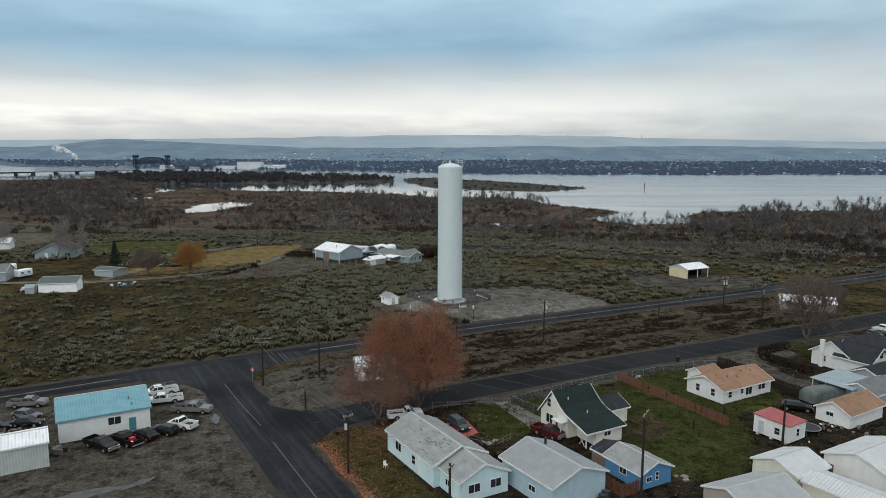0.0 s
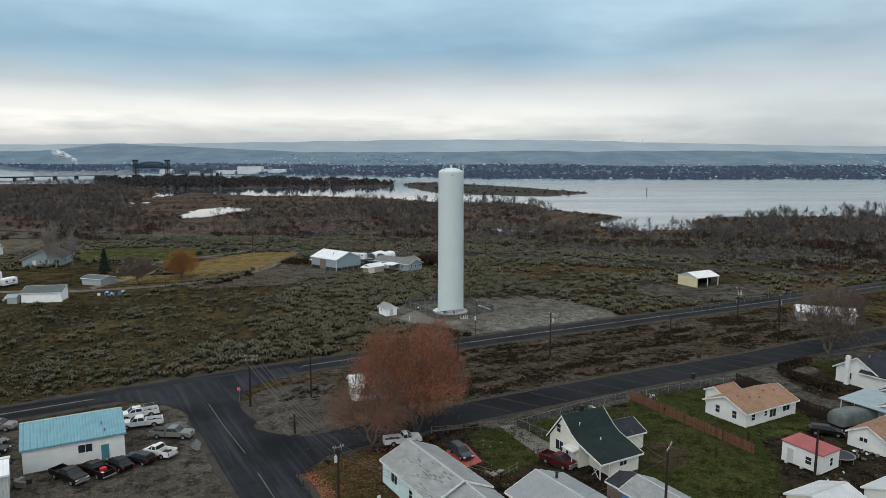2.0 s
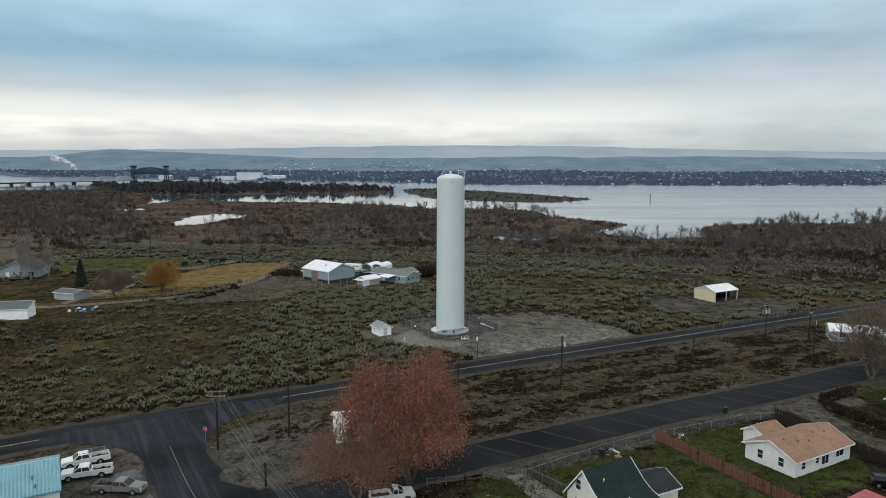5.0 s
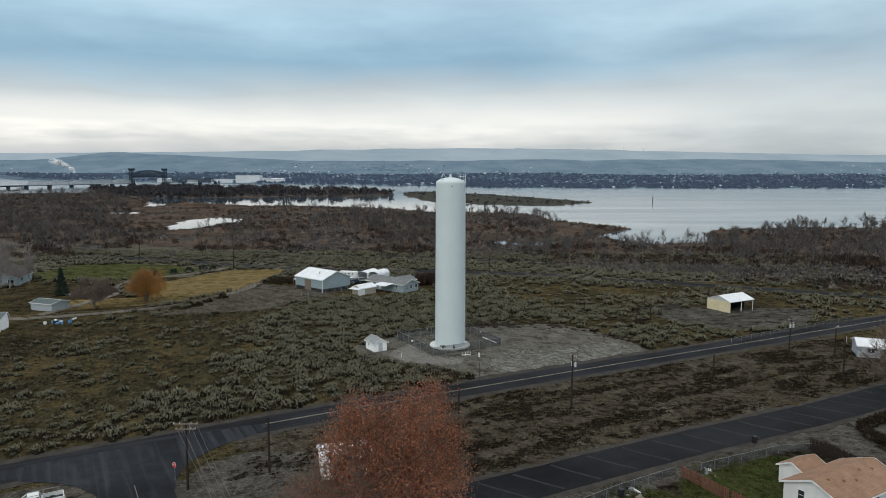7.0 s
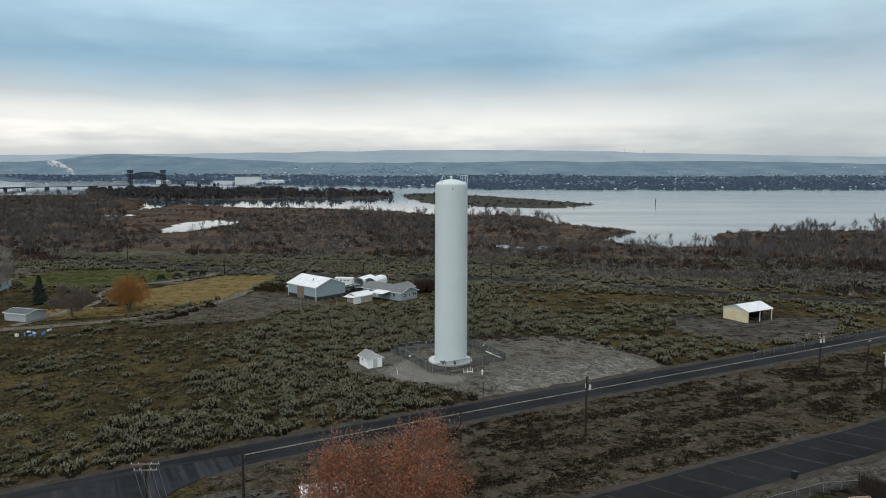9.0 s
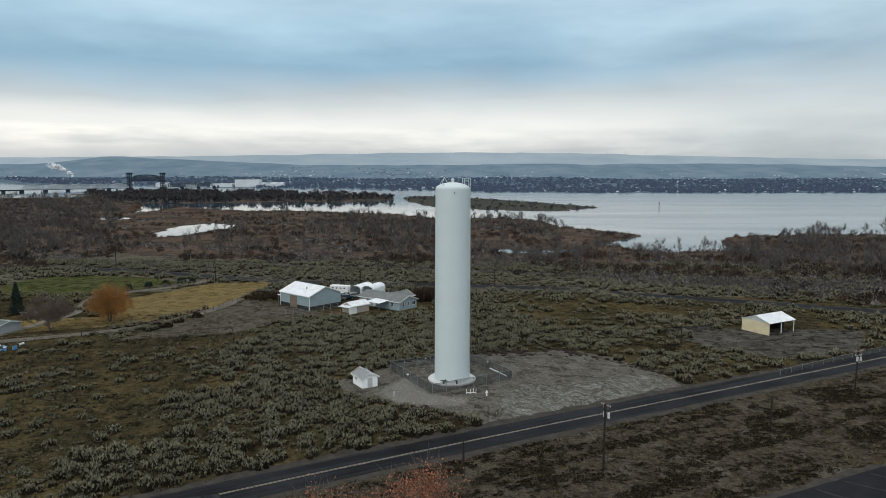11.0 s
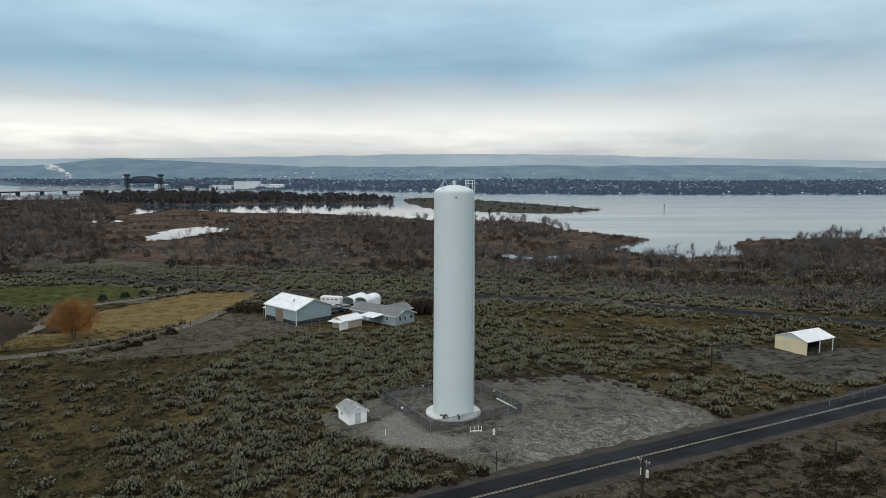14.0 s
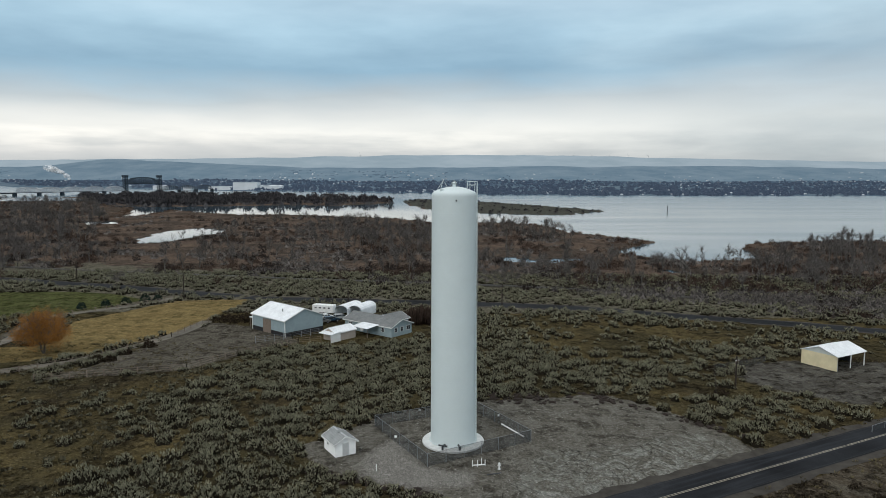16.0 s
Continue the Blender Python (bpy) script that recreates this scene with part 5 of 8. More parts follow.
for x_ in (0.0, 14.66):
    bm = B()
    box(bm, x_ - 0.1, x_ + 0.1, -0.05, 0.1, 0, 4.2)
    part("corner_trim", bm, "trim", h)
pipe(h, 9.5, 3.0, 5.2, 0.9, 0.14)
bm = B()
prism(bm, [(1.0, 2.5), (6.0, 2.7), (6.0, 2.8), (1.0, 2.6)], -3.2, 0.0)
part("lean_roof", bm, "whitemetal", h, "white lean-to roof")
for y_ in (1.2, 5.8):
    bm = B()
    cyl(bm, (-3.0, y_, -0.2), (-3.0, y_, 2.6), 0.09, 0.09, 8)
    part("post", bm, "wood", h)
h = gable("farm_house", "grey bungalow with a grey shingle roof", (-27.4, 79.2), (-13.8, 68.4), 7.6, 2.6, 1.4, "bluegrey", "midshingle", 0.45,
          [("w", "s", 1.5, 1.0, 1.2, 1.0), ("d", "s", 6.0, 0.1, 0.9, 2.0), ("w", "s", 13.5, 1.0, 0.9, 1.0), ("w", "e", 1.2, 1.0, 0.9, 1.1), ("w", "e", 3.4, 1.0, 0.9, 1.1), ("w", "e", 5.6, 1.0, 1.3, 1.1)], L=17.0)
bm = B()
prism(bm, [(-4.4, 2.25), (0.0, 2.6), (0.0, 2.7), (-4.4, 2.35)], 7.2, 12.8)
part("porch_roof", bm, "whitemetal", h, "white porch roof")
for x_ in (7.4, 12.6):
    bm = B()
    cyl(bm, (x_, -4.2, 0), (x_, -4.2, 2.3), 0.08, 0.08, 8)
    part("post", bm, "wood", h)
gable("farm_house_wing", "grey wing with a grey shingle roof", (-14.6, 76.4), (-10.6, 81.2), 6.0, 2.6, 1.2, "bluegrey", "midshingle", 0.4)
gable("farm_shed", "small shed with a pale metal roof", (-27.4, 63.8), (-23.2, 69.0), 4.4, 2.1, 1.0, "tanwall", "whitemetal", 0.25, category="shed")
h = thing("goat_shelter", "low open shelter with a flat white roof", "shelter", local((-31.4, 64.6), (-28.0, 62.0)))
bm = B()
prism(bm, [(-0.2, 2.0), (3.4, 2.3), (3.4, 2.4), (-0.2, 2.1)], -0.2, 4.2)
part("roof", bm, "whitemetal", h)
bm = B()
box(bm, 0, 4.0, 3.1, 3.2, -0.1, 2.2)
box(bm, 3.9, 4.0, 0.0, 3.1, -0.1, 2.0)
part("wall", bm, "white", h)
for c0, c1 in (((-32.6, 93.8), (-29.0, 92.4)), ((-28.6, 93.6), (-24.2, 91.8))):
    h = thing("arched_carport", "white arched carport open at the front", "carport", local(c0, c1), "arched carports")
    bm = B()
    prof = [(0, 0), (0, 2.1)] + [(2.1 - 2.1 * math.cos(a), 2.1 + 1.3 * math.sin(a)) for a in np.linspace(0.2, math.pi - 0.2, 9)] + [(4.2, 2.1), (4.2, 0)]
    inner = [(min(4.1, max(0.1, x_)), z_ - 0.06 if z_ > 0.1 else z_) for x_, z_ in reversed(prof)]
    ring = prof + inner
    mrot = Matrix(((0, 1, 0, 0), (1, 0, 0, 0), (0, 0, 1, 0), (0, 0, 0, 1)))
    prism(bm, ring, 0.0, 9.0, mrot)
    part("canopy", bm, "whitemetal", h)
# houses at the far left
h = gable("hip_house", "blue-grey house with a dark brown shingle roof", (-147, 76), (-150.5, 90), 13.6, 2.9, 3.3, "bluegrey", "brownshingle", 0.6, [("w", "w", 1.0, 1.0, 1.8, 1.2), ("w", "w", 4.6, 1.1, 1.2, 1.3), ("w", "w", 6.9, 1.2, 0.8, 1.1), ("d", "w", 9.0, 0.1, 1.0, 2.1), ("w", "s", 4, 1.1, 1.4, 1.2)], fascia="greywall")
gable("long_shed", "long white shed with a grey-green roof", (-120.6, 8.2), (-110.4, 10.4), 6.0, 2.7, 1.2, "brightwhite", "weathermetal", 0.25, category="shed", off=2.0)
gable("small_shed", "small blue-grey shed beside the long shed", (-123.6, 6.6), (-121.2, 7.1), 2.4, 2.0, 0.5, "greywall", "bluemetal", 0.15, category="shed")
h = gable("hay_shelter", "low open shelter with a green-grey metal roof", (-119, 37.6), (-111.5, 35.0), 6.0, 2.1, 0.7, "greywall", "weathermetal", 0.3, category="shelter")
# the end wall is closed: a black sheet stands for the shaded interior
part("opening", box(B(), -0.03, -0.004, 0.4, 5.6, 0.0, 1.95), "black", h, "black sheet painted as the shaded open end of the shelter")
for y_ in (0.3, 2.2, 3.9, 5.6):
    part("post", box(B(), -0.09, -0.032, y_ - 0.07, y_ + 0.07, -0.1, 2.1), "trim", h)
gable("left_house", "blue-grey house at the edge of the field", (-152, 24), (-142, 26.5), 8.0, 3.0, 2.0, "greywall", "midshingle", 0.4, [("w", "s", 2, 1, 1.2, 1.2), ("w", "s", 6, 1, 1.2, 1.2)])
gable("left_cottage", "white cottage under bare trees", (-198, 98), (-188, 101), 7.0, 3.0, 1.6, "white", "whitemetal", 0.4)
# pump house by the tower
h = gable("pump_house", "small white pump house with a grey roof", (-18.2, -1.6), (-15.9, -5.2), 3.2, 2.0, 0.85, "brightwhite", "greyshingle", 0.3, [("d", "e", 1.15, 0.0, 0.9, 1.85, "ceramic"), ("w", "s", 1.2, 1.1, 0.5, 0.5)], category="shed", L=4.2)
pipe(h, 2.1, 1.6, 2.75, 0.25, 0.3, "greyshingle")

# ---- utility poles and cables ----


def utility_pole(x, y, h, label, arms=(), lean=0.0, turn=30.0, cans=0, lamp=False):
    p = thing("utility_pole", label, "utility pole", pose(x, y, gz(x, y), 0, lean, turn), "utility poles")
    bm = B()
    cyl(bm, (0, 0, -0.3), (0, 0, h), 0.18, 0.13, 10)
    part("pole", bm, "pole", p)
    for z, w in arms:
        bm = B()
        box(bm, -w, w, -0.2, -0.08, z - 0.07, z + 0.07)
        box(bm, -0.5, -0.42, -0.12, -0.08, z - 0.5, z)
        box(bm, 0.42, 0.5, -0.12, -0.08, z - 0.5, z)
        a = part("crossarm", bm, "wood", p, "timber crossarm")
        for k in (-0.92, -0.45, 0.45, 0.92):
            bm = B()
            cyl(bm, (k * w, -0.14, z + 0.07), (k * w, -0.14, z + 0.24), 0.055, 0.035, 8)
            part("insulator", bm, "ceramic", a)
    for k in range(cans):
        a = (-0.42, 0.42, 0.0)[k]
        bm = B()
        cyl(bm, (a, -0.32, h - 2.1), (a, -0.32, h - 1.35), 0.18, 0.18, 14)
        cyl(bm, (a, -0.32, h - 1.35), (a, -0.32, h - 1.2), 0.08, 0.05, 8)
        part("transformer", bm, "ceramic", p, "pale grey transformer can")
    if lamp:
        bm = B()
        cyl(bm, (0, 0, h - 0.8), (0, -1.0, h - 0.3), 0.035, 0.035, 6)
        cyl(bm, (0, -1.0, h - 0.45), (0, -1.0, h - 0.2), 0.16, 0.1, 10)
        part("yard_lamp", bm, "ceramic", p, "small yard lamp on an arm")
    return p


POLES = {"a": (22.4, -37.3, 9.6), "b": (53.7, -21.0, 5.4), "c": (75.3, -7.8, 10.1), "d": (80.1, -20.2, 9.0), "d2": (89.6, -0.4, 6.8), "e": (-24.1, -64.3, 8.0), "x": (-33.5, -69.3, 9.2),
         "n": (-13.0, -103.8, 8.4), "m": (24.2, -109.8, 11.2), "r": (49.4, -94.0, 7.0), "f": (56.5, 31.0, 6.6), "g": (2.4, -40.7, 5.2)}
utility_pole(*POLES["a"], "dark pole with crossarm and transformers", [(9.3, 0.9)], 0, 120, 2)
utility_pole(*POLES["b"], "short plain dark timber pole", (), 0.5)
utility_pole(*POLES["c"], "dark pole with crossarms and transformers", [(9.8, 1.1), (9.0, 0.8)], 0.6, 20, 2)
utility_pole(*POLES["d"], "dark pole with two crossed arms", [(8.7, 1.2), (8.1, 1.2)], 1.0, 60)
utility_pole(*POLES["d2"], "dark roadside pole with one arm", [(6.5, 0.8)], 0, 40)
utility_pole(*POLES["e"], "plain dark timber pole at the corner", (), 0)
utility_pole(*POLES["x"], "dark pole with double crossarms", [(8.9, 1.6), (8.2, 1.3)], 0.4, 5)
utility_pole(*POLES["n"], "dark service pole on the lawn", [(8.0, 0.7)], 0, 35, 1)
utility_pole(*POLES["m"], "tall dark pole with one crossarm", [(11.0, 1.2)], -0.6, 60, 0)
utility_pole(*POLES["r"], "slim dark pole beside the cabin", (), 0.5)
utility_pole(*POLES["f"], "dark pole with a short arm beside the fence", [(5.6, 0.6)], 0)
utility_pole(*POLES["g"], "short plain dark roadside post pole", (), 0)
utility_pole(0.4, -115.4, 7.0, "dark service pole by the mint bungalow", [(6.6, 0.7)], 0, 60)
utility_pole(-23.4, -80.7, 3.2, "short dark timber stub post", ())
utility_pole(-86.0, 119.0, 8.6, "pale pole at the field gate", ())
utility_pole(-30.5, 106.0, 7.0, "thin dark pole beside the back road", ())
utility_pole(17.0, 112.0, 7.0, "thin dark pole beside the back road", ())
utility_pole(-139.0, 152.0, 8.0, "thin dark pole beside the back road", ())


def cable(a, b, sag, name="power_cable", r=0.014, label="thin dark overhead power cable"):
    a, b = Vector(a), Vector(b)
    bm = B()
    n = 14
    pts = [a.lerp(b, i / n) - Vector((0, 0, sag * 4 * (i / n) * (1 - i / n))) for i in range(n + 1)]
    for p, q in zip(pts, pts[1:]):
        cyl(bm, p, q, r, r, 4, False)
    return solo(name, bm, "wire", label, "cable", group="overhead cables")


X, N_ = POLES["x"], POLES["n"]
zx, zn = gz(X[0], X[1]), gz(N_[0], N_[1])
for o in (-1.4, -0.6, 0.6, 1.4):
    cable((X[0] + o, X[1] - 0.1, zx + 9.1), (N_[0] + o * 0.45, N_[1], zn + 8.2), 0.9)
cable((X[0], X[1], zx + 7.4), (N_[0], N_[1], zn + 6.8), 1.0)
for o in (-0.6, 0.0, 0.6):
    cable((N_[0] + o, N_[1], zn + 8.2), (0.4 + o, -115.4, 6.9), 0.3)
cable((N_[0], N_[1], zn + 6.6), (2.9, -106.0, 4.4), 0.3)
cable((24.2, -109.8, 9.6), (16.0, -108.0, 4.4), 0.4)
cable((24.2, -109.8, 9.4), (26.0, -89.0, 4.2), 0.6)

# stop sign
h = thing("stop_sign", "red octagonal stop sign on a steel post", "road sign", pose(-36.0, -67.2, gz(-36, -67.2), 0, 0, -32))
bm = B()
cyl(bm, (0, 0, -0.2), (0, 0, 2.7), 0.035, 0.035, 6)
part("post", bm, "steel", h)
bm = B()
cyl(bm, (0, -0.045, 2.35), (0, -0.065, 2.35), 0.40, 0.40, 8)
part("rim", bm, "trim", h)
bm = B()
cyl(bm, (0, -0.066, 2.35), (0, -0.075, 2.35), 0.37, 0.37, 8)
part("sign_plate", bm, "sign_red", h)
fc = bpy.data.curves.new("lettering", "FONT")
fc.body, fc.size, fc.align_x, fc.align_y, fc.extrude = "STOP", 0.30, "CENTER", "CENTER", 0.002
ft = new("lettering", fc)
ft.data.materials.append(M["trim"])
ft.parent = h
ft.matrix_local = pose(0, -0.079, 2.35, 90, 0, 0)

# ---- fences ----
m, nt, b = material("chain_link_mesh")
tr = nt.nodes.new("ShaderNodeBsdfTransparent")
mx = nt.nodes.new("ShaderNodeMixShader")
b.inputs["Base Color"].default_value = (0.095, 0.105, 0.112, 1)
b.inputs["Metallic"].default_value, b.inputs["Roughness"].default_value = 0.4, 0.5
nt.links.new(math_node(nt, "ADD", 0.40, math_node(nt, "MULTIPLY", noise_node(nt, 0.6), 0.2)), mx.inputs[0])
nt.links.new(tr.outputs[0], mx.inputs[1])
nt.links.new(b.outputs[0], mx.inputs[2])
nt.links.new(mx.outputs[0], nt.nodes["Material Output"].inputs["Surface"])
M["chain"] = m


def chain_fence(pts, hgt, label, step=3.0, closed=False, mat="fencesteel"):
    f = thing("chain_link_fence", label, "fence", None, "chain-link fences")
    pts = [Vector((*p, gz(*p))) for p in pts]
    if closed:
        pts.append(pts[0])
    for a, b2 in zip(pts, pts[1:]):
        n = max(1, round((b2 - a).length / step))
        for i in range(n):
            p = a.lerp(b2, i / n)
            z = gz(p.x, p.y)
            bm = B()
            cyl(bm, (p.x, p.y, z - 0.2), (p.x, p.y, z + hgt), 0.055 if i == 0 else 0.042, 0.055 if i == 0 else 0.042, 6)
            part("post", bm, mat, f)
        bm = B()
        cyl(bm, (a.x, a.y, gz(a.x, a.y) + hgt - 0.03), (b2.x, b2.y, gz(b2.x, b2.y) + hgt - 0.03), 0.03, 0.03, 5)
        part("top_rail", bm, mat, f)
        za, zb = gz(a.x, a.y), gz(b2.x, b2.y)
        me = mesh_from("mesh_panel", [(a.x, a.y, za + 0.03), (b2.x, b2.y, zb + 0.03), (b2.x, b2.y, zb + hgt - 0.05), (a.x, a.y, za + hgt - 0.05)], [(0, 1, 2, 3)], M["chain"])
        o = new("mesh_panel", me)
        o.parent = f
    return f


f = chain_fence([(-2.6, -7.8), (13.0, 1.7), (4.6, 15.6), (-11.6, 7.5)], 1.9, "chain-link fence round the water tower", 3.0, True)
for x_, y_ in ((-7.6, -0.6), (8.6, 9.0), (-4.5, 11.2)):
    bm = B()
    box(bm, x_ - 0.2, x_ + 0.2, y_ - 0.03, y_ + 0.03, gz(x_, y_) + 1.35, gz(x_, y_) + 1.65)
    part("notice_plate", bm, "trim", f, "small blank white notice plate")
bm = B()
cyl(bm, (9.0, 8.0, 1.35), (12.0, 2.8, 1.3), 0.13, 0.13, 12)
solo("spare_pipe", bm, "trim", "long white pipe lying inside the fence", "pipe")
chain_fence([(11, -77.6), (22.9, -69.2), (32, -63.8)], 1.2, "low chain-link fence along the lane", 2.6)
chain_fence([(36, -62.5), (50, -56.0), (55.2, -55.2)], 1.2, "low chain-link fence beside the lawn", 2.6)
chain_fence([(70, 9.5), (100, 27.5), (116, 37)], 1.2, "low chain-link fence along the barn lot", 4.0)
chain_fence([(50, 24), (57, 43), (72, 52)], 1.5, "rusty wire fence behind the barn lot", 4.0, False, "pole")
chain_fence([(11.4, -77.2), (19.2, -86.5)], 1.2, "low chain-link fence beside the driveway", 2.6)

plank_me = mesh_from("plank", *(lambda bm_: ([tuple(v.co) for v in bm_.verts], [[v.index for v in f.verts] for f in bm_.faces]))((lambda q: (q.verts.index_update(), q)[1])(box(B(), -0.07, 0.07, -0.012, 0.012, 0.03, 1.75))), M["redwood"])


def board_fence(pts, hgt, mat, label, pitch=0.16, gaps=True, mesh=None):
    f = thing("board_fence", label, "fence", None, "board fences")
    k = 0
    for a, b2 in zip(pts, pts[1:]):
        a, b2 = Vector((*a, 0)), Vector((*b2, 0))
        d = (b2 - a).normalized()
        ang = math.degrees(math.atan2(d.y, d.x))
        n = int((b2 - a).length / pitch)
        for i in range(n):
            p = a + d * (i + 0.5) * pitch
            if gaps and random.random() < 0.05:
                continue
            k += 1
            s = random.uniform(0.93, 1.03) * hgt / 1.75
            share("board", mesh or plank_me, pose(p.x, p.y, gz(p.x, p.y), 0, random.uniform(-1.5, 1.5), ang) @ Matrix.Diagonal((1, 1, s, 1)), f)
        for i in range(int((b2 - a).length / 2.4) + 1):
            p = a + d * i * 2.4
            bm = B()
            box(bm, -0.06, 0.06, 0.02, 0.14, -0.2, hgt + 0.05, pose(p.x, p.y, gz(p.x, p.y), 0, 0, ang))
            part("post", bm, mat, f)
        for z in (0.45, hgt - 0.35):
            bm = B()
            box(bm, 0, (b2 - a).length, 0.015, 0.06, z - 0.05, z + 0.05, pose(a.x, a.y, gz(a.x, a.y), 0, 0, ang))
            part("rail", bm, mat, f)
    return f


board_fence([(32.6, -64.3), (44.4, -87.2)], 1.7, "redwood", "reddish-brown weathered board fence with missing boards", 0.2)
dark_me = plank_me.copy()
dark_me.materials[0] = M["darkboard"]
board_fence([(55.2, -55.0), (57.2, -58.4), (61.6, -71.5), (64.0, -74.6)], 2.0, "darkboard", "dark brown board fence beside the driveway", 0.2, False, dark_me)
red_me = plank_me.copy()
red_me.materials[0] = M["browndoor"]
board_fence([(19.8, -106.6), (21.8, -109.8), (24.4, -108.4)], 1.8, "browndoor", "dark red board fence behind the garage", 0.2, False, red_me)


def rail_fence(pts, hgt, label, mat="wood", step=2.8, rails=3):
    f = thing("rail_fence", label, "fence", None, "rail fences")
    for a, b2 in zip(pts, pts[1:]):
        a, b2 = Vector((*a, gz(*a))), Vector((*b2, gz(*b2)))
        n = max(1, round((b2 - a).length / step))
        for i in range(n + 1):
            p = a.lerp(b2, i / n)
            z = gz(p.x, p.y)
            bm = B()
            w = 0.035 if mat == "pole" else 0.07
            box(bm, p.x - w, p.x + w, p.y - w, p.y + w, z - 0.2, z + hgt)
            part("post", bm, mat, f)
        for k in range(rails):
            bm = B()
            cyl(bm, a + Vector((0, 0, hgt * (k + 1) / rails - 0.12)), b2 + Vector((0, 0, hgt * (k + 1) / rails - 0.12)), 0.03 if mat != "pole" else 0.012, 0.03 if mat != "pole" else 0.012, 5)
            part("rail", bm, mat, f)
    return f


rail_fence([(-66, 85), (-69, 67), (-78, 45), (-90, 33.5), (-112, 25)], 1.3, "pale rail fence along the hay field track", "wood", 3.2)
rail_fence([(-81, 30), (-54.3, 38.6), (-47.2, 50), (-36, 62), (-31, 64)], 1.4, "weathered rail fence round the corral", "wood", 3.0)
rail_fence([(-46.5, 62), (-38.6, 66.8), (-33.0, 72)], 1.6, "steel pipe corral panels by the barn", "steel", 2.2, 4)
rail_fence([(-88, 122), (-96, 108), (-111, 92)], 1.2, "weathered rail fence along the drive", "wood", 3.2)
rail_fence([(-2.3, -80.4), (2.7, -79.2), (7.8, -77.7)], 1.2, "weathered post fence in front of the yard", "wood", 2.4, 2)
rail_fence([(-20, -95.5), (-13.5, -87.5), (-9.5, -85.0)], 0.9, "low weathered fence round the corner lawn", "pole", 2.4, 2)
rail_fence([(-19.6, -95.8), (-11.4, -111.5)], 0.9, "low weathered fence beside the road", "pole", 2.4, 2)
rail_fence([(3.2, -92.6), (7.2, -95.2), (9.6, -92.4)], 1.0, "low weathered fence panels in the yard", "wood", 2.0, 2)

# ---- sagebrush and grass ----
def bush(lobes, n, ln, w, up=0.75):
    """A sagebrush: upright plumes on a cluster of rounded lobes, round cores that sagebrush draws near-black as its
    inner shade.
    """
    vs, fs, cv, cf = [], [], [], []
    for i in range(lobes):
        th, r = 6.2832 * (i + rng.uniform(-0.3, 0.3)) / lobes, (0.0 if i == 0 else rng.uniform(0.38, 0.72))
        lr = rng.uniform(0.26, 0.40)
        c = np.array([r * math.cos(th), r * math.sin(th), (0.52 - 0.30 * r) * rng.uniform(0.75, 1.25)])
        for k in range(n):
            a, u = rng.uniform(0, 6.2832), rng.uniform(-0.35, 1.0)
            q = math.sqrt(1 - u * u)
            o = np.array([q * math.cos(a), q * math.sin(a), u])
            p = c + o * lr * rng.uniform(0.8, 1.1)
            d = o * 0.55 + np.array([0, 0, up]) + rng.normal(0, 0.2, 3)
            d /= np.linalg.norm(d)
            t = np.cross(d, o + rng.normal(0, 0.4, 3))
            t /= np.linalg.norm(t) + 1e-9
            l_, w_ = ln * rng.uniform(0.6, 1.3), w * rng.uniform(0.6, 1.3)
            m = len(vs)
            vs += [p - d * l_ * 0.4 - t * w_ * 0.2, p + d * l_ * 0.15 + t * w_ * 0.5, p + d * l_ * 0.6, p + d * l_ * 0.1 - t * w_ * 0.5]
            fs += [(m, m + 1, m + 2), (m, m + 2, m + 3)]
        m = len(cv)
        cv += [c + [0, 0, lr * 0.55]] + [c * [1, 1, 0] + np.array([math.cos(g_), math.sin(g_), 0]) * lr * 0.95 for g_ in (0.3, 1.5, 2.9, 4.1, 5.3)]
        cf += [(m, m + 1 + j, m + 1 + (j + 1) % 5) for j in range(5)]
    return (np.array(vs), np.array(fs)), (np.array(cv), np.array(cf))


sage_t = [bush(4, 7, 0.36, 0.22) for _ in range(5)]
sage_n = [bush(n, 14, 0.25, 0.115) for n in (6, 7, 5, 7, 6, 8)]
JUNC = [(-66, -70), (-48, -55), (-30, -45), (-28, -56), (-36, -62), (-32, -78), (-10, -77), (-7, -84), (-20, -98), (-44, -74)]
NOBUSH = [PAD, HAY, LAWN, CORRAL, TRACK, DRIVE, HLOT, YARD, CORNER, LOT, [(-64, 86), (-34, 106), (-4, 84), (-10, 64), (-30, 58), (-44, 62)],
          [(-175, 50), (-130, 84), (-104, 60), (-86, 40), (-104, 10), (-165, -5)], [(75, 38), (75, 56), (110, 62), (110, 40)]]


QX, QY = np.array([p[0] for p in LANE], float), np.array([p[1] for p in LANE], float)
BX, BY = np.array([p[0] for p in BACK], float), np.array([p[1] for p in BACK], float)
LX, LY = np.array([p[0] for p in RAIL], float), np.array([p[1] for p in RAIL], float)


def within(polys, x, y):
    res = np.zeros(x.shape, bool)
    for p in polys:
        res |= inside(p, x, y)
    return res


def spots(n, x0, x1, y0, y1, keep, power=1.0):
    """n random places in a rectangle for which keep(x, y) holds."""
    xs, ys = [], []
    while len(xs) < n:
        x, y = rng.uniform(x0, x1, 6000), y0 + (y1 - y0) * rng.uniform(0, 1, 6000) ** power
        ok = keep(x, y)
        xs += list(x[ok])
        ys += list(y[ok])
    return list(zip(xs[:n], ys[:n]))


def patchy(x, y, fx, fy, seed, lo, hi):
    v = np.array([noise.noise(Vector((a * fx, b_ * fy, seed))) for a, b_ in zip(x, y)])
    return v > rng.uniform(lo, hi, len(v))


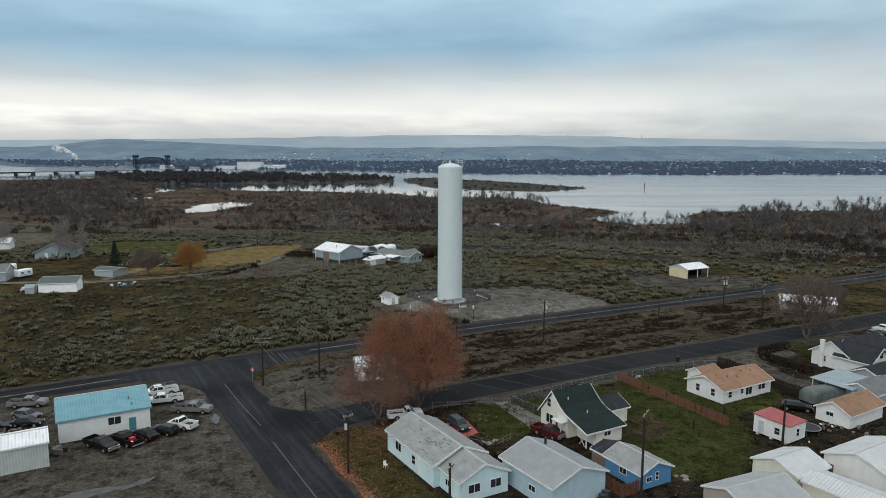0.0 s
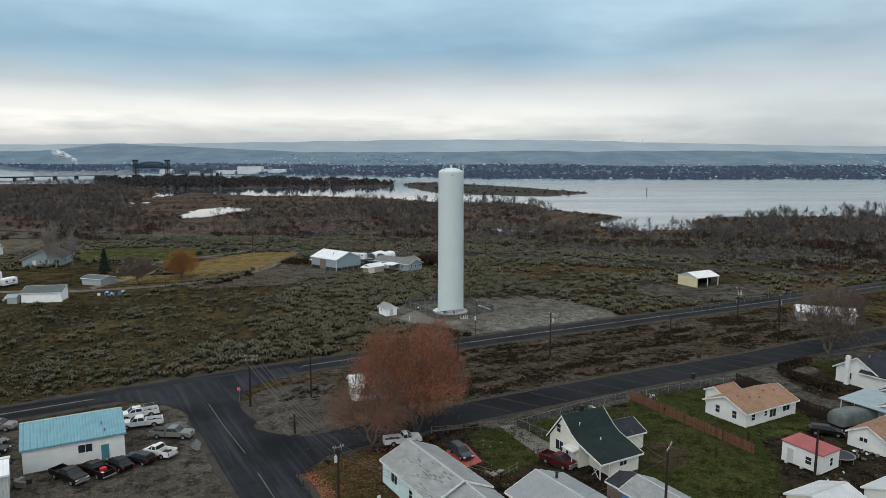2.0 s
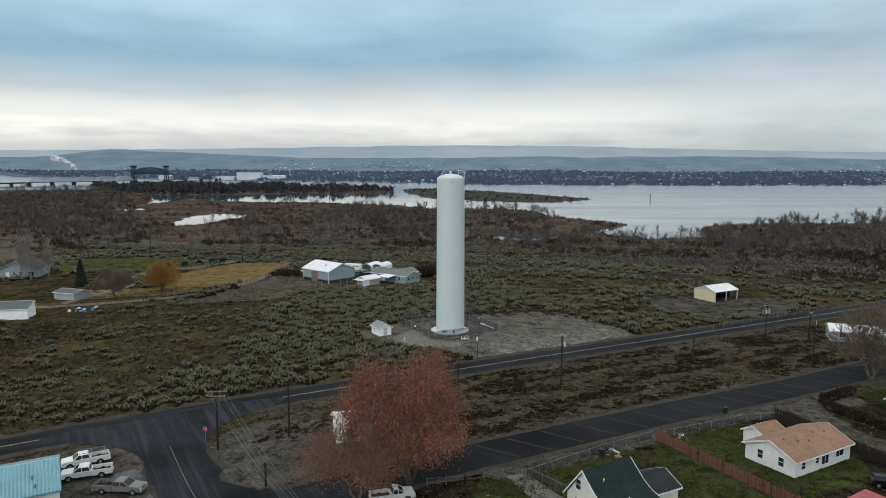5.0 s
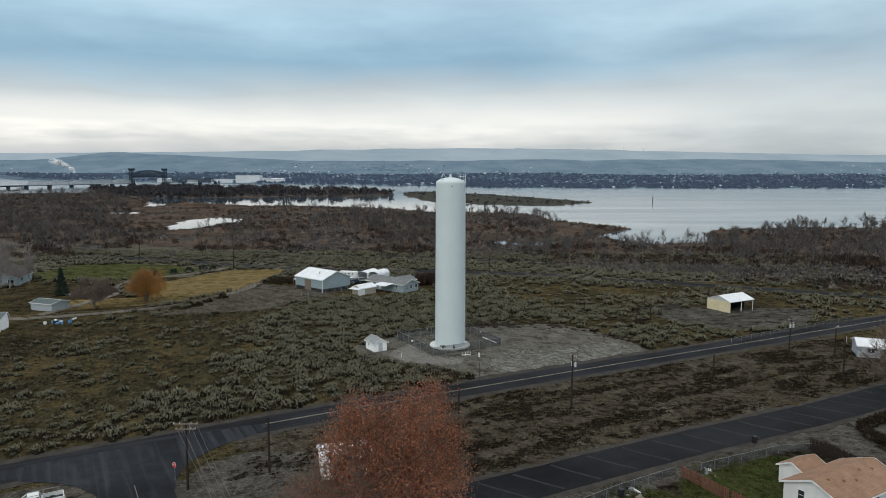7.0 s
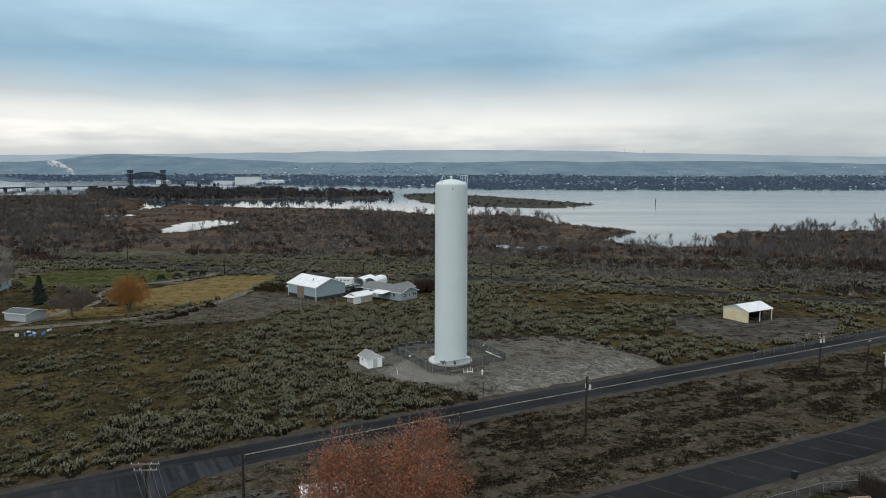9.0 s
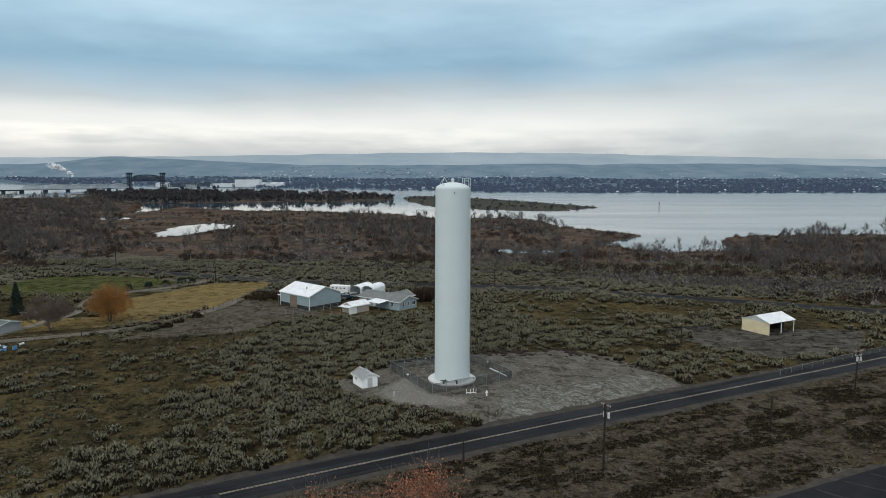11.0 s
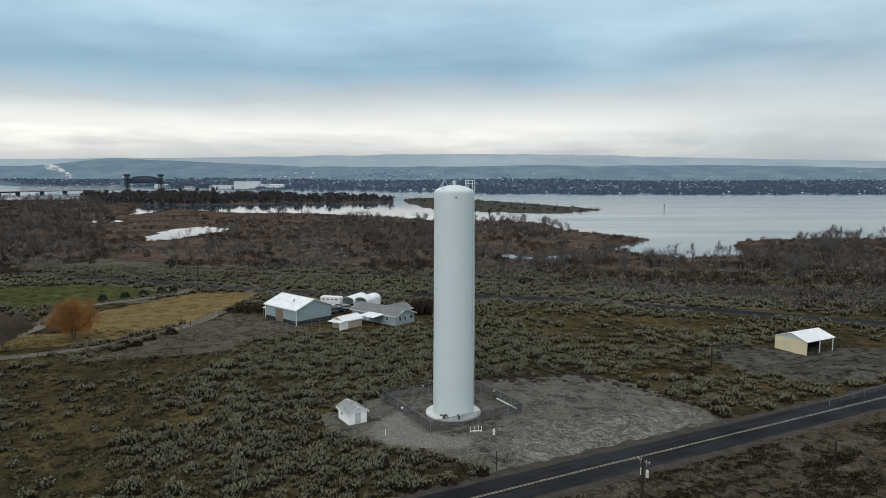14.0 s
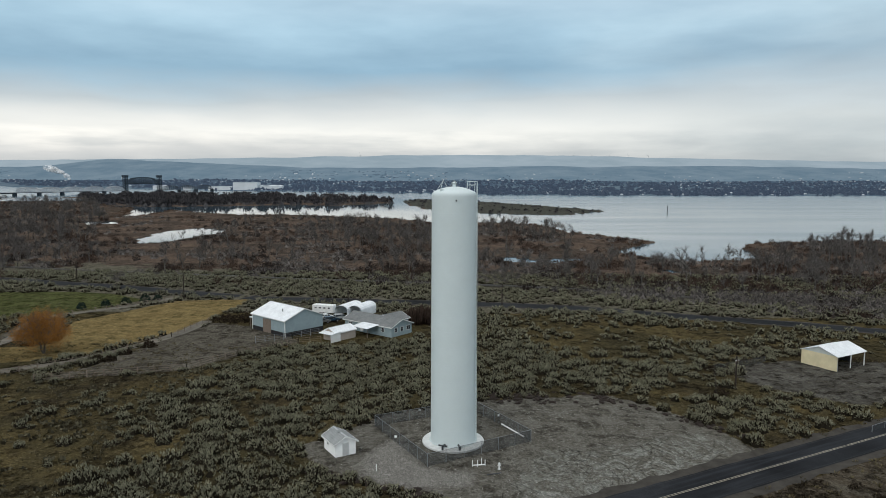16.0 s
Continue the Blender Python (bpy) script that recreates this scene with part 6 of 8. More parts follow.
def open_field(x, y):
    d = (y - np.interp(x, RX, RY)) * 0.86
    ok = (d > 5.6) & (abs(y - np.interp(x, BX, BY)) > 4.5) & (abs(y - np.interp(x, LX, LY)) > 4) & ~within(NOBUSH, x, y)
    v = np.array([noise.noise(Vector((a * 0.045, b_ * 0.06, 0.0))) * 0.9 + noise.noise(Vector((a * 0.16, b_ * 0.2, 3.0))) * 0.6 for a, b_ in zip(x, y)])
    v = v + np.array([noise.noise(Vector((a * 0.33, b_ * 0.33, 5.0))) for a, b_ in zip(x, y)]) * 0.75
    bare_w = 0.42 * smooth(34, 66, -x + 0.35 * d) * smooth(8, 26, d) * (1 - smooth(25, 45, y))
    lush = 0.28 * smooth(-62, -40, x) * (1 - smooth(-5, 30, x)) - 0.16 * smooth(0, 25, x) * (1 - smooth(90, 105, y)) + 0.25 * smooth(95, 105, y)
    return ok & (v - bare_w + lush > rng.uniform(-0.35, 0.60, len(v)))


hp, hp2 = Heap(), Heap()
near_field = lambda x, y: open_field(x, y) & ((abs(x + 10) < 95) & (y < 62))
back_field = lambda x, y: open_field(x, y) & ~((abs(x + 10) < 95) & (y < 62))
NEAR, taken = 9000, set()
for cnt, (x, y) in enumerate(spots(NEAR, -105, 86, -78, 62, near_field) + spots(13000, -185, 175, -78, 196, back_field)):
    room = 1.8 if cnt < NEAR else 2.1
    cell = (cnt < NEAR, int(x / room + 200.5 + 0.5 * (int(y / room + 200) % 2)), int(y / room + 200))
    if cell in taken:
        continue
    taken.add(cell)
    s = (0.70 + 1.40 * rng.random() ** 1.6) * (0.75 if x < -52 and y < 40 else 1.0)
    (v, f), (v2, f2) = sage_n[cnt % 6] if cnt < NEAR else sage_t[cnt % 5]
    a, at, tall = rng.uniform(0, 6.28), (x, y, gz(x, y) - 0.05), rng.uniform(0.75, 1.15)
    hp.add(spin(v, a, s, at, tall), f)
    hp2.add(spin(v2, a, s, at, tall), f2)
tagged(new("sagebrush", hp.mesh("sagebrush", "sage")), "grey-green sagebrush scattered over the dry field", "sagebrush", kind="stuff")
tagged(new("sagebrush_stems", hp2.mesh("sagebrush_stems", "sageshade")), "near-black cores painted as the shade in and under the sagebrush", "sagebrush", kind="stuff")
# low dark scrub on the verge between the two roads
scrub_t = [leaf_clump(20, 0.85, 0.24, 0.23, 0.0, 0.3) for _ in range(4)]
hp = Heap()
for cnt, (x, y) in enumerate(spots(3600, -32, 110, -68, 14, lambda x, y: within([VERGE, CORNER], x, y) & ~within([JUNC], x, y) & (abs(y - np.interp(x, QX, QY)) > 6.5) & (abs(y - np.interp(x, RX, RY)) > 6.2) & patchy(x * 0.87 + y * 0.5, y * 0.87 - x * 0.5, 0.07, 0.30, 9.0, -0.15, 0.40) & ((x > -8) | (rng.uniform(0, 1, len(x)) < 0.15)))):
    v, f = scrub_t[cnt % 4]
    hp.add(spin(v * [1.5, 0.8, 1.0], 0.52 + rng.normal(0, 0.4), rng.uniform(0.35, 1.0), (x, y, gz(x, y) - 0.03)), f)
tagged(new("verge_scrub", hp.mesh("verge_scrub", "vergescrub")), "low dark scrub on the bare verge", "scrub", kind="stuff")
low_t = [leaf_clump(9, 0.75, 0.42, 0.36, 0.0, 0.5) for _ in range(4)]
hp = Heap()
for cnt, (x, y) in enumerate(spots(3600, -150, -20, -80, 45, lambda x, y: ((y - np.interp(x, RX, RY)) * 0.86 > 5.4) & ~within(NOBUSH + [JUNC], x, y) & patchy(x, y, 0.14, 0.14, 12.0, -0.3, 0.5))):
    v, f = low_t[cnt % 4]
    hp.add(spin(v, rng.uniform(0, 6.28), rng.uniform(0.35, 1.25), (x, y, gz(x, y) - 0.05)), f)
tagged(new("field_scrub", hp.mesh("field_scrub", "scrubolive")), "low olive-brown scrub over the rough field", "scrub", kind="stuff")
grass_t = [sprays(8, 0.5, 0.25, 0.42, 0.13, 0.2, 1.0) for _ in range(4)]
hp = Heap()
for cnt, (x, y) in enumerate(spots(7000, -130, 110, -80, 60, lambda x, y: (abs(y - np.interp(x, RX, RY)) > 4.8) & (abs(y - np.interp(x, QX, QY)) > 6.0) & ~within([YARD, PAD, LOT, HLOT, CORNER, JUNC], x, y))):
    v, f = grass_t[cnt % 4]
    hp.add(spin(v, rng.uniform(0, 6.28), rng.uniform(0.5, 1.5), (x, y, gz(x, y) - 0.02)), f)
tagged(new("dry_grass", hp.mesh("dry_grass", "drygrass")), "thin dry grass between the shrubs", "grass", kind="stuff")
lawn_t = [sprays(6, 0.6, 0.12, 0.30, 0.16, 0.2, 1.2) for _ in range(3)]
hp = Heap()
for cnt, (x, y) in enumerate(spots(5200, -22, 100, -115, -30, lambda x, y: within(LAWNS, x, y) & patchy(x, y, 0.12, 0.12, 4.0, -0.5, 0.4))):
    v, f = lawn_t[cnt % 3]
    hp.add(spin(v, rng.uniform(0, 6.28), rng.uniform(0.4, 1.2), (x, y, gz(x, y))), f)
tagged(new("lawn_grass", hp.mesh("lawn_grass", "lawngrass")), "rough green grass tufts on the lawns", "grass", kind="stuff")
hp = Heap()
for cnt, (x, y) in enumerate(spots(1500, -22, 130, -122, -30, lambda x, y: within([YARD], x, y) & ~within(LAWNS + GRAVEL, x, y) & patchy(x, y, 0.15, 0.15, 8.0, -0.2, 0.5))):
    v, f = lawn_t[cnt % 3]
    hp.add(spin(v, rng.uniform(0, 6.28), rng.uniform(0.6, 1.5), (x, y, gz(x, y))), f)
tagged(new("yard_weeds", hp.mesh("yard_weeds", "drygrass")), "dry weeds over the bare yards", "weeds", kind="stuff")
# tyre tracks that turn on the gravel pad
m, nt, b = material("tyre_track_dust")
tr = nt.nodes.new("ShaderNodeBsdfTransparent")
mx = nt.nodes.new("ShaderNodeMixShader")
nt.links.new(ramp_node(nt, noise_node(nt, 3.0, 4.0), [(0.3, (0.075, 0.069, 0.057)), (0.7, (0.118, 0.110, 0.094))]), b.inputs["Base Color"])
b.inputs["Roughness"].default_value = 1.0
b.inputs["Specular IOR Level"].default_value = 0.0
nt.links.new(ramp_node(nt, noise_node(nt, 0.9, 8.0, 0.75), [(0.36, (0, 0, 0)), (0.6, (0.38, 0.38, 0.38))]), mx.inputs[0])
nt.links.new(tr.outputs[0], mx.inputs[1])
nt.links.new(b.outputs[0], mx.inputs[2])
nt.links.new(mx.outputs[0], nt.nodes["Material Output"].inputs["Surface"])
M["track"] = m
bm = B()
g = random.Random(4)
for i in range(46):
    cx, cy, r_ = g.uniform(12, 40), g.uniform(-14, 8), g.uniform(3, 11)
    a0, sw_ = g.uniform(0, 6.28), g.uniform(0.8, 2.4)
    for r2 in (r_, r_ + 1.6):
        prev = None
        for k in range(15):
            a = a0 + sw_ * k / 14
            row = []
            for rr in (r2 - 0.13, r2 + 0.13):
                x, y = cx + rr * math.cos(a), cy + rr * 0.85 * math.sin(a)
                row.append((x, y, gz(x, y) + 0.02 + 0.0004 * i))
            if prev and all(inside(RUTS, np.array([p[0]]), np.array([p[1]]))[0] for p in row):
                vv = [bm.verts.new(p) for p in (prev[0], prev[1], row[1], row[0])]
                bm.faces.new(vv)
            prev = row
solo("tyre_tracks", bm, "track", "curved tyre tracks in the pale gravel", "tracks", kind="stuff")
# loose pale stones on the pad
tet = np.array([[1, 0, -0.3], [-0.6, 0.8, -0.3], [-0.5, -0.9, -0.3], [0.1, 0.0, 0.75]])
tf = np.array([[0, 1, 3], [1, 2, 3], [2, 0, 3]])
hp = Heap()
for x, y in spots(2600, -20, 50, -20, 26, lambda x, y: within([PAD], x, y) & (y - np.interp(x, RX, RY) > 6.5) & (patchy(x, y, 0.12, 0.12, 1.0, -0.2, 0.6) | within([STONES], x, y) & (rng.uniform(0, 1, len(x)) < 0.5))):
    hp.add(spin(tet, rng.uniform(0, 6.28), 0.04 + 0.11 * rng.random() ** 3, (x, y, gz(x, y) + 0.02)), tf)
tagged(new("loose_stones", hp.mesh("loose_stones", "palestone")), "loose pale stones over the gravel pad", "stones", kind="stuff")
# berm of dug earth with clods at the back of the pad
bm = B()
for i in range(230):
    t = rng.uniform(0, 1)
    if i < 60:
        x, y = 8 + 10 * t + rng.normal(0, 0.5), 22.6 + rng.normal(0, 0.9)
    elif i < 130:
        x, y = 24 + 24 * t + rng.normal(0, 0.5), 26.6 - 22 * t + rng.normal(0, 0.5)
    elif i < 200:
        x, y = -19 + 24 * t + rng.normal(0, 0.5), -9.5 - 10.5 * t + rng.normal(0, 0.6)
    else:
        x, y = rng.uniform(8, 30), rng.uniform(19, 26)
    s = rng.uniform(0.15, 0.55)
    q = bmesh.ops.create_icosphere(bm, subdivisions=1, radius=s, matrix=pose(x, y, gz(x, y) + s * 0.1, rng.uniform(0, 20), rng.uniform(0, 20), rng.uniform(0, 180)) @ Matrix.Diagonal((1.6, 1, 0.7, 1)))
    for v in q["verts"]:
        v.co += Vector(rng.normal(0, 0.16 * s, 3))
solo("earth_clods", bm, "pole", "dark clods of dug earth beside the gravel pad", "earth", kind="stuff")

# ---- marsh ----
THICK = [[(-740, 1000), (-655, 1150), (-330, 560), (-300, 430), (-240, 364), (-232, 330), (-175, 241), (-177, 216), (-235, 226), (-420, 420)],
         [(-200, 330), (-176, 470), (-176, 530), (-94, 537), (-12, 505), (0, 400), (15, 267), (8, 160), (-44, 165), (-82, 197), (-137, 214), (-150, 250), (-105, 280), (-90, 340), (-140, 360)],
         [(8, 155), (15, 267), (67, 279), (110, 240), (150, 240), (200, 330), (238, 362), (420, 420), (330, 190), (142, 120), (92, 122), (56, 128)],
         [(-10, 480), (-10, 540), (60, 520), (90, 440), (80, 330), (30, 330)], [(96, 112), (150, 84), (260, 44), (440, 60), (420, 420), (330, 190), (142, 120)]]


def thicket(lobes, n, ln, w):
    """A bare thicket: fine twigs that stand out of rounded lobes."""
    (v, f), (v2, f2) = bush(lobes, n, ln, w, 0.2)
    return np.concatenate([v, v2 * [1, 1, 0.8]]) * 2.6, np.concatenate([f, f2 + len(v)])


shrub_t = [thicket(l_, 9, 0.34, 0.115) for l_ in (4, 5, 4, 6, 4, 5)]
hp, hp2, hp3 = Heap(), Heap(), Heap()
wet = lambda x, y: land_mask(x, y) & (abs(x) < 0.75 * (y + 200))


def thick(x, y):
    return wet(x, y) & within(THICK, x, y) & patchy(x, y, 0.03, 0.022, 2.0, -0.6, 0.3)


places = spots(6400, -740, 430, 118, 1100, thick, 2.2) + spots(420, 100, 330, 55, 140, lambda x, y: thick(x, y) & (y - np.interp(x, BX, BY) > 6) & (abs(y - np.interp(x, LX, LY)) > 4)) + spots(900, -430, 430, 150, 640, lambda x, y: wet(x, y) & ~within(THICK, x, y) & patchy(x, y, 0.03, 0.02, 7.0, -0.1, 0.5), 1.3)
for cnt, (x, y) in enumerate(places):
    v, f = shrub_t[cnt % 6]
    k = noise.noise(Vector((x * 0.02, y * 0.02, 1.0))) + rng.normal(0, 0.18)
    (hp2 if k > 0.12 else hp3 if k > -0.14 else hp).add(spin(v, rng.uniform(0, 6.28), rng.uniform(0.4, 1.25), (x, y, gz(x, y) - 0.1), rng.uniform(0.7, 1.2)), f)
tagged(new("marsh_shrubs", hp.mesh("marsh_shrubs", "twig")), "bare grey-brown shrubs over the marsh", "shrubs", kind="stuff")
tagged(new("willow_scrub", hp2.mesh("willow_scrub", "twigred")), "bare russet willow scrub in the marsh", "shrubs", kind="stuff")
tagged(new("dark_thickets", hp3.mesh("dark_thickets", "thicket")), "dark bare thickets along the marsh", "shrubs", kind="stuff")


def marsh_tree(h, seed):
    """A leafless cottonwood: a few rising limbs with fans of thin twigs."""
    v, f, tips = limb_tree(h, 2, 0.5, 0.12, 3, 3, 0.035, seed=seed, trunk=0.3, up=0.4)
    g_ = np.random.default_rng(seed)
    vs, fs = list(v), list(f)
    for p in tips:
        for k in range(8):
            d = np.array([*g_.normal(0, 0.6, 2), 0.6 + 0.4 * g_.random()])
            q = p + d * h * g_.uniform(0.14, 0.34)
            o = p - d * h * 0.10
            w = np.cross(d, g_.normal(0, 1, 3))
            w = w / (np.linalg.norm(w) + 1e-9) * 0.075
            n_ = len(vs)
            vs += [o - w, o + w, q]
            fs += [(n_, n_ + 1, n_ + 2)]
    return np.array(vs), np.array(fs)


big_t = [limb_tree(h_, 4, 0.42, 0.20, 3, 3, 0.030, seed=70 + k, trunk=0.25, up=0.18)[:2] for k, h_ in enumerate((9.5, 11, 8.5, 10))]
tree_t = [marsh_tree(rng.uniform(7, 11), 40 + i) for i in range(7)]
hp, hp2 = Heap(), Heap()
TIP = [(100, 250), (100, 330), (185, 352), (214, 330), (205, 262), (150, 238)]
grove = lambda x, y: ((x > 150) & (y > 230) & (y < 420)) | ((x > -110) & (x < 95) & (y > 300) & (y < 540)) | (x < -180)
for cnt, (x, y) in enumerate(spots(1300, -740, 420, 150, 1100, lambda x, y: wet(x, y) & ~inside(TIP, x, y) & within(THICK, x, y) & ((grove(x, y) & (y > 215)) | (rng.uniform(0, 1, len(x)) < 0.30)) & patchy(x, y, 0.02, 0.02, 6.0, -0.4, 0.4), 1.8)):
    v, f = tree_t[cnt % 7]
    (hp if rng.random() < 0.55 else hp2).add(spin(v, rng.uniform(0, 6.28), rng.uniform(0.5, 1.2), (x, y, gz(x, y) - 0.1)), f)
for cnt, (x, y) in enumerate(spots(80, 30, 340, 175, 320, lambda x, y: wet(x, y) & ~inside(TIP, x, y) & ((x > 130) | (rng.uniform(0, 1, len(x)) < 0.35)), 1.0) + spots(45, -110, 95, 330, 540, wet) + spots(30, -260, -40, 190, 330, wet)):
    v, f = big_t[cnt % 4]
    hp.add(spin(v, rng.uniform(0, 6.28), rng.uniform(0.6, 1.15), (x, y, gz(x, y) - 0.1)), f)
tagged(new("marsh_trees", hp.mesh("marsh_trees", "greytwig")), "leafless grey cottonwoods standing over the marsh", "trees", kind="stuff")
tagged(new("marsh_saplings", hp2.mesh("marsh_saplings", "twig")), "leafless brown willows standing over the marsh", "trees", kind="stuff")
# reeds along the water's edge
reed_t = [twig_clump(14, 2.2, 1.9, 0.16, 0.3) for _ in range(3)]
hp = Heap()
sx, sy = [], []
for (xa, ya), (xb, yb) in zip(SHORE, SHORE[1:]):
    ln = math.hypot(xb - xa, yb - ya)
    if ln < 380:
        t = rng.uniform(0, 1, int(ln / 1.3))
        sx += list(xa + (xb - xa) * t + rng.normal(0, 7, len(t)))
        sy += list(ya + (yb - ya) * t + rng.normal(0, 7, len(t)))
sx, sy = np.array(sx), np.array(sy)
ok = land_mask(sx, sy)
for k, (x, y) in enumerate(zip(sx[ok], sy[ok])):
    v, f = reed_t[k % 3]
    hp.add(spin(v, rng.uniform(0, 6.28), rng.uniform(0.6, 1.2), (x, y, -3.0)), f)
tagged(new("reeds", hp.mesh("reeds", "reed")), "brown reeds along the river's edge", "reeds", kind="stuff")
# island woods
clump_t = [(v * [2.7, 2.7, 3.1], f) for v, f in (thicket(l_, 9, 0.40, 0.26) for l_ in (4, 5, 5, 6))]
hp = Heap()
for cnt, (x, y) in enumerate(spots(620, -780, -90, 880, 1440, lambda x, y: inside(ISLE_A, x, y) & ((rng.uniform(0, 1, len(x)) < 0.5) | (y < 1100)) & ((x < -330) | (rng.uniform(0, 1, len(x)) < 0.5)))):
    v, f = clump_t[cnt % 4]
    hp.add(spin(v, rng.uniform(0, 6.28), rng.uniform(0.6, 1.7), (x, y, -3.0)), f)
for cnt, (x, y) in enumerate(spots(150, -84, 206, 700, 1240, lambda x, y: inside(ISLE_B, x, y))):
    v, f = clump_t[cnt % 4]
    hp.add(spin(v, rng.uniform(0, 6.28), rng.uniform(0.15, 0.5), (x, y, -3.0)), f)
tagged(new("island_woods", hp.mesh("island_woods", "fartree")), "dark bare woods on the river islands", "trees", kind="stuff")

# ---- far shore, hills ----


# hills, trees and walls emit a flat blue that stands for haze
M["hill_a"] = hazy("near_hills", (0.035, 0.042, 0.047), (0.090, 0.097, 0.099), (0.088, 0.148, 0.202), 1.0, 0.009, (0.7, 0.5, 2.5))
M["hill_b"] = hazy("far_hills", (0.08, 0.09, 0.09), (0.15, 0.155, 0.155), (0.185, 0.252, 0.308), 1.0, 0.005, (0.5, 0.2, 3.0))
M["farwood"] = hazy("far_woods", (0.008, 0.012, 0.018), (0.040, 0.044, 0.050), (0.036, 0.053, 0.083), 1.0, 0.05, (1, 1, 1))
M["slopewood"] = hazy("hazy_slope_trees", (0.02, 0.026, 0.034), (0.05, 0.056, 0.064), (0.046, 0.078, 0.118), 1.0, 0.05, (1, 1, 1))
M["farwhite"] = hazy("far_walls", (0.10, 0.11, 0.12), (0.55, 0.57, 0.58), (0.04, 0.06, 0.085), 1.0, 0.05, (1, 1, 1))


def ridge(name, y0, base, top, mat, seed, label, depth=500):
    """A long rolling ridge with a sloping front face and shallow gullies."""
    xs = np.linspace(-4300, 4300, 180)
    rows = []
    for k, t in enumerate(np.linspace(0, 1, 9)):
        row = []
        for x in xs:
            hgt = top(x) + 6 * noise.noise(Vector((x * 0.004, seed, 0))) + 2.0 * noise.noise(Vector((x * 0.015, seed, 3)))
            g = 5 * noise.noise(Vector((x * 0.006, t * 2.5, seed + 9))) * math.sin(math.pi * t)
            row.append((x, y0 + depth * t, base + (hgt - base) * (t ** 0.8) + g))
        rows.append(row)
    v = [p for r_ in rows for p in r_]
    n = len(xs)
    fs = [(k * n + i, k * n + i + 1, (k + 1) * n + i + 1, (k + 1) * n + i) for k in range(8) for i in range(n - 1)]
    me = mesh_from(name, v, fs, M[mat])
    for p in me.polygons:
        p.use_smooth = True
    return tagged(new(name, me), label, "hills", kind="structure")


bump_at = lambda x, c, w, h_: h_ * math.exp(-((x - c) / w) ** 2)
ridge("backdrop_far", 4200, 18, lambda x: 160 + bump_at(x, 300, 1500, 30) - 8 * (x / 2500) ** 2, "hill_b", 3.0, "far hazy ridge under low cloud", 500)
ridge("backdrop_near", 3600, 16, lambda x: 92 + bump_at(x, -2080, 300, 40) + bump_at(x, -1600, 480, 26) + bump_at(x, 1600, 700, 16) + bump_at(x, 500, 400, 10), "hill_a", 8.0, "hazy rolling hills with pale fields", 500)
hp = Heap()
far_t = [leaf_clump(11, 7.0, 7.5, 5.5, 0.0, 0.4) for _ in range(5)]
slope_t = [leaf_clump(6, 9.0, 6.0, 6.0, 0.0, 0.6) for _ in range(4)]
plain_z = lambda x, y: float(ground_z(x, y) + smooth(1700, 4600, y) * 26 * (1 + 0.25 * np.sin(x * 0.004)))
across = lambda x, y: inside(FAR, x, y) & (abs(x) < 0.72 * (y + 200))
for cnt, (x, y) in enumerate(spots(5600, -2700, 2700, 1540, 3540, lambda x, y: across(x, y) & (patchy(x, y, 0.006, 0.012, 2.0, -0.45, 0.3) | ((y < 1720) & (rng.uniform(0, 1, len(x)) < 0.12))), 1.7)):
    v, f = far_t[cnt % 5]
    hp.add(spin(v, rng.uniform(0, 6.28), rng.uniform(0.4, 1.15), (x, y, plain_z(x, y) - 0.5)), f)
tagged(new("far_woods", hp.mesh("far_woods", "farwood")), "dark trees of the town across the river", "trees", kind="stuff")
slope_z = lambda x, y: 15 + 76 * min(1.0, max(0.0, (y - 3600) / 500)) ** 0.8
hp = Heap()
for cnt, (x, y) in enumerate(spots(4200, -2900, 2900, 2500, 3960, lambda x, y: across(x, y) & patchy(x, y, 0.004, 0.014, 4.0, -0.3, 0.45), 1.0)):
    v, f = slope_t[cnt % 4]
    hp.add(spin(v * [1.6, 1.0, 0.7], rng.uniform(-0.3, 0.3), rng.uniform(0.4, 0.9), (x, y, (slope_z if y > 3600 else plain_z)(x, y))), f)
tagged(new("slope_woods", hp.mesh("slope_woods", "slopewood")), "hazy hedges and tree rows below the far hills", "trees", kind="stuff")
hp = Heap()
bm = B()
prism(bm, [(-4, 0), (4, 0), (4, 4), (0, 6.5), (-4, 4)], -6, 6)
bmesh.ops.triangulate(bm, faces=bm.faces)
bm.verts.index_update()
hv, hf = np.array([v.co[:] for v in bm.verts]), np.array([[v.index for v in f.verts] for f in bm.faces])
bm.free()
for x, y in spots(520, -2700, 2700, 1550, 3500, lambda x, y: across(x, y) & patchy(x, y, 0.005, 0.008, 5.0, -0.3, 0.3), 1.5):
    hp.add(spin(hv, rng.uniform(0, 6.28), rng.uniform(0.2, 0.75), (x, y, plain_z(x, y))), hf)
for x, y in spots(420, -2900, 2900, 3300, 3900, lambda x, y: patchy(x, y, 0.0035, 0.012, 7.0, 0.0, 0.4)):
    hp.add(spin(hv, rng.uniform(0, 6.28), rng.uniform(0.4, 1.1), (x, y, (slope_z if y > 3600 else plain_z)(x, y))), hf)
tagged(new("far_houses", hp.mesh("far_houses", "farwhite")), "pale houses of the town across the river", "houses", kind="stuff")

# ---- single trees and shrubs ----


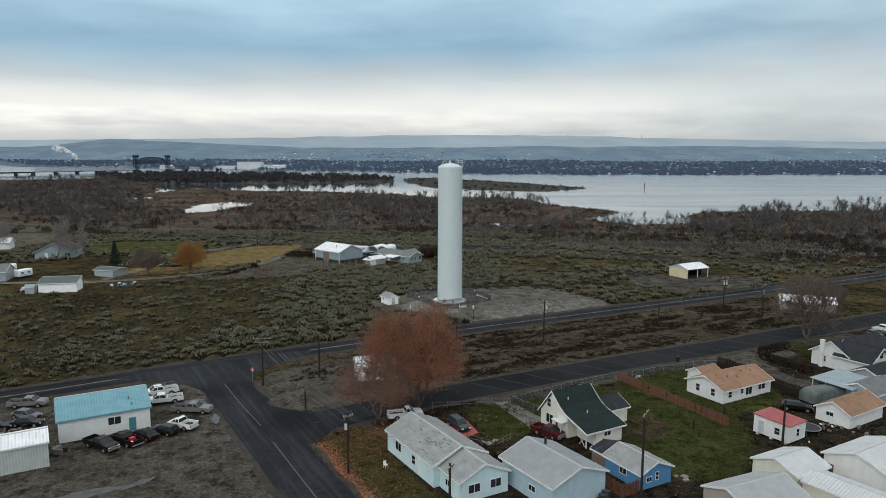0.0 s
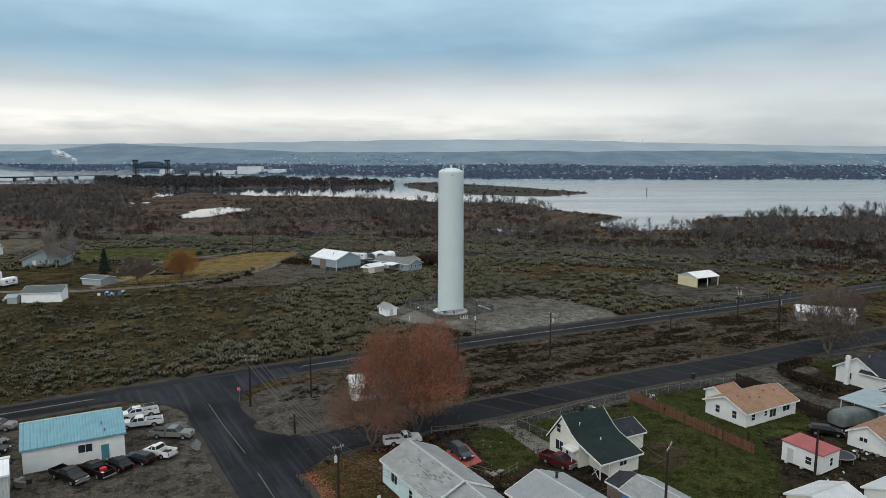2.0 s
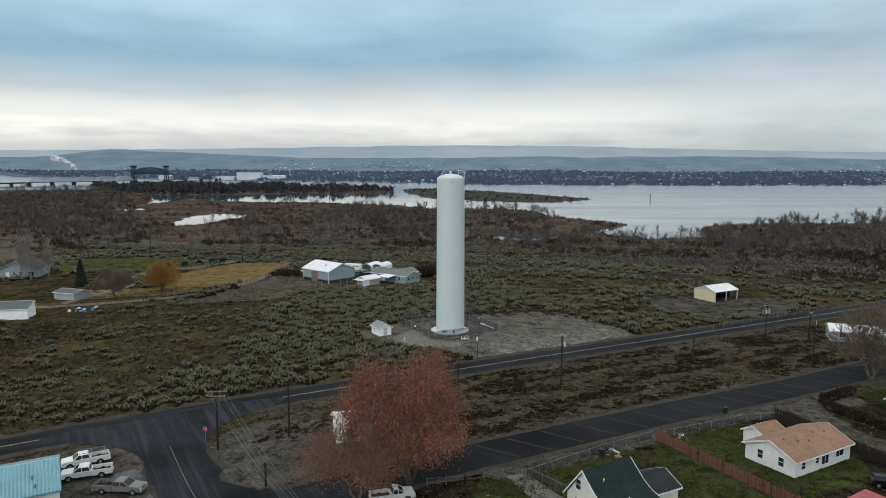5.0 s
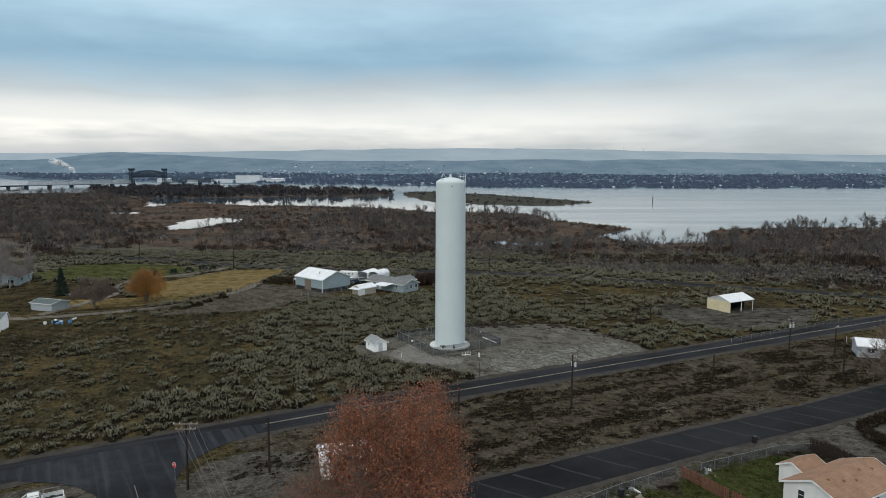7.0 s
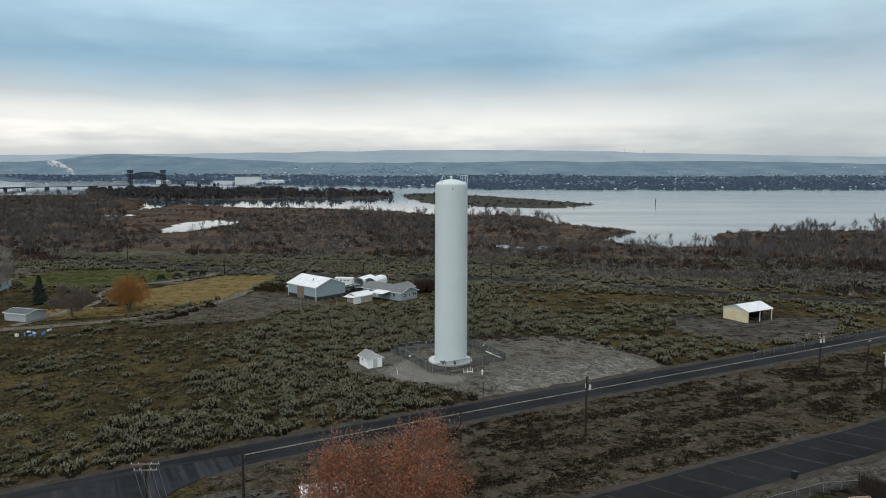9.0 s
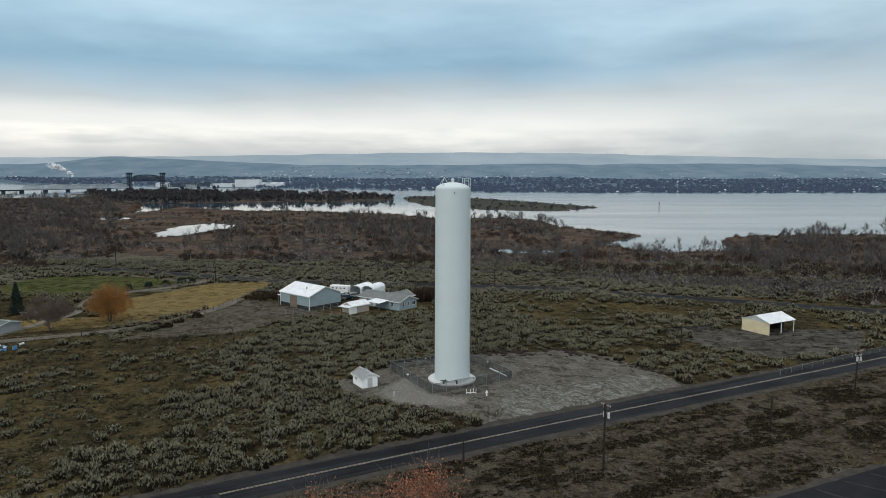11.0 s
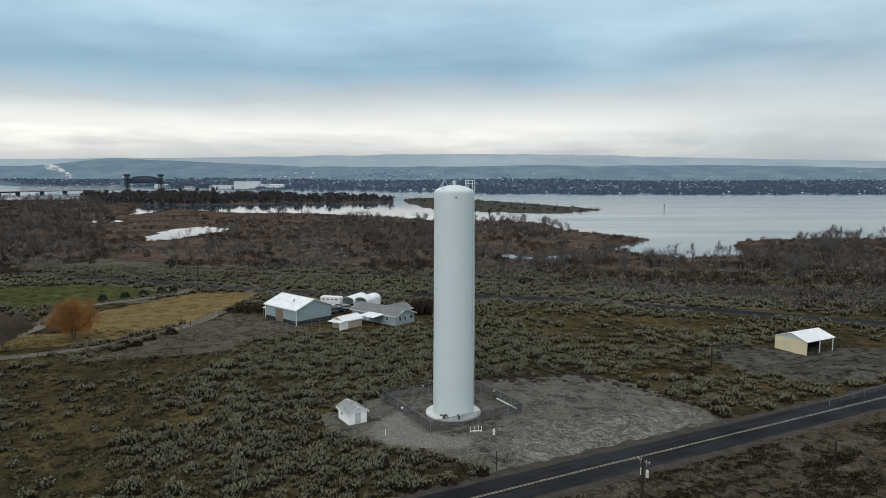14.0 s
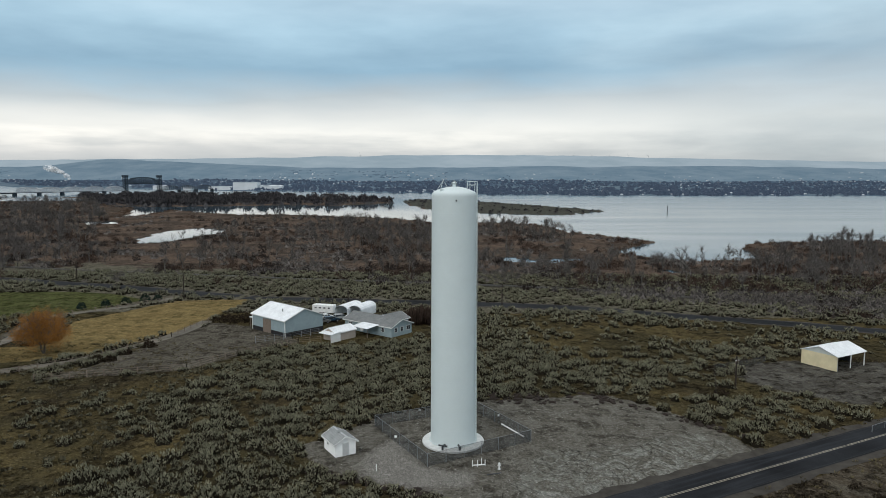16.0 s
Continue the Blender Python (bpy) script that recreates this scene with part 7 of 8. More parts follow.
def tree(name, x, y, h, rx, label, leaf=None, leaves=0, size=0.25, low=0.3, n=240, r0=0.3, seed=3, bark="bark", stems=1, droop=0.0, cloud=0.6, twigs=0, fine=1.0):
    """A tree grown into an uneven crown: limbs reach out to points of the crown from the nearest limb."""
    t = thing(name, label, "tree", pose(x, y, gz(x, y)))
    g = np.random.default_rng(seed)
    zc, rz = h * (1 + low) / 2, h * (1 - low) / 2
    pts = []
    while len(pts) < n:
        p = g.uniform(-1, 1, 3)
        d = np.linalg.norm(p)
        lump = 0.82 + 0.22 * math.sin(3 * math.atan2(p[1], p[0]) + seed) + 0.12 * math.sin(5 * p[2] + 2 * seed)
        if d > lump or d < 0.25:
            continue
        pts.append(np.array([p[0] * rx, p[1] * rx, zc + p[2] * rz]))
    nodes, par = [np.zeros(3)], [-1]
    for s_ in range(stems):
        a, b_ = 2 * math.pi * s_ / max(1, stems) + seed, 0
        for k in range(1, 5):
            q = np.array([math.cos(a) * 0.06 * rx * k * (stems > 1), math.sin(a) * 0.06 * rx * k * (stems > 1), (low * h + 0.12 * h) * k / 4])
            nodes.append(q + g.normal(0, 0.015 * h, 3) * [1, 1, 0])
            par.append(b_)
            b_ = len(nodes) - 1
    base = np.array([0, 0, low * h])
    for p in sorted(pts, key=lambda q: np.linalg.norm(q - base)):
        arr = np.array(nodes)
        dv = p - arr
        cost = np.linalg.norm(dv, axis=1) + 0.8 * np.maximum(0, -dv[:, 2]) + 0.12 * np.linalg.norm(arr - base, axis=1)
        cost[0] = 1e9
        k = int(np.argmin(cost))
        if np.linalg.norm(p - arr[k]) > 0.16 * h:
            nodes.append((p + arr[k]) / 2 + np.array([0, 0, 0.03 * h]) + g.normal(0, 0.012 * h, 3))
            par.append(k)
            k = len(nodes) - 1
        nodes.append(p)
        par.append(k)
    load_ = np.ones(len(nodes))
    for i in range(len(nodes) - 1, 0, -1):
        load_[par[i]] += load_[i]
    rad = np.maximum(0.02, r0 * (load_ / load_[0]) ** 0.48)
    hp = Heap()

    def limb(p, q, ra, rb, m=5):
        d = (q - p) / (np.linalg.norm(q - p) + 1e-9)
        s1 = np.cross(d, (0.31, 0.52, 0.8))
        s1 /= np.linalg.norm(s1) + 1e-9
        s2 = np.cross(d, s1)
        ang = np.arange(m) * 2 * np.pi / m
        ring = np.cos(ang)[:, None] * s1 + np.sin(ang)[:, None] * s2
        k = np.arange(m)
        hp.add(np.concatenate([p + ra * ring, q + rb * ring]), np.concatenate([np.stack([k, (k + 1) % m, (k + 1) % m + m], 1), np.stack([k, (k + 1) % m + m, k + m], 1)]))

    for i in range(1, len(nodes)):
        limb(nodes[par[i]], nodes[i], min(rad[par[i]], rad[i] * 1.35), rad[i])
    arr = np.array(nodes)[1 + 4 * stems:]
    for i in range(twigs):
        p = arr[g.integers(len(arr))]
        d = (p - np.array([0, 0, low * h])) / h + g.normal(0, 0.45, 3) + [0, 0, 0.25]
        d /= np.linalg.norm(d)
        q = p + d * g.uniform(0.05, 0.12) * h
        limb(p, q, 0.026 * fine, 0.016 * fine, 3)
        for j in range(2):
            d2 = d + g.normal(0, 0.5, 3)
            limb(q, q + d2 / np.linalg.norm(d2) * g.uniform(0.04, 0.08) * h, 0.018 * fine, 0.009 * fine, 3)
    o = new("trunk", hp.mesh("trunk", bark))
    o.parent = t
    if leaf:
        c = arr[g.integers(len(arr), size=leaves)] + g.normal(0, cloud, (leaves, 3))
        c[:, 2] -= droop * abs(g.normal(0, 1, leaves))
        c = c[c[:, 2] > 0.6]
        m_ = len(c)
        a = g.normal(0, 1, (m_, 3))
        a /= np.linalg.norm(a, axis=1)[:, None]
        b_ = np.cross(a, g.normal(0, 1, (m_, 3)))
        b_ /= np.linalg.norm(b_, axis=1)[:, None] + 1e-9
        s = (size * g.uniform(0.5, 1.4, m_))[:, None]
        q = np.stack([c - b_ * s * 0.5, c + a * s * 0.5 + b_ * s * 0.1, c + b_ * s * 0.5, c - a * s * 0.5], 1).reshape(-1, 3)
        k = np.arange(m_)[:, None] * 4
        hp = Heap()
        hp.add(q, np.concatenate([k + [0, 1, 2], k + [0, 2, 3]], 0))
        o = new("crown", hp.mesh("crown", leaf))
        o.parent = t
    return t


tree("russet_tree", -4.6, -80.6, 17.4, 9.0, "large spreading tree with russet autumn leaves", "redleaf", 80000, 0.15, 0.30, 460, 0.42, 11, "bark", 4, 0.7, 0.8, 700)
tree("sparse_tree", -11.0, -85.0, 10.8, 7.0, "half-bare tree with sparse russet leaves", "redleaf", 14000, 0.125, 0.2, 300, 0.24, 23, "brownbark", 2, 0.3, 0.7, 1500)
tree("bare_tree", 84.6, -33.6, 14.4, 7.6, "big leafless tree with pale limbs", None, 0, 0.3, 0.16, 480, 0.42, 5, "brownbark", 3, 0, 0.5, 1700, 2.0)
tree("willow_tree", -91.3, 50.6, 10.4, 6.0, "weeping willow with orange autumn leaves", "willowleaf", 34000, 0.14, 0.25, 220, 0.34, 8, "bark", 3, 1.2, 0.55, 300)
tree("fruit_tree", -101.3, 39.6, 8.4, 5.6, "leafless spreading fruit tree by the drive", None, 0, 0.26, 0.2, 300, 0.3, 17, "brownbark", 3, 0, 0.5, 2400, 1.8)
for i, (x, y, h_) in enumerate(((-150, 72, 15), (-144.5, 79, 14), (-146.8, 71.5, 17), (-190, 101, 13), (-187, 92, 12))):
    tree("poplar", x, y, h_, 1.5, "tall leafless poplar beside the grey house", None, 0, 0.3, 0.15, 110, 0.2, 60 + i, "palebark", 1, 0, 0.35, 500)["group"] = "poplars"
for i, (x, y, h_) in enumerate(((120, -26, 10), (128, -12, 9), (112, 2, 6))):
    tree("bare_tree", x, y, h_, h_ * 0.5, "leafless russet-brown tree beyond the long white house", None, 0, 0.3, 0.2, 160, 0.22, 80 + i, "bark", 2, 0, 0.6, 1200)
t = thing("fir_tree", "narrow dark green fir by the drive", "tree", pose(-122.4, 59.4, gz(-122.4, 59.4)))
part("trunk", cyl(B(), (0, 0, -0.2), (0, 0, 8.4), 0.22, 0.03, 8), "bark", t)
hp = Heap()
g = np.random.default_rng(5)
for i in range(1500):
    z = 0.7 + 8.2 * g.uniform(0, 1) ** 1.3
    r_ = 2.5 * (1 - z / 9.2) * g.uniform(0.4, 1.1) + 0.1
    a = g.uniform(0, 6.28)
    c = np.array([r_ * math.cos(a), r_ * math.sin(a), z])
    d = np.array([math.cos(a), math.sin(a), -0.4]) * 0.5
    s_ = np.array([-math.sin(a), math.cos(a), 0.1]) * 0.22
    hp.add(np.array([c - d * 0.4 - s_, c - d * 0.4 + s_, c + d]), np.array([[0, 1, 2]]))
o = new("crown", hp.mesh("crown", "firleaf"))
o.parent = t


def shrub(x, y, r_, h_, mat, label, n=260, seed=1, name="shrub"):
    v, f = leaf_clump(n, r_, h_, 0.30, 0.0, 0.4)
    hp = Heap()
    hp.add(v, f)
    o = new(name, hp.mesh(name, mat))
    o.location = (x, y, gz(x, y) - 0.05)
    return tagged(o, label, "shrub", "garden shrubs")


for x, y, r_ in ((-110.5, 102, 1.7), (-105.5, 107, 1.6), (-101, 110.5, 1.7), (-96.8, 115, 2.0), (-94, 117.5, 1.6)):
    shrub(x, y, r_, r_ * 1.25, "firleaf", "round dark green shrub along the drive")
for x, y, r_ in ((-76, 44.5, 1.8), (-73.5, 45.0, 1.5), (-72.4, 51, 1.3), (-70.2, 57, 1.9), (-63, 86, 2.4), (-60.5, 86, 3.0), (-57.5, 84.6, 3.0), (-56.5, 88.5, 3.2), (-54.0, 85.5, 2.8), (-52.5, 90.5, 2.8), (-49.5, 93.5, 2.6)):
    shrub(x, y, r_, r_ * 0.8, "hedge", "dark brown shrub beside the corral")
for x, y, r_ in ((-8, 86, 4.2), (-3, 84, 3.6), (-1.5, 90, 4.0), (-7, 92, 3.6)):
    v, f = twig_clump(420, r_ * 1.3, r_ * 1.05, 0.06, 0.6)
    hp = Heap()
    hp.add(v, f)
    o = new("thicket", hp.mesh("thicket", "twigred"))
    o.location = (x, y, gz(x, y))
    tagged(o, "domed bare russet thicket beside the farm house", "shrub", "thickets")
for x, y, r_ in ((56.5, 43.5, 1.6), (59.4, 45.6, 1.2), (52, 27, 1.6)):
    shrub(x, y, r_, r_ * 0.8, "hedge", "dark brown shrub along the wire fence", 160)


def hedge(pts, w, h_, label):
    hp = Heap()
    for a, b_ in zip(pts, pts[1:]):
        ln = math.hypot(b_[0] - a[0], b_[1] - a[1])
        ux, uy = (b_[0] - a[0]) / ln, (b_[1] - a[1]) / ln
        for k in range(int(ln * 130)):
            t, o, z = rng.uniform(-0.3, ln + 0.3), rng.uniform(-w, w), h_ * rng.uniform(0.0, 1.0)
            if rng.random() < 0.5:
                z = h_ * rng.uniform(0.88, 1.04)
            else:
                o = math.copysign(w * rng.uniform(0.85, 1.04), o)
            x, y = a[0] + ux * t - uy * o, a[1] + uy * t + ux * o
            q = np.array([x, y, gz(x, y) + z]) + rng.normal(0, 0.16, (3, 3))
            hp.add(q, np.array([[0, 1, 2]]))
    return tagged(new("hedge", hp.mesh("hedge", "hedge")), label, "hedge")


hedge([(76, -41.5), (68, -46.5), (67, -50.5), (71.5, -60.0)], 0.7, 1.3, "clipped dark brown hedge round the front garden")

# ---- vehicles ----


def frustum(bm, x0, x1, w0, z0, a0, a1, w1, z1, m=None):
    c = [(x0, -w0, z0), (x1, -w0, z0), (x1, w0, z0), (x0, w0, z0), (a0, -w1, z1), (a1, -w1, z1), (a1, w1, z1), (a0, w1, z1)]
    v = [bm.verts.new(p) for p in c]
    for f in ((3, 2, 1, 0), (4, 5, 6, 7), (0, 1, 5, 4), (1, 2, 6, 5), (2, 3, 7, 6), (3, 0, 4, 7)):
        bm.faces.new([v[i] for i in f])
    return bm


SWAP = Matrix(((0, 1, 0, 0), (1, 0, 0, 0), (0, 0, 1, 0), (0, 0, 0, 1)))


def arch(x, r_, z=0.45):
    """Points of a wheel arch over a wheel at x, from back to front along the sill."""
    a0 = math.asin((z - 0.36) / r_)
    return [(x - r_ * math.cos(a), 0.36 + r_ * math.sin(a)) for a in np.linspace(a0, math.pi - a0, 8)]


def wheels(car, xs, half, r_):
    for x in xs:
        for s in (-1, 1):
            w = part("wheel", cyl(B(), (x, s * (half - 0.24), r_), (x, s * (half + 0.01), r_), r_, r_, 18), "rubber", car)
            part("rim", cyl(B(), (x, s * (half - 0.02), r_), (x, s * (half + 0.022), r_), r_ * 0.62, r_ * 0.58, 12), "rim", w)


def lamps(car, xf, xr, half, zf, zr):
    for s in (-1, 1):
        part("headlight", box(B(), xf - 0.06, xf + 0.015, s * half * 0.72 - 0.2, s * half * 0.72 + 0.2, zf - 0.09, zf + 0.09), "lamp_lens", car)
        part("tail_light", box(B(), xr - 0.015, xr + 0.06, s * half * 0.86 - 0.09, s * half * 0.86 + 0.09, zr - 0.16, zr + 0.16), "red_lens", car)


def paint(color, metal=0.3):
    key = "paint_" + "_".join(str(int(c * 1000)) for c in color)
    if key not in M:
        M[key] = carpaint(key, color, 0.3, metal)
    return key


def pickup(x, y, to, color, label, L=5.9, crew=True, canopy=False, dirty=False):
    """A pickup truck whose nose points towards to."""
    ang = math.degrees(math.atan2(to[1], to[0]))
    c = thing("pickup_truck", label, "pickup truck", pose(x, y, gz(x, y) + 0.03, 0, 0, ang), "parked vehicles")
    mt = paint(color, 0.15)
    h = L / 2
    hb = 0.98
    cab0, cab1 = (-0.55, 1.35) if crew else (-0.1, 1.2)
    hood = h - 0.08
    bm = B()
    prism(bm, [(cab0 - 0.05, 0.45)] + arch(h - 1.0, 0.47) + [(hood, 0.45), (hood + 0.07, 0.6), (hood + 0.05, 0.98), (hood - 0.12, 1.09), (cab1 + 0.3, 1.17), (cab0 - 0.05, 1.2)], -hb, hb, SWAP)
    bmesh.ops.bevel(bm, geom=[e for e in bm.edges if e.calc_length() > 0.25], offset=0.045, segments=2, affect="EDGES")
    part("body", bm, mt, c)
    bm = frustum(B(), cab0, cab1 + 0.25, hb - 0.06, 1.16, cab0 + 0.2, cab1 - 0.42, hb - 0.2, 1.68)
    gl = part("glasshouse", bm, "glass", c, "dark window glass")
    bm = frustum(B(), cab0 + 0.17, cab1 - 0.40, hb - 0.18, 1.66, cab0 + 0.28, cab1 - 0.55, hb - 0.27, 1.76)
    part("roof", bm, mt, c)
    for s in (-1, 1):
        for xa, xb in ((cab0 + 0.02, cab0 + 0.2), ((cab0 + cab1) / 2 + 0.1, (cab0 + cab1) / 2 + 0.08), (cab1 + 0.24, cab1 - 0.42)):
            part("pillar", cyl(B(), (xa, s * (hb - 0.05), 1.17), (xb, s * (hb - 0.19), 1.67), 0.045, 0.04, 6), mt, c)
    bm = B()
    flank = [(-h + 0.04, 0.5)] + arch(-h + 1.25, 0.47) + [(cab0 - 0.08, 0.45), (cab0 - 0.08, 1.2), (-h + 0.04, 1.22)]
    prism(bm, flank, -hb, -hb + 0.09, SWAP)
    prism(bm, flank, hb - 0.09, hb, SWAP)
    box(bm, -h, -h + 0.08, -hb, hb, 0.55, 1.2, None, 0.02)
    box(bm, cab0 - 0.16, cab0 - 0.08, -hb, hb, 0.52, 1.2)
    part("bed", bm, mt, c, "open load bed")
    part("bed_floor", box(B(), -h + 0.08, cab0 - 0.12, -hb + 0.08, hb - 0.08, 0.62, 0.7), "black", c, "dark bed liner")
    if canopy:
        part("canopy", frustum(B(), -h + 0.02, cab0 - 0.1, hb - 0.02, 1.19, -h + 0.2, cab0 - 0.1, hb - 0.18, 1.72), mt, c, "white bed canopy")
    part("front_bumper", box(B(), hood, hood + 0.16, -hb + 0.04, hb - 0.04, 0.42, 0.62, None, 0.03), "rim", c, "chrome bumper")
    part("rear_bumper", box(B(), -h - 0.14, -h + 0.02, -hb + 0.06, hb - 0.06, 0.45, 0.6, None, 0.03), "rim", c, "chrome bumper")
    part("grille", box(B(), hood + 0.05, hood + 0.09, -0.5, 0.5, 0.66, 0.98), "rim", c)
    wheels(c, (h - 1.0, -h + 1.25), hb, 0.39)
    lamps(c, hood + 0.08, -h, hb, 0.86, 0.95)
    return c


def car(x, y, to, color, label, L=4.6, H=1.48, suv=False, name="car"):
    ang = math.degrees(math.atan2(to[1], to[0]))
    c = thing(name, label, "car", pose(x, y, gz(x, y) + 0.03, 0, 0, ang), "parked vehicles")
    mt = paint(color, 0.3)
    h, hb = L / 2, 0.9
    belt = 0.98 if suv else 0.86
    bm = B()
    sill = [(-h + 0.06, 0.42)] + arch(-h + 0.85, 0.40, 0.42) + arch(h - 0.85, 0.40, 0.42) + [(h - 0.12, 0.42), (h, 0.52)]
    prism(bm, sill + [(h - 0.04, belt - 0.2), (h - 0.3, belt - 0.1), (h - 1.15, belt), (-h + 0.5, belt + 0.05), (-h + 0.04, belt), (-h, 0.6)], -hb, hb, SWAP)
    bmesh.ops.bevel(bm, geom=[e for e in bm.edges if e.calc_length() > 0.25], offset=0.05, segments=2, affect="EDGES")
    part("body", bm, mt, c)
    r0 = -h + (0.15 if suv else 0.55)
    part("glasshouse", frustum(B(), r0, h - 1.1, hb - 0.06, belt - 0.03, r0 + (0.25 if suv else 0.55), h - 1.9, hb - 0.24, H - 0.07), "glass", c, "dark window glass")
    part("roof", frustum(B(), r0 + (0.22 if suv else 0.52), h - 1.86, hb - 0.22, H - 0.09, r0 + (0.34 if suv else 0.7), h - 2.05, hb - 0.32, H), mt, c)
    for s in (-1, 1):
        for xa, xb in ((r0 + 0.03, r0 + (0.25 if suv else 0.55)), (h - 2.35, h - 2.4), (h - 1.12, h - 1.9)):
            part("pillar", cyl(B(), (xa, s * (hb - 0.05), belt - 0.02), (xb, s * (hb - 0.23), H - 0.08), 0.04, 0.035, 6), mt, c)
    part("front_bumper", box(B(), h - 0.1, h + 0.04, -hb + 0.08, hb - 0.08, 0.34, 0.52, None, 0.03), "black", c)
    part("grille", box(B(), h - 0.06, h + 0.02, -0.4, 0.4, 0.56, 0.7), "black", c)
    wheels(c, (h - 0.85, -h + 0.85), hb, 0.33)
    lamps(c, h - 0.02, -h, hb, belt - 0.28, belt - 0.18)
    return c


BLACK, WHITE, SILVER, RED, GREY = (0.006, 0.0065, 0.0075), (0.82, 0.83, 0.82), (0.20, 0.195, 0.185), (0.085, 0.010, 0.012), (0.13, 0.14, 0.15)
pickup(-49.5, -96.6, (5.6, -3.2), BLACK, "black crew-cab pickup parked by the workshop", 5.9)
p = pickup(-46.7, -95.0, (-5.0, 2.9), (0.011, 0.005, 0.005), "dark red pickup with red boxes in its bed", 5.6)
part("cargo_box", box(B(), -1.5, -0.8, -0.6, 0.1, 0.72, 1.15, None, 0.03), "sign_red", p, "red box in the bed")
part("cargo_sack", box(B(), -2.5, -1.9, 0.35, 0.75, 0.72, 1.05, None, 0.08), "trim", p, "pale sacks in the bed")
car(-44.7, -92.8, (-3.1, 2.2), BLACK, "black sedan parked by the workshop", 4.6, 1.45)
car(-42.6, -91.2, (-3.2, 1.3), (0.02, 0.018, 0.02), "dark hatchback parked by the workshop", 4.4, 1.5, True)
pickup(-40.6, -89.2, (-3.8, 1.5), WHITE, "small white pickup with a bed rack", 4.6, False)
pickup(-41.6, -82.6, (6.2, -0.4), SILVER, "silver crew-cab pickup beside a puddle", 6.3)
pickup(-48.0, -78.5, (-4.5, -1.7), WHITE, "white crew-cab pickup in the yard", 6.2)
p = pickup(-50.2, -74.6, (-3.7, -2.2), WHITE, "white work pickup with a ladder rack", 6.0)
for s in (-0.7, 0.7):
    part("rack_rail", cyl(B(), (-2.7, s, 1.85), (0.9, s, 1.85), 0.035, 0.035, 6), "steel", p)
for x_ in (-2.4, -0.8):
    part("rack_hoop", box(B(), x_ - 0.03, x_ + 0.03, -0.75, 0.75, 1.8, 1.86), "steel", p)
pickup(-69.8, -80.6, (5.5, 0.9), SILVER, "silver pickup behind the workshop", 5.8)
car(-67.0, -85.6, (4.4, -0.9), (0.15, 0.16, 0.165), "dull silver sedan behind the workshop", 4.7)
car(-68.8, -90.4, (4.0, 1.4), BLACK, "black car among scrap behind the workshop", 4.5)
car(2.0, -88.2, (1.7, -3.1), (0.05, 0.065, 0.075), "dark blue-grey estate car on a red slab", 4.6, 1.6, True, "estate_car")
pickup(-6.6, -84.2, (4.6, 1.4), WHITE, "white pickup under the russet tree", 5.6, False)
pickup(15.4, -90.9, (2.8, -2.9), RED, "dark red pickup beside the white house", 5.2)
car(58.9, -79.4, (4.6, -1.6), BLACK, "black car parked on the grass", 4.8, 1.5, True)
for i, (x, y, c_) in enumerate(((-34.6, 84.5, SILVER), (-32.4, 86.8, (0.02, 0.05, 0.08)), (-30.2, 90.2, (0.4, 0.42, 0.42)))):
    car(x, y, (3.5, 2.2), c_, ("silver", "dark blue", "pale silver")[i] + " car parked by the farm barn", 4.6, 1.6, True)
pickup(-34.6, 88.8, (3.0, 2.0), WHITE, "white pickup parked by the farm barn", 5.4)
car(103, -30, (4, 1.6), GREY, "grey car parked beyond the big bare tree", 4.6, 1.5, True)
pickup(107, -26.5, (4, 1.6), WHITE, "white pickup parked beyond the big bare tree", 5.6)
h = thing("horse_trailer", "long white trailer with a row of small windows", "trailer", local((-39.8, 97.2), (-33.4, 95.6)))
part("body", box(B(), 0, 6.6, 0, 2.4, 0.55, 2.8, None, 0.12), "trim", h)
for i in range(4):
    part("window", box(B(), 0.8 + i * 1.4, 1.4 + i * 1.4, -0.02, 0.0, 1.8, 2.2), "glass", h)
for x_ in (2.6, 3.6):
    part("wheel", cyl(B(), (x_, -0.02, 0.36), (x_, 0.25, 0.36), 0.36, 0.36, 16), "rubber", h)
part("drawbar", cyl(B(), (6.5, 1.2, 0.5), (8.0, 1.2, 0.5), 0.06, 0.06, 6), "darksteel", h)
# covered boat under a tarpaulin
h = thing("covered_boat", "boat on a trailer under a grey-green tarpaulin", "boat", pose(66.3, -74.3, gz(66.3, -74.3), 0, 0, 21))
bm = B()
rows = []
for i in range(15):
    t = i / 14
    x = -4.4 + 8.8 * t
    w = 1.5 * min(1, 0.8 + 1.2 * math.sin(math.pi * min(0.98, max(0.02, t))))
    top = 2.65 - 0.35 * abs(2 * t - 0.8) + 0.07 * math.sin(9 * t)
    rows.append([bm.verts.new((x, w * math.copysign(abs(math.cos(a)) ** 0.55, math.cos(a)) * (1 + 0.05 * math.sin(5 * a + 7 * t)), 0.25 + (top - 0.25) * math.sin(a) ** 0.42 if 0 < a < math.pi else 0.25)) for a in np.linspace(0, math.pi, 11)])
for a, b_ in zip(rows, rows[1:]):
    for k in range(10):
        bm.faces.new((a[k], b_[k], b_[k + 1], a[k + 1]))
bm.faces.new(rows[0])
bm.faces.new(list(reversed(rows[-1])))
part("tarpaulin", bm, "tarp", h, "grey-green tarpaulin", True)
for s in (-1, 1):
    part("wheel", cyl(B(), (-0.8, s * 1.2, 0.33), (-0.8, s * 1.42, 0.33), 0.33, 0.33, 14), "rubber", h)

# ---- small things in the yards ----


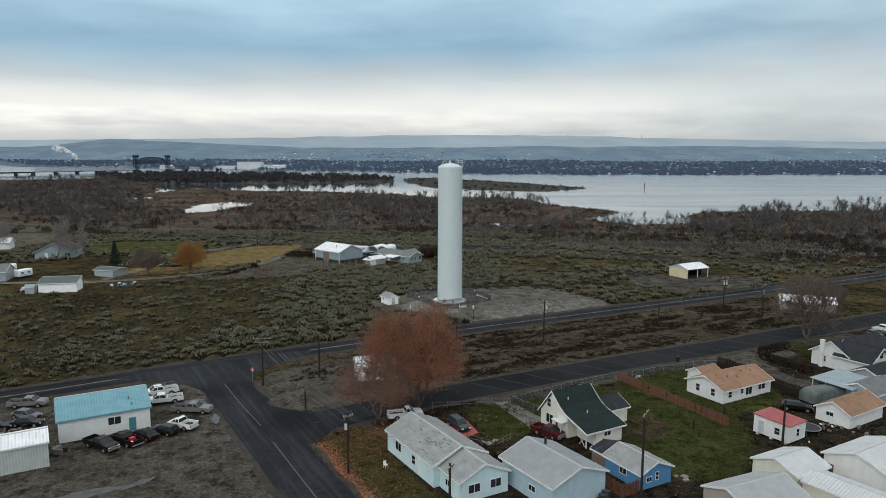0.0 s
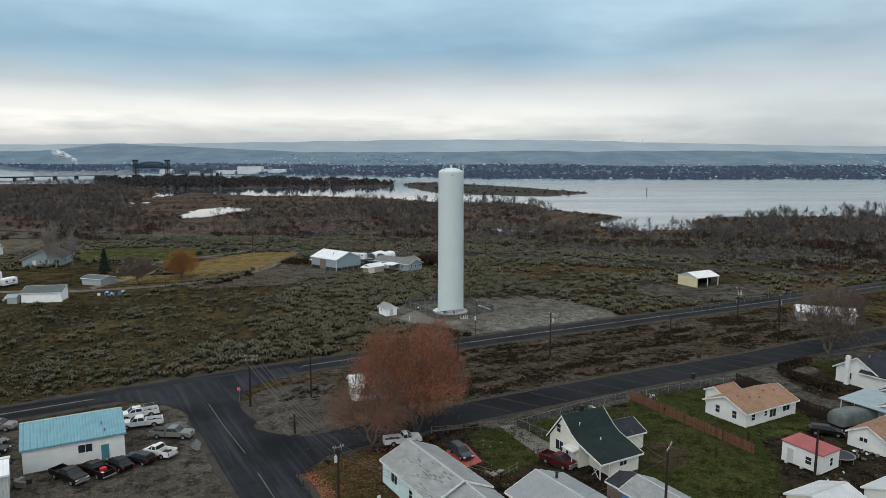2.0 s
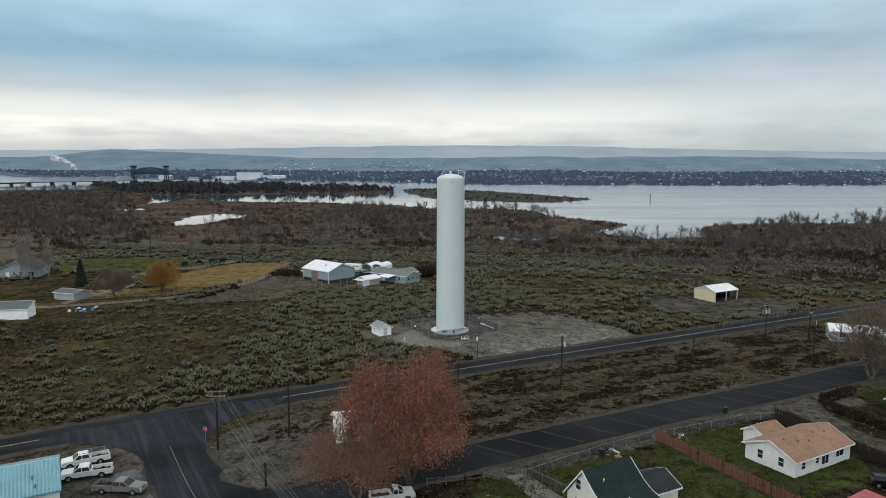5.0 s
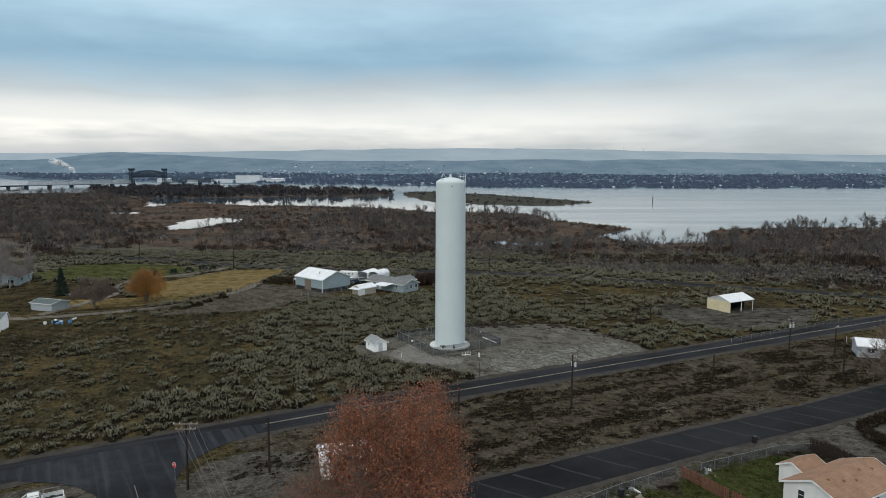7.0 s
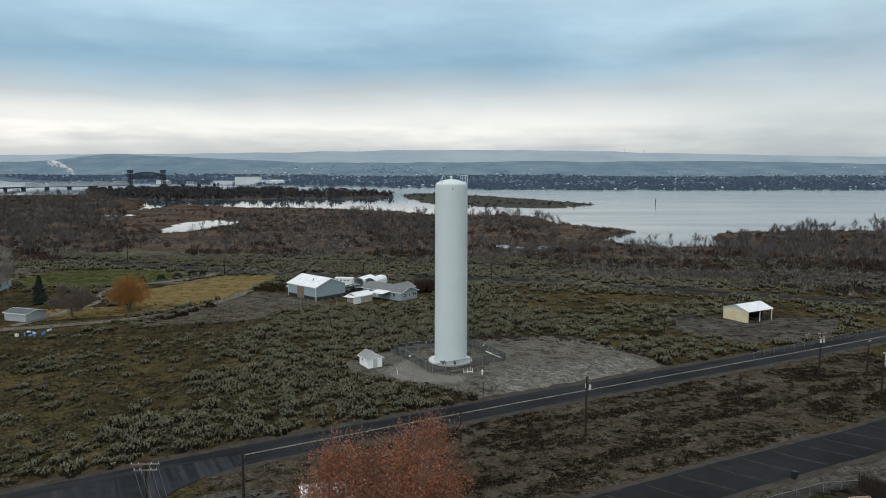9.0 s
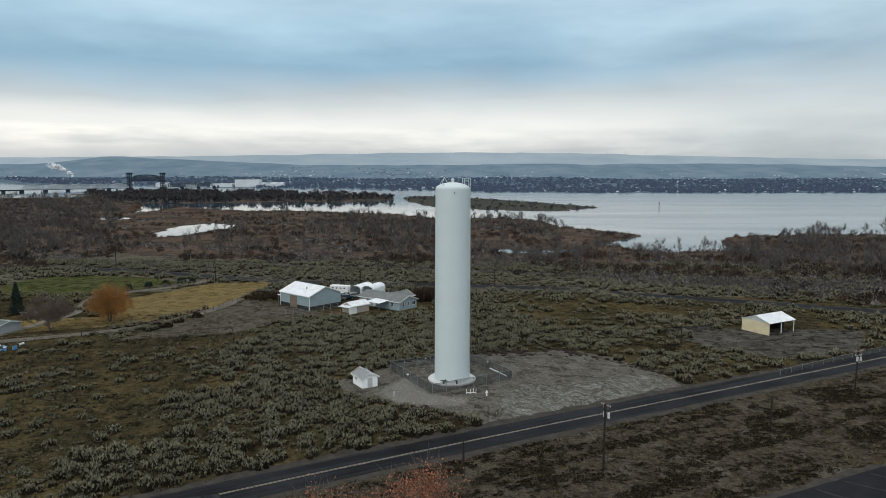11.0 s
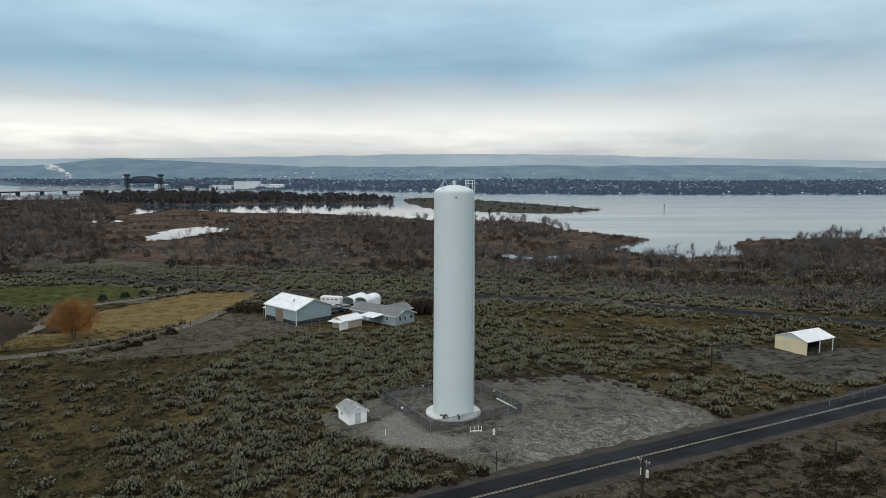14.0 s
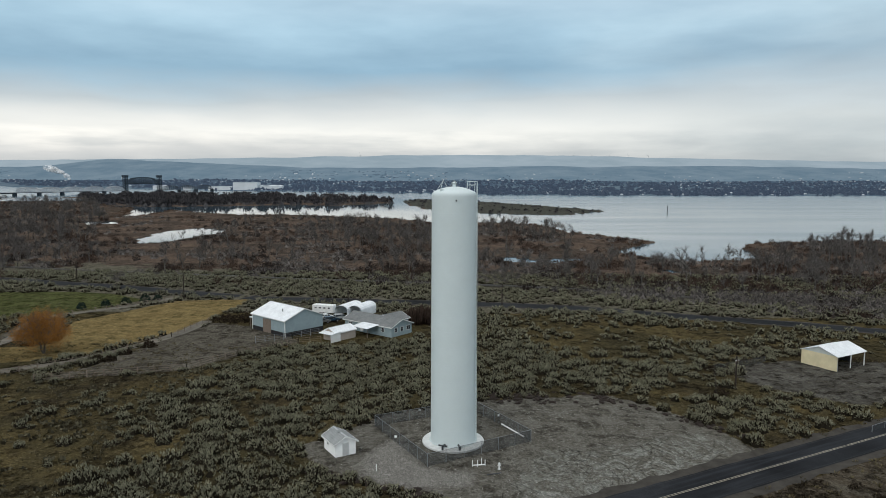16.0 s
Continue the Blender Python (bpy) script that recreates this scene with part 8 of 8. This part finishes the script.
def bin_(x, y, label):
    h = thing("wheelie_bin", label, "bin", pose(x, y, gz(x, y) + 0.04, 0, 0, 25), "wheelie bins")
    part("body", frustum(B(), -0.26, 0.26, 0.26, 0.06, -0.31, 0.33, 0.31, 0.98), "black", h)
    part("lid", box(B(), -0.34, 0.36, -0.33, 0.33, 0.98, 1.06, None, 0.02), "black", h)
    for s in (-1, 1):
        part("wheel", cyl(B(), (-0.26, s * 0.2, 0.1), (-0.26, s * 0.3, 0.1), 0.1, 0.1, 10), "rubber", h)


bin_(48.0, -52.4, "black wheelie bin standing at the lane's edge")
bin_(22.8, -70.4, "black wheelie bin by the chain-link fence")
bin_(-0.9, -81.6, "black wheelie bin by the yard fence")
solo("parking_slab", patch(B(), [(-0.6, -87.0), (2.8, -84.0), (5.0, -90.0), (2.0, -92.8)], 0.03, 0.05), "redslab", "worn red-painted parking slab", "slab", kind="structure")
solo("driveway", patch(B(), [(8.3, -77.2), (11.0, -76.2), (14.2, -81.5), (18.0, -88.4), (16.6, -92.6), (14.4, -90.8), (10.8, -82.8)], 0.025, 0.25), "concrete_dirty", "pale gravel driveway beside the white house", "driveway", kind="structure")
h = thing("trampoline", "round black trampoline with a pale rim", "trampoline", pose(55.9, -88.6, gz(55.9, -88.6)))
part("mat", cyl(B(), (0, 0, 0.78), (0, 0, 0.8), 1.755, 1.755, 28), "black", h)
part("rim", lathe(B(), [(1.75, 0.78), (1.95, 0.8), (1.95, 0.86), (1.75, 0.86), (1.75, 0.78)], 28), "steel", h)
for i in range(6):
    a = math.pi * i / 3
    part("leg", cyl(B(), (1.85 * math.cos(a), 1.85 * math.sin(a), 0), (1.85 * math.cos(a), 1.85 * math.sin(a), 0.8), 0.04, 0.04, 6), "steel", h)
# hydrant and pipe stanchions in front of the tower
h = thing("hydrant", "pale fire hydrant on the gravel pad", "hydrant", pose(7.4, -8.4, gz(7.4, -8.4)))
part("barrel", lathe(B(), [(0.0, 0.0), (0.2, 0.0), (0.2, 0.06), (0.13, 0.08), (0.13, 0.7), (0.17, 0.72), (0.17, 0.78), (0.12, 0.9), (0.04, 0.98), (0.0, 1.0)], 16), "trim", h)
part("cap", cyl(B(), (-0.24, 0, 0.55), (0.24, 0, 0.55), 0.07, 0.07, 10), "trim", h)
h = thing("valve_manifold", "low pale pipe manifold with four stanchions", "pipework", pose(4.6, -7.6, gz(4.6, -7.6), 0, 0, 10))
for x_, y_ in ((-0.9, 0.1), (-0.2, -0.1), (0.5, 0.5), (0.9, 0.0)):
    part("stanchion", cyl(B(), (x_, y_, -0.1), (x_, y_, 0.95), 0.055, 0.055, 8), "trim", h)
part("pipe", cyl(B(), (-0.9, 0.0, 0.25), (0.9, 0.0, 0.25), 0.09, 0.09, 10), "trim", h)
solo("pipe_length", cyl(B(), (5.6, -10.4, gz(5.6, -10.4) + 0.08), (7.6, -9.7, gz(7.6, -9.7) + 0.08), 0.08, 0.08, 8), "darksteel", "dark length of pipe on the gravel", "pipe")
for x, y, h_, mt in ((7.0, -19.9, 3.0, "pole"), (-9.6, -9.4, 1.0, "trim"), (-12.6, -3.6, 0.9, "black")):
    solo("marker_post", cyl(B(), (x, y, gz(x, y) - 0.2), (x, y, gz(x, y) + h_), 0.06, 0.06, 8), mt, {"pole": "thin dark roadside post", "trim": "short white marker post on the gravel", "black": "short black post by the pump house"}[mt], "post", group="marker posts")


def junk(x, y, n, spread, mats, label, name="scrap_pile", hi=0.9, big=1.0):
    h = thing(name, label, "scrap", pose(x, y, gz(x, y)))
    g = random.Random(int(x * 7 + y * 3))
    for i in range(n):
        w, d, z = g.uniform(0.3, 1.3) * big, g.uniform(0.2, 0.9) * big, g.uniform(0.15, hi) * big
        bm = B()
        box(bm, -w / 2, w / 2, -d / 2, d / 2, 0, z, pose(g.gauss(0, spread), g.gauss(0, spread), 0, 0, g.uniform(-6, 6), g.uniform(0, 180)), 0.03)
        part("scrap_piece", bm, g.choice(mats), h)


junk(-64.0, -92.4, 34, 2.4, ["black", "darksteel", "darkboard", "wood", "pole"], "heap of dark machine scrap behind the workshop")
junk(-59.0, -98.6, 18, 1.0, ["black", "darksteel", "darkboard", "ceramic"], "dark scrap in the gap beside the shed", big=0.7)
car(-65.0, -88.6, (4.2, 0.4), (0.02, 0.022, 0.025), "dark wreck of a car among scrap", 4.5)
junk(-55.2, -97.8, 6, 0.6, ["wood", "black", "steel"], "weeds and scrap between the two sheds")
junk(15.4, -113.0, 9, 1.1, ["wood", "tanwall", "sign_red", "black"], "pile of timber and machine parts by the garage")
junk(19.2, -109.2, 6, 0.6, ["black", "darksteel", "sign_red"], "dark garden machines by the garage wall")
junk(61.0, -87.0, 20, 1.3, ["ceramic", "steel", "trim", "wood", "darksteel"], "white and grey scrap beside the garage", big=0.55)
junk(51.0, -95.6, 16, 1.6, ["wood", "black", "steel", "ceramic"], "timber and scrap beside the cabin", big=0.5)
junk(56.5, -104.5, 6, 0.9, ["black", "darksteel", "trim"], "black panels leaning in the yard", hi=1.6)
junk(36.2, -63.6, 9, 1.4, ["ceramic", "wood", "steel"], "pale boards stacked by the fence", hi=0.3, big=0.6)
junk(25.6, -69.8, 5, 0.8, ["ceramic", "wood", "steel"], "grey rubble by the fence", hi=0.35)
junk(6.4, -84.2, 6, 1.4, ["ceramic", "steel"], "pale stones in the front yard", hi=0.3, big=0.3)
junk(6.2, -93.8, 4, 0.8, ["wood", "palebark"], "pallets lying in the yard", hi=0.2)
junk(26.5, -97.6, 7, 0.9, ["ceramic", "wood", "black", "trim"], "boxes and tools behind the white house")
junk(30.8, -104.2, 5, 0.6, ["palebark", "wood"], "stacked boards beside the blue outbuilding", hi=0.3)
junk(-126.5, 10.6, 6, 1.4, ["trim", "ceramic", "black"], "white crates beside the long shed")
junk(-102.5, 21.0, 12, 2.0, ["trim", "blue", "black", "blue"], "blue tarpaulin and crates by the track")
junk(-120.5, 60.6, 9, 1.8, ["blue", "trim", "black"], "blue covered pile by the fir")
for x, y, turn in ((-140.5, 33.5, 75), (-147.0, 35.0, 80), (-152.5, 44.0, 20)):
    h = thing("camper_trailer", "white camper trailer parked in the farm yard", "trailer", pose(x, y, gz(x, y), 0, 0, turn), "camper trailers")
    part("body", box(B(), -2.7, 2.7, -1.15, 1.15, 0.5, 2.75, None, 0.28), "brightwhite", h)
    part("stripe", box(B(), -2.5, 2.5, -1.165, -1.151, 1.0, 1.2), "bluegrey", h)
    for x_ in (-1.4, 1.2):
        part("window", box(B(), x_ - 0.45, x_ + 0.45, -1.17, -1.151, 1.5, 2.0), "glass", h)
    for s_ in (-1, 1):
        part("wheel", cyl(B(), (0.2, s_ * 0.9, 0.34), (0.2, s_ * 1.14, 0.34), 0.34, 0.34, 14), "rubber", h)
    part("drawbar", cyl(B(), (2.6, 0, 0.55), (3.8, 0, 0.45), 0.06, 0.06, 6), "darksteel", h)
for x, y, a in ((38.5, -88, 0), (45.5, -82.5, 20), (51.2, -84.0, 0), (47.4, -97.4, 0)):
    solo("fence_post", box(B(), -0.12, 0.12, -0.12, 0.12, -0.2, 1.6, pose(x, y, gz(x, y))), "pole", "lone dark timber post in the grass", "post", group="lone posts")
h = thing("garden_chair", "small pale plastic chair on the lawn", "chair", pose(-8.2, -102.0, gz(-8.2, -102), 0, 0, 40))
part("seat", box(B(), -0.25, 0.25, -0.25, 0.25, 0.4, 0.45), "trim", h)
part("backrest", box(B(), -0.25, 0.25, 0.22, 0.27, 0.45, 0.9), "trim", h)
for x_, y_ in ((-0.22, -0.22), (0.22, -0.22), (-0.22, 0.22), (0.22, 0.22)):
    part("leg", cyl(B(), (x_, y_, 0), (x_, y_, 0.4), 0.025, 0.025, 6), "trim", h)
# fallen leaves round the russet tree
hp = Heap()
lt = np.array([[-0.09, -0.05, 0], [0.09, -0.06, 0.02], [0.0, 0.11, 0.03]])
for i in range(6800):
    x, y = (rng.normal(-8, 6), rng.normal(-90, 7)) if i < 3400 else (-18.6 + 9.4 * (i % 97) / 97 + rng.normal(0, 0.9), -94.5 - 17.5 * (i % 97) / 97 + rng.normal(0, 0.9))
    if y > -74 or abs((x + 24.6) * 0.857 + (y + 95.4) * 0.515) < 4.6:
        continue
    hp.add(spin(lt, rng.uniform(0, 6.28), rng.uniform(0.5, 1.3), (x, y, gz(x, y) + 0.012 + 0.06 * (rng.random() < 0.05))), np.array([[0, 1, 2]]))
tagged(new("fallen_leaves", hp.mesh("fallen_leaves", "redleaf")), "fallen russet leaves on the corner lawn", "leaves", kind="stuff")

# ---- far river: bridge, marker, works ----
br = thing("lift_bridge", "long steel truss railway bridge with dark lift towers", "bridge", pose(-831, 1651, WATER_Z, 0, 0, 63))


def truss(x0, x1, zb, zt, arch, r=0.5):
    """A through truss: two braced sides joined by floor beams and top struts."""
    bm = B()
    n = 8
    top = lambda t: zt + arch * math.sin(math.pi * t)
    for i in range(n):
        a, b_ = i / n, (i + 1) / n
        xa, xb = x0 + (x1 - x0) * a, x0 + (x1 - x0) * b_
        za, zb_ = (zb if i == 0 else top(a)), (zb if i == n - 1 else top(b_))
        for y_ in (-3.5, 3.5):
            cyl(bm, (xa, y_, za), (xb, y_, zb_), r * 1.3, r * 1.3, 4)
            cyl(bm, (xa, y_, zb), (xb, y_, zb), r * 1.5, r * 1.5, 4)
            cyl(bm, (xb, y_, zb), (xb, y_, zb_), r, r, 4)
            cyl(bm, (xa, y_, zb), (xb, y_, zb_), r * 0.8, r * 0.8, 4)
        cyl(bm, (xb, -3.5, zb), (xb, 3.5, zb), r, r, 4)
        if i < n - 1:
            cyl(bm, (xb, -3.5, zb_), (xb, 3.5, zb_), r, r, 4)
    return bm


# steel tones with a faint blue emission put in for haze, no lamps
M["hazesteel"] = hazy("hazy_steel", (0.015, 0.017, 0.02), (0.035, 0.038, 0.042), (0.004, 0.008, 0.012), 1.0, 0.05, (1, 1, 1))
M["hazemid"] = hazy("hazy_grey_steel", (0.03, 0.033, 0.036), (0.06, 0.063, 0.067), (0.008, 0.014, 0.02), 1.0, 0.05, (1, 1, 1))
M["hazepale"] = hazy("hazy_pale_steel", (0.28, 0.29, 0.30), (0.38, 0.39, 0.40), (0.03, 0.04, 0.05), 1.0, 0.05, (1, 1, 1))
for i in range(5):
    x1 = -6 - i * 55
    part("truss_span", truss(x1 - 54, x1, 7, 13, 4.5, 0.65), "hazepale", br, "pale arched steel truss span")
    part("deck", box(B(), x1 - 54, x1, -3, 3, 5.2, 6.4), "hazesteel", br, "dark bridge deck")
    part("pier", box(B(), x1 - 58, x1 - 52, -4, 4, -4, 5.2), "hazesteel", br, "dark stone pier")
for i in range(6):
    x1 = -281 - i * 40
    part("deck_girder", box(B(), x1 - 40, x1, -3.2, 3.2, 4, 6.8), "hazesteel", br)
    part("pier", box(B(), x1 - 42, x1 - 38, -4, 4, -4, 4), "hazesteel", br, "dark stone pier")
for x_ in (0, 105):
    bm = B()
    for dx in (-4.2, 4.2):
        for dy in (-4, 4):
            cyl(bm, (x_ + dx * 1.1, dy, -3), (x_ + dx * 0.9, dy, 42), 1.0, 0.9, 6)
    for k in range(8):
        z = 4 + k * 4.75
        for dy in (-4, 4):
            cyl(bm, (x_ - 4.2, dy, z), (x_ + 4.2, dy, z + 4.75), 0.55, 0.55, 4)
            cyl(bm, (x_ + 4.2, dy, z), (x_ - 4.2, dy, z + 4.75), 0.55, 0.55, 4)
        for dx in (-4.2, 4.2):
            cyl(bm, (x_ + dx, -4, z), (x_ + dx, 4, z + 4.75), 0.55, 0.55, 4)
    tower = part("lift_tower", bm, "hazesteel", br, "dark lattice lift tower")
    part("sheave_house", box(B(), x_ - 6.5, x_ + 6.5, -5, 5, 41.6, 45.5, None, 0.4), "hazesteel", tower)
    part("pier", box(B(), x_ - 7, x_ + 7, -6, 6, -4, 5), "hazesteel", br, "dark stone pier")
part("lift_span", truss(6, 99, 24, 34, 6, 0.9), "hazesteel", br, "raised truss lift span")
for k in range(3):
    part("truss_span", truss(112 + k * 60, 170 + k * 60, 7, 13, 4.5), "hazemid", br, "grey steel truss span")
    part("pier", box(B(), 168 + k * 60, 174 + k * 60, -4, 4, -4, 6), "hazesteel", br, "dark stone pier")
h = thing("channel_marker", "slim dark channel marker standing in the river", "marker", pose(287, 800, WATER_Z))
part("pile", cyl(B(), (0, 0, -2), (0, 0, 7), 0.5, 0.4, 8), "darksteel", h)
part("board", box(B(), -0.9, 0.9, -0.3, 0.3, 5, 7), "darksteel", h)


# pale works walls with painted haze: a small blue emission
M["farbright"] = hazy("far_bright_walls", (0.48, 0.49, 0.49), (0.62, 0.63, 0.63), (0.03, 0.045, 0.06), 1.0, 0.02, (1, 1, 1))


def works(x0, x1, y, hgt, dep, label, pitch=False):
    h = thing("works_building", label, "building", pose(x0, y, plain_z((x0 + x1) / 2, y) - 0.5), "works across the river")
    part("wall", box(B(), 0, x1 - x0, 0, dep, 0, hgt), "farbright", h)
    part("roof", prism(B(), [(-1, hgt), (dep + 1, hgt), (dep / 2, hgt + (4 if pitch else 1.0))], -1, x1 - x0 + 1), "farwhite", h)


works(-662, -588, 1990, 24, 40, "tall pale windowless works building across the river")
works(-586, -515, 2000, 12, 30, "long low pale works building across the river", True)
works(-745, -672, 2010, 11, 30, "low pale works building across the river")
works(-815, -790, 1990, 9, 24, "small pale works building across the river")
works(-930, -890, 2040, 9, 24, "low pale shed across the river", True)
# steam plume over the far works
m, nt, b = material("steam")
tr = nt.nodes.new("ShaderNodeBsdfTransparent")
mx = nt.nodes.new("ShaderNodeMixShader")
b.inputs["Base Color"].default_value = (0.85, 0.86, 0.87, 1)
b.inputs["Roughness"].default_value = 1.0
nt.links.new(ramp_node(nt, noise_node(nt, 0.06, 5.0), [(0.35, (0, 0, 0)), (0.75, (0.8, 0.8, 0.8))]), mx.inputs[0])
nt.links.new(tr.outputs[0], mx.inputs[1])
nt.links.new(b.outputs[0], mx.inputs[2])
nt.links.new(mx.outputs[0], nt.nodes["Material Output"].inputs["Surface"])
M["steam"] = m
bm = B()
for i in range(16):
    t = i / 15
    bmesh.ops.create_icosphere(bm, subdivisions=2, radius=4 + 9 * t * rng.uniform(0.7, 1.1), matrix=pose(-1330 - 75 * t + rng.normal(0, 4), 2300, 28 + 38 * t ** 0.8 + rng.normal(0, 3)) @ Matrix.Diagonal((1.4, 1, 0.8, 1)))
solo("steam_plume", bm, "steam", "white steam drifting from the far works", "steam", kind="stuff", smooth=True)
# wind turbines on the far ridge, their haze emitted by the pale steel
for i, x in enumerate((-620, 860, 985, 1110, 1240, 1380)):
    h = thing("wind_turbine", "tiny white wind turbine on the far ridge", "wind turbine", pose(x, 4690, 150), "wind turbines")
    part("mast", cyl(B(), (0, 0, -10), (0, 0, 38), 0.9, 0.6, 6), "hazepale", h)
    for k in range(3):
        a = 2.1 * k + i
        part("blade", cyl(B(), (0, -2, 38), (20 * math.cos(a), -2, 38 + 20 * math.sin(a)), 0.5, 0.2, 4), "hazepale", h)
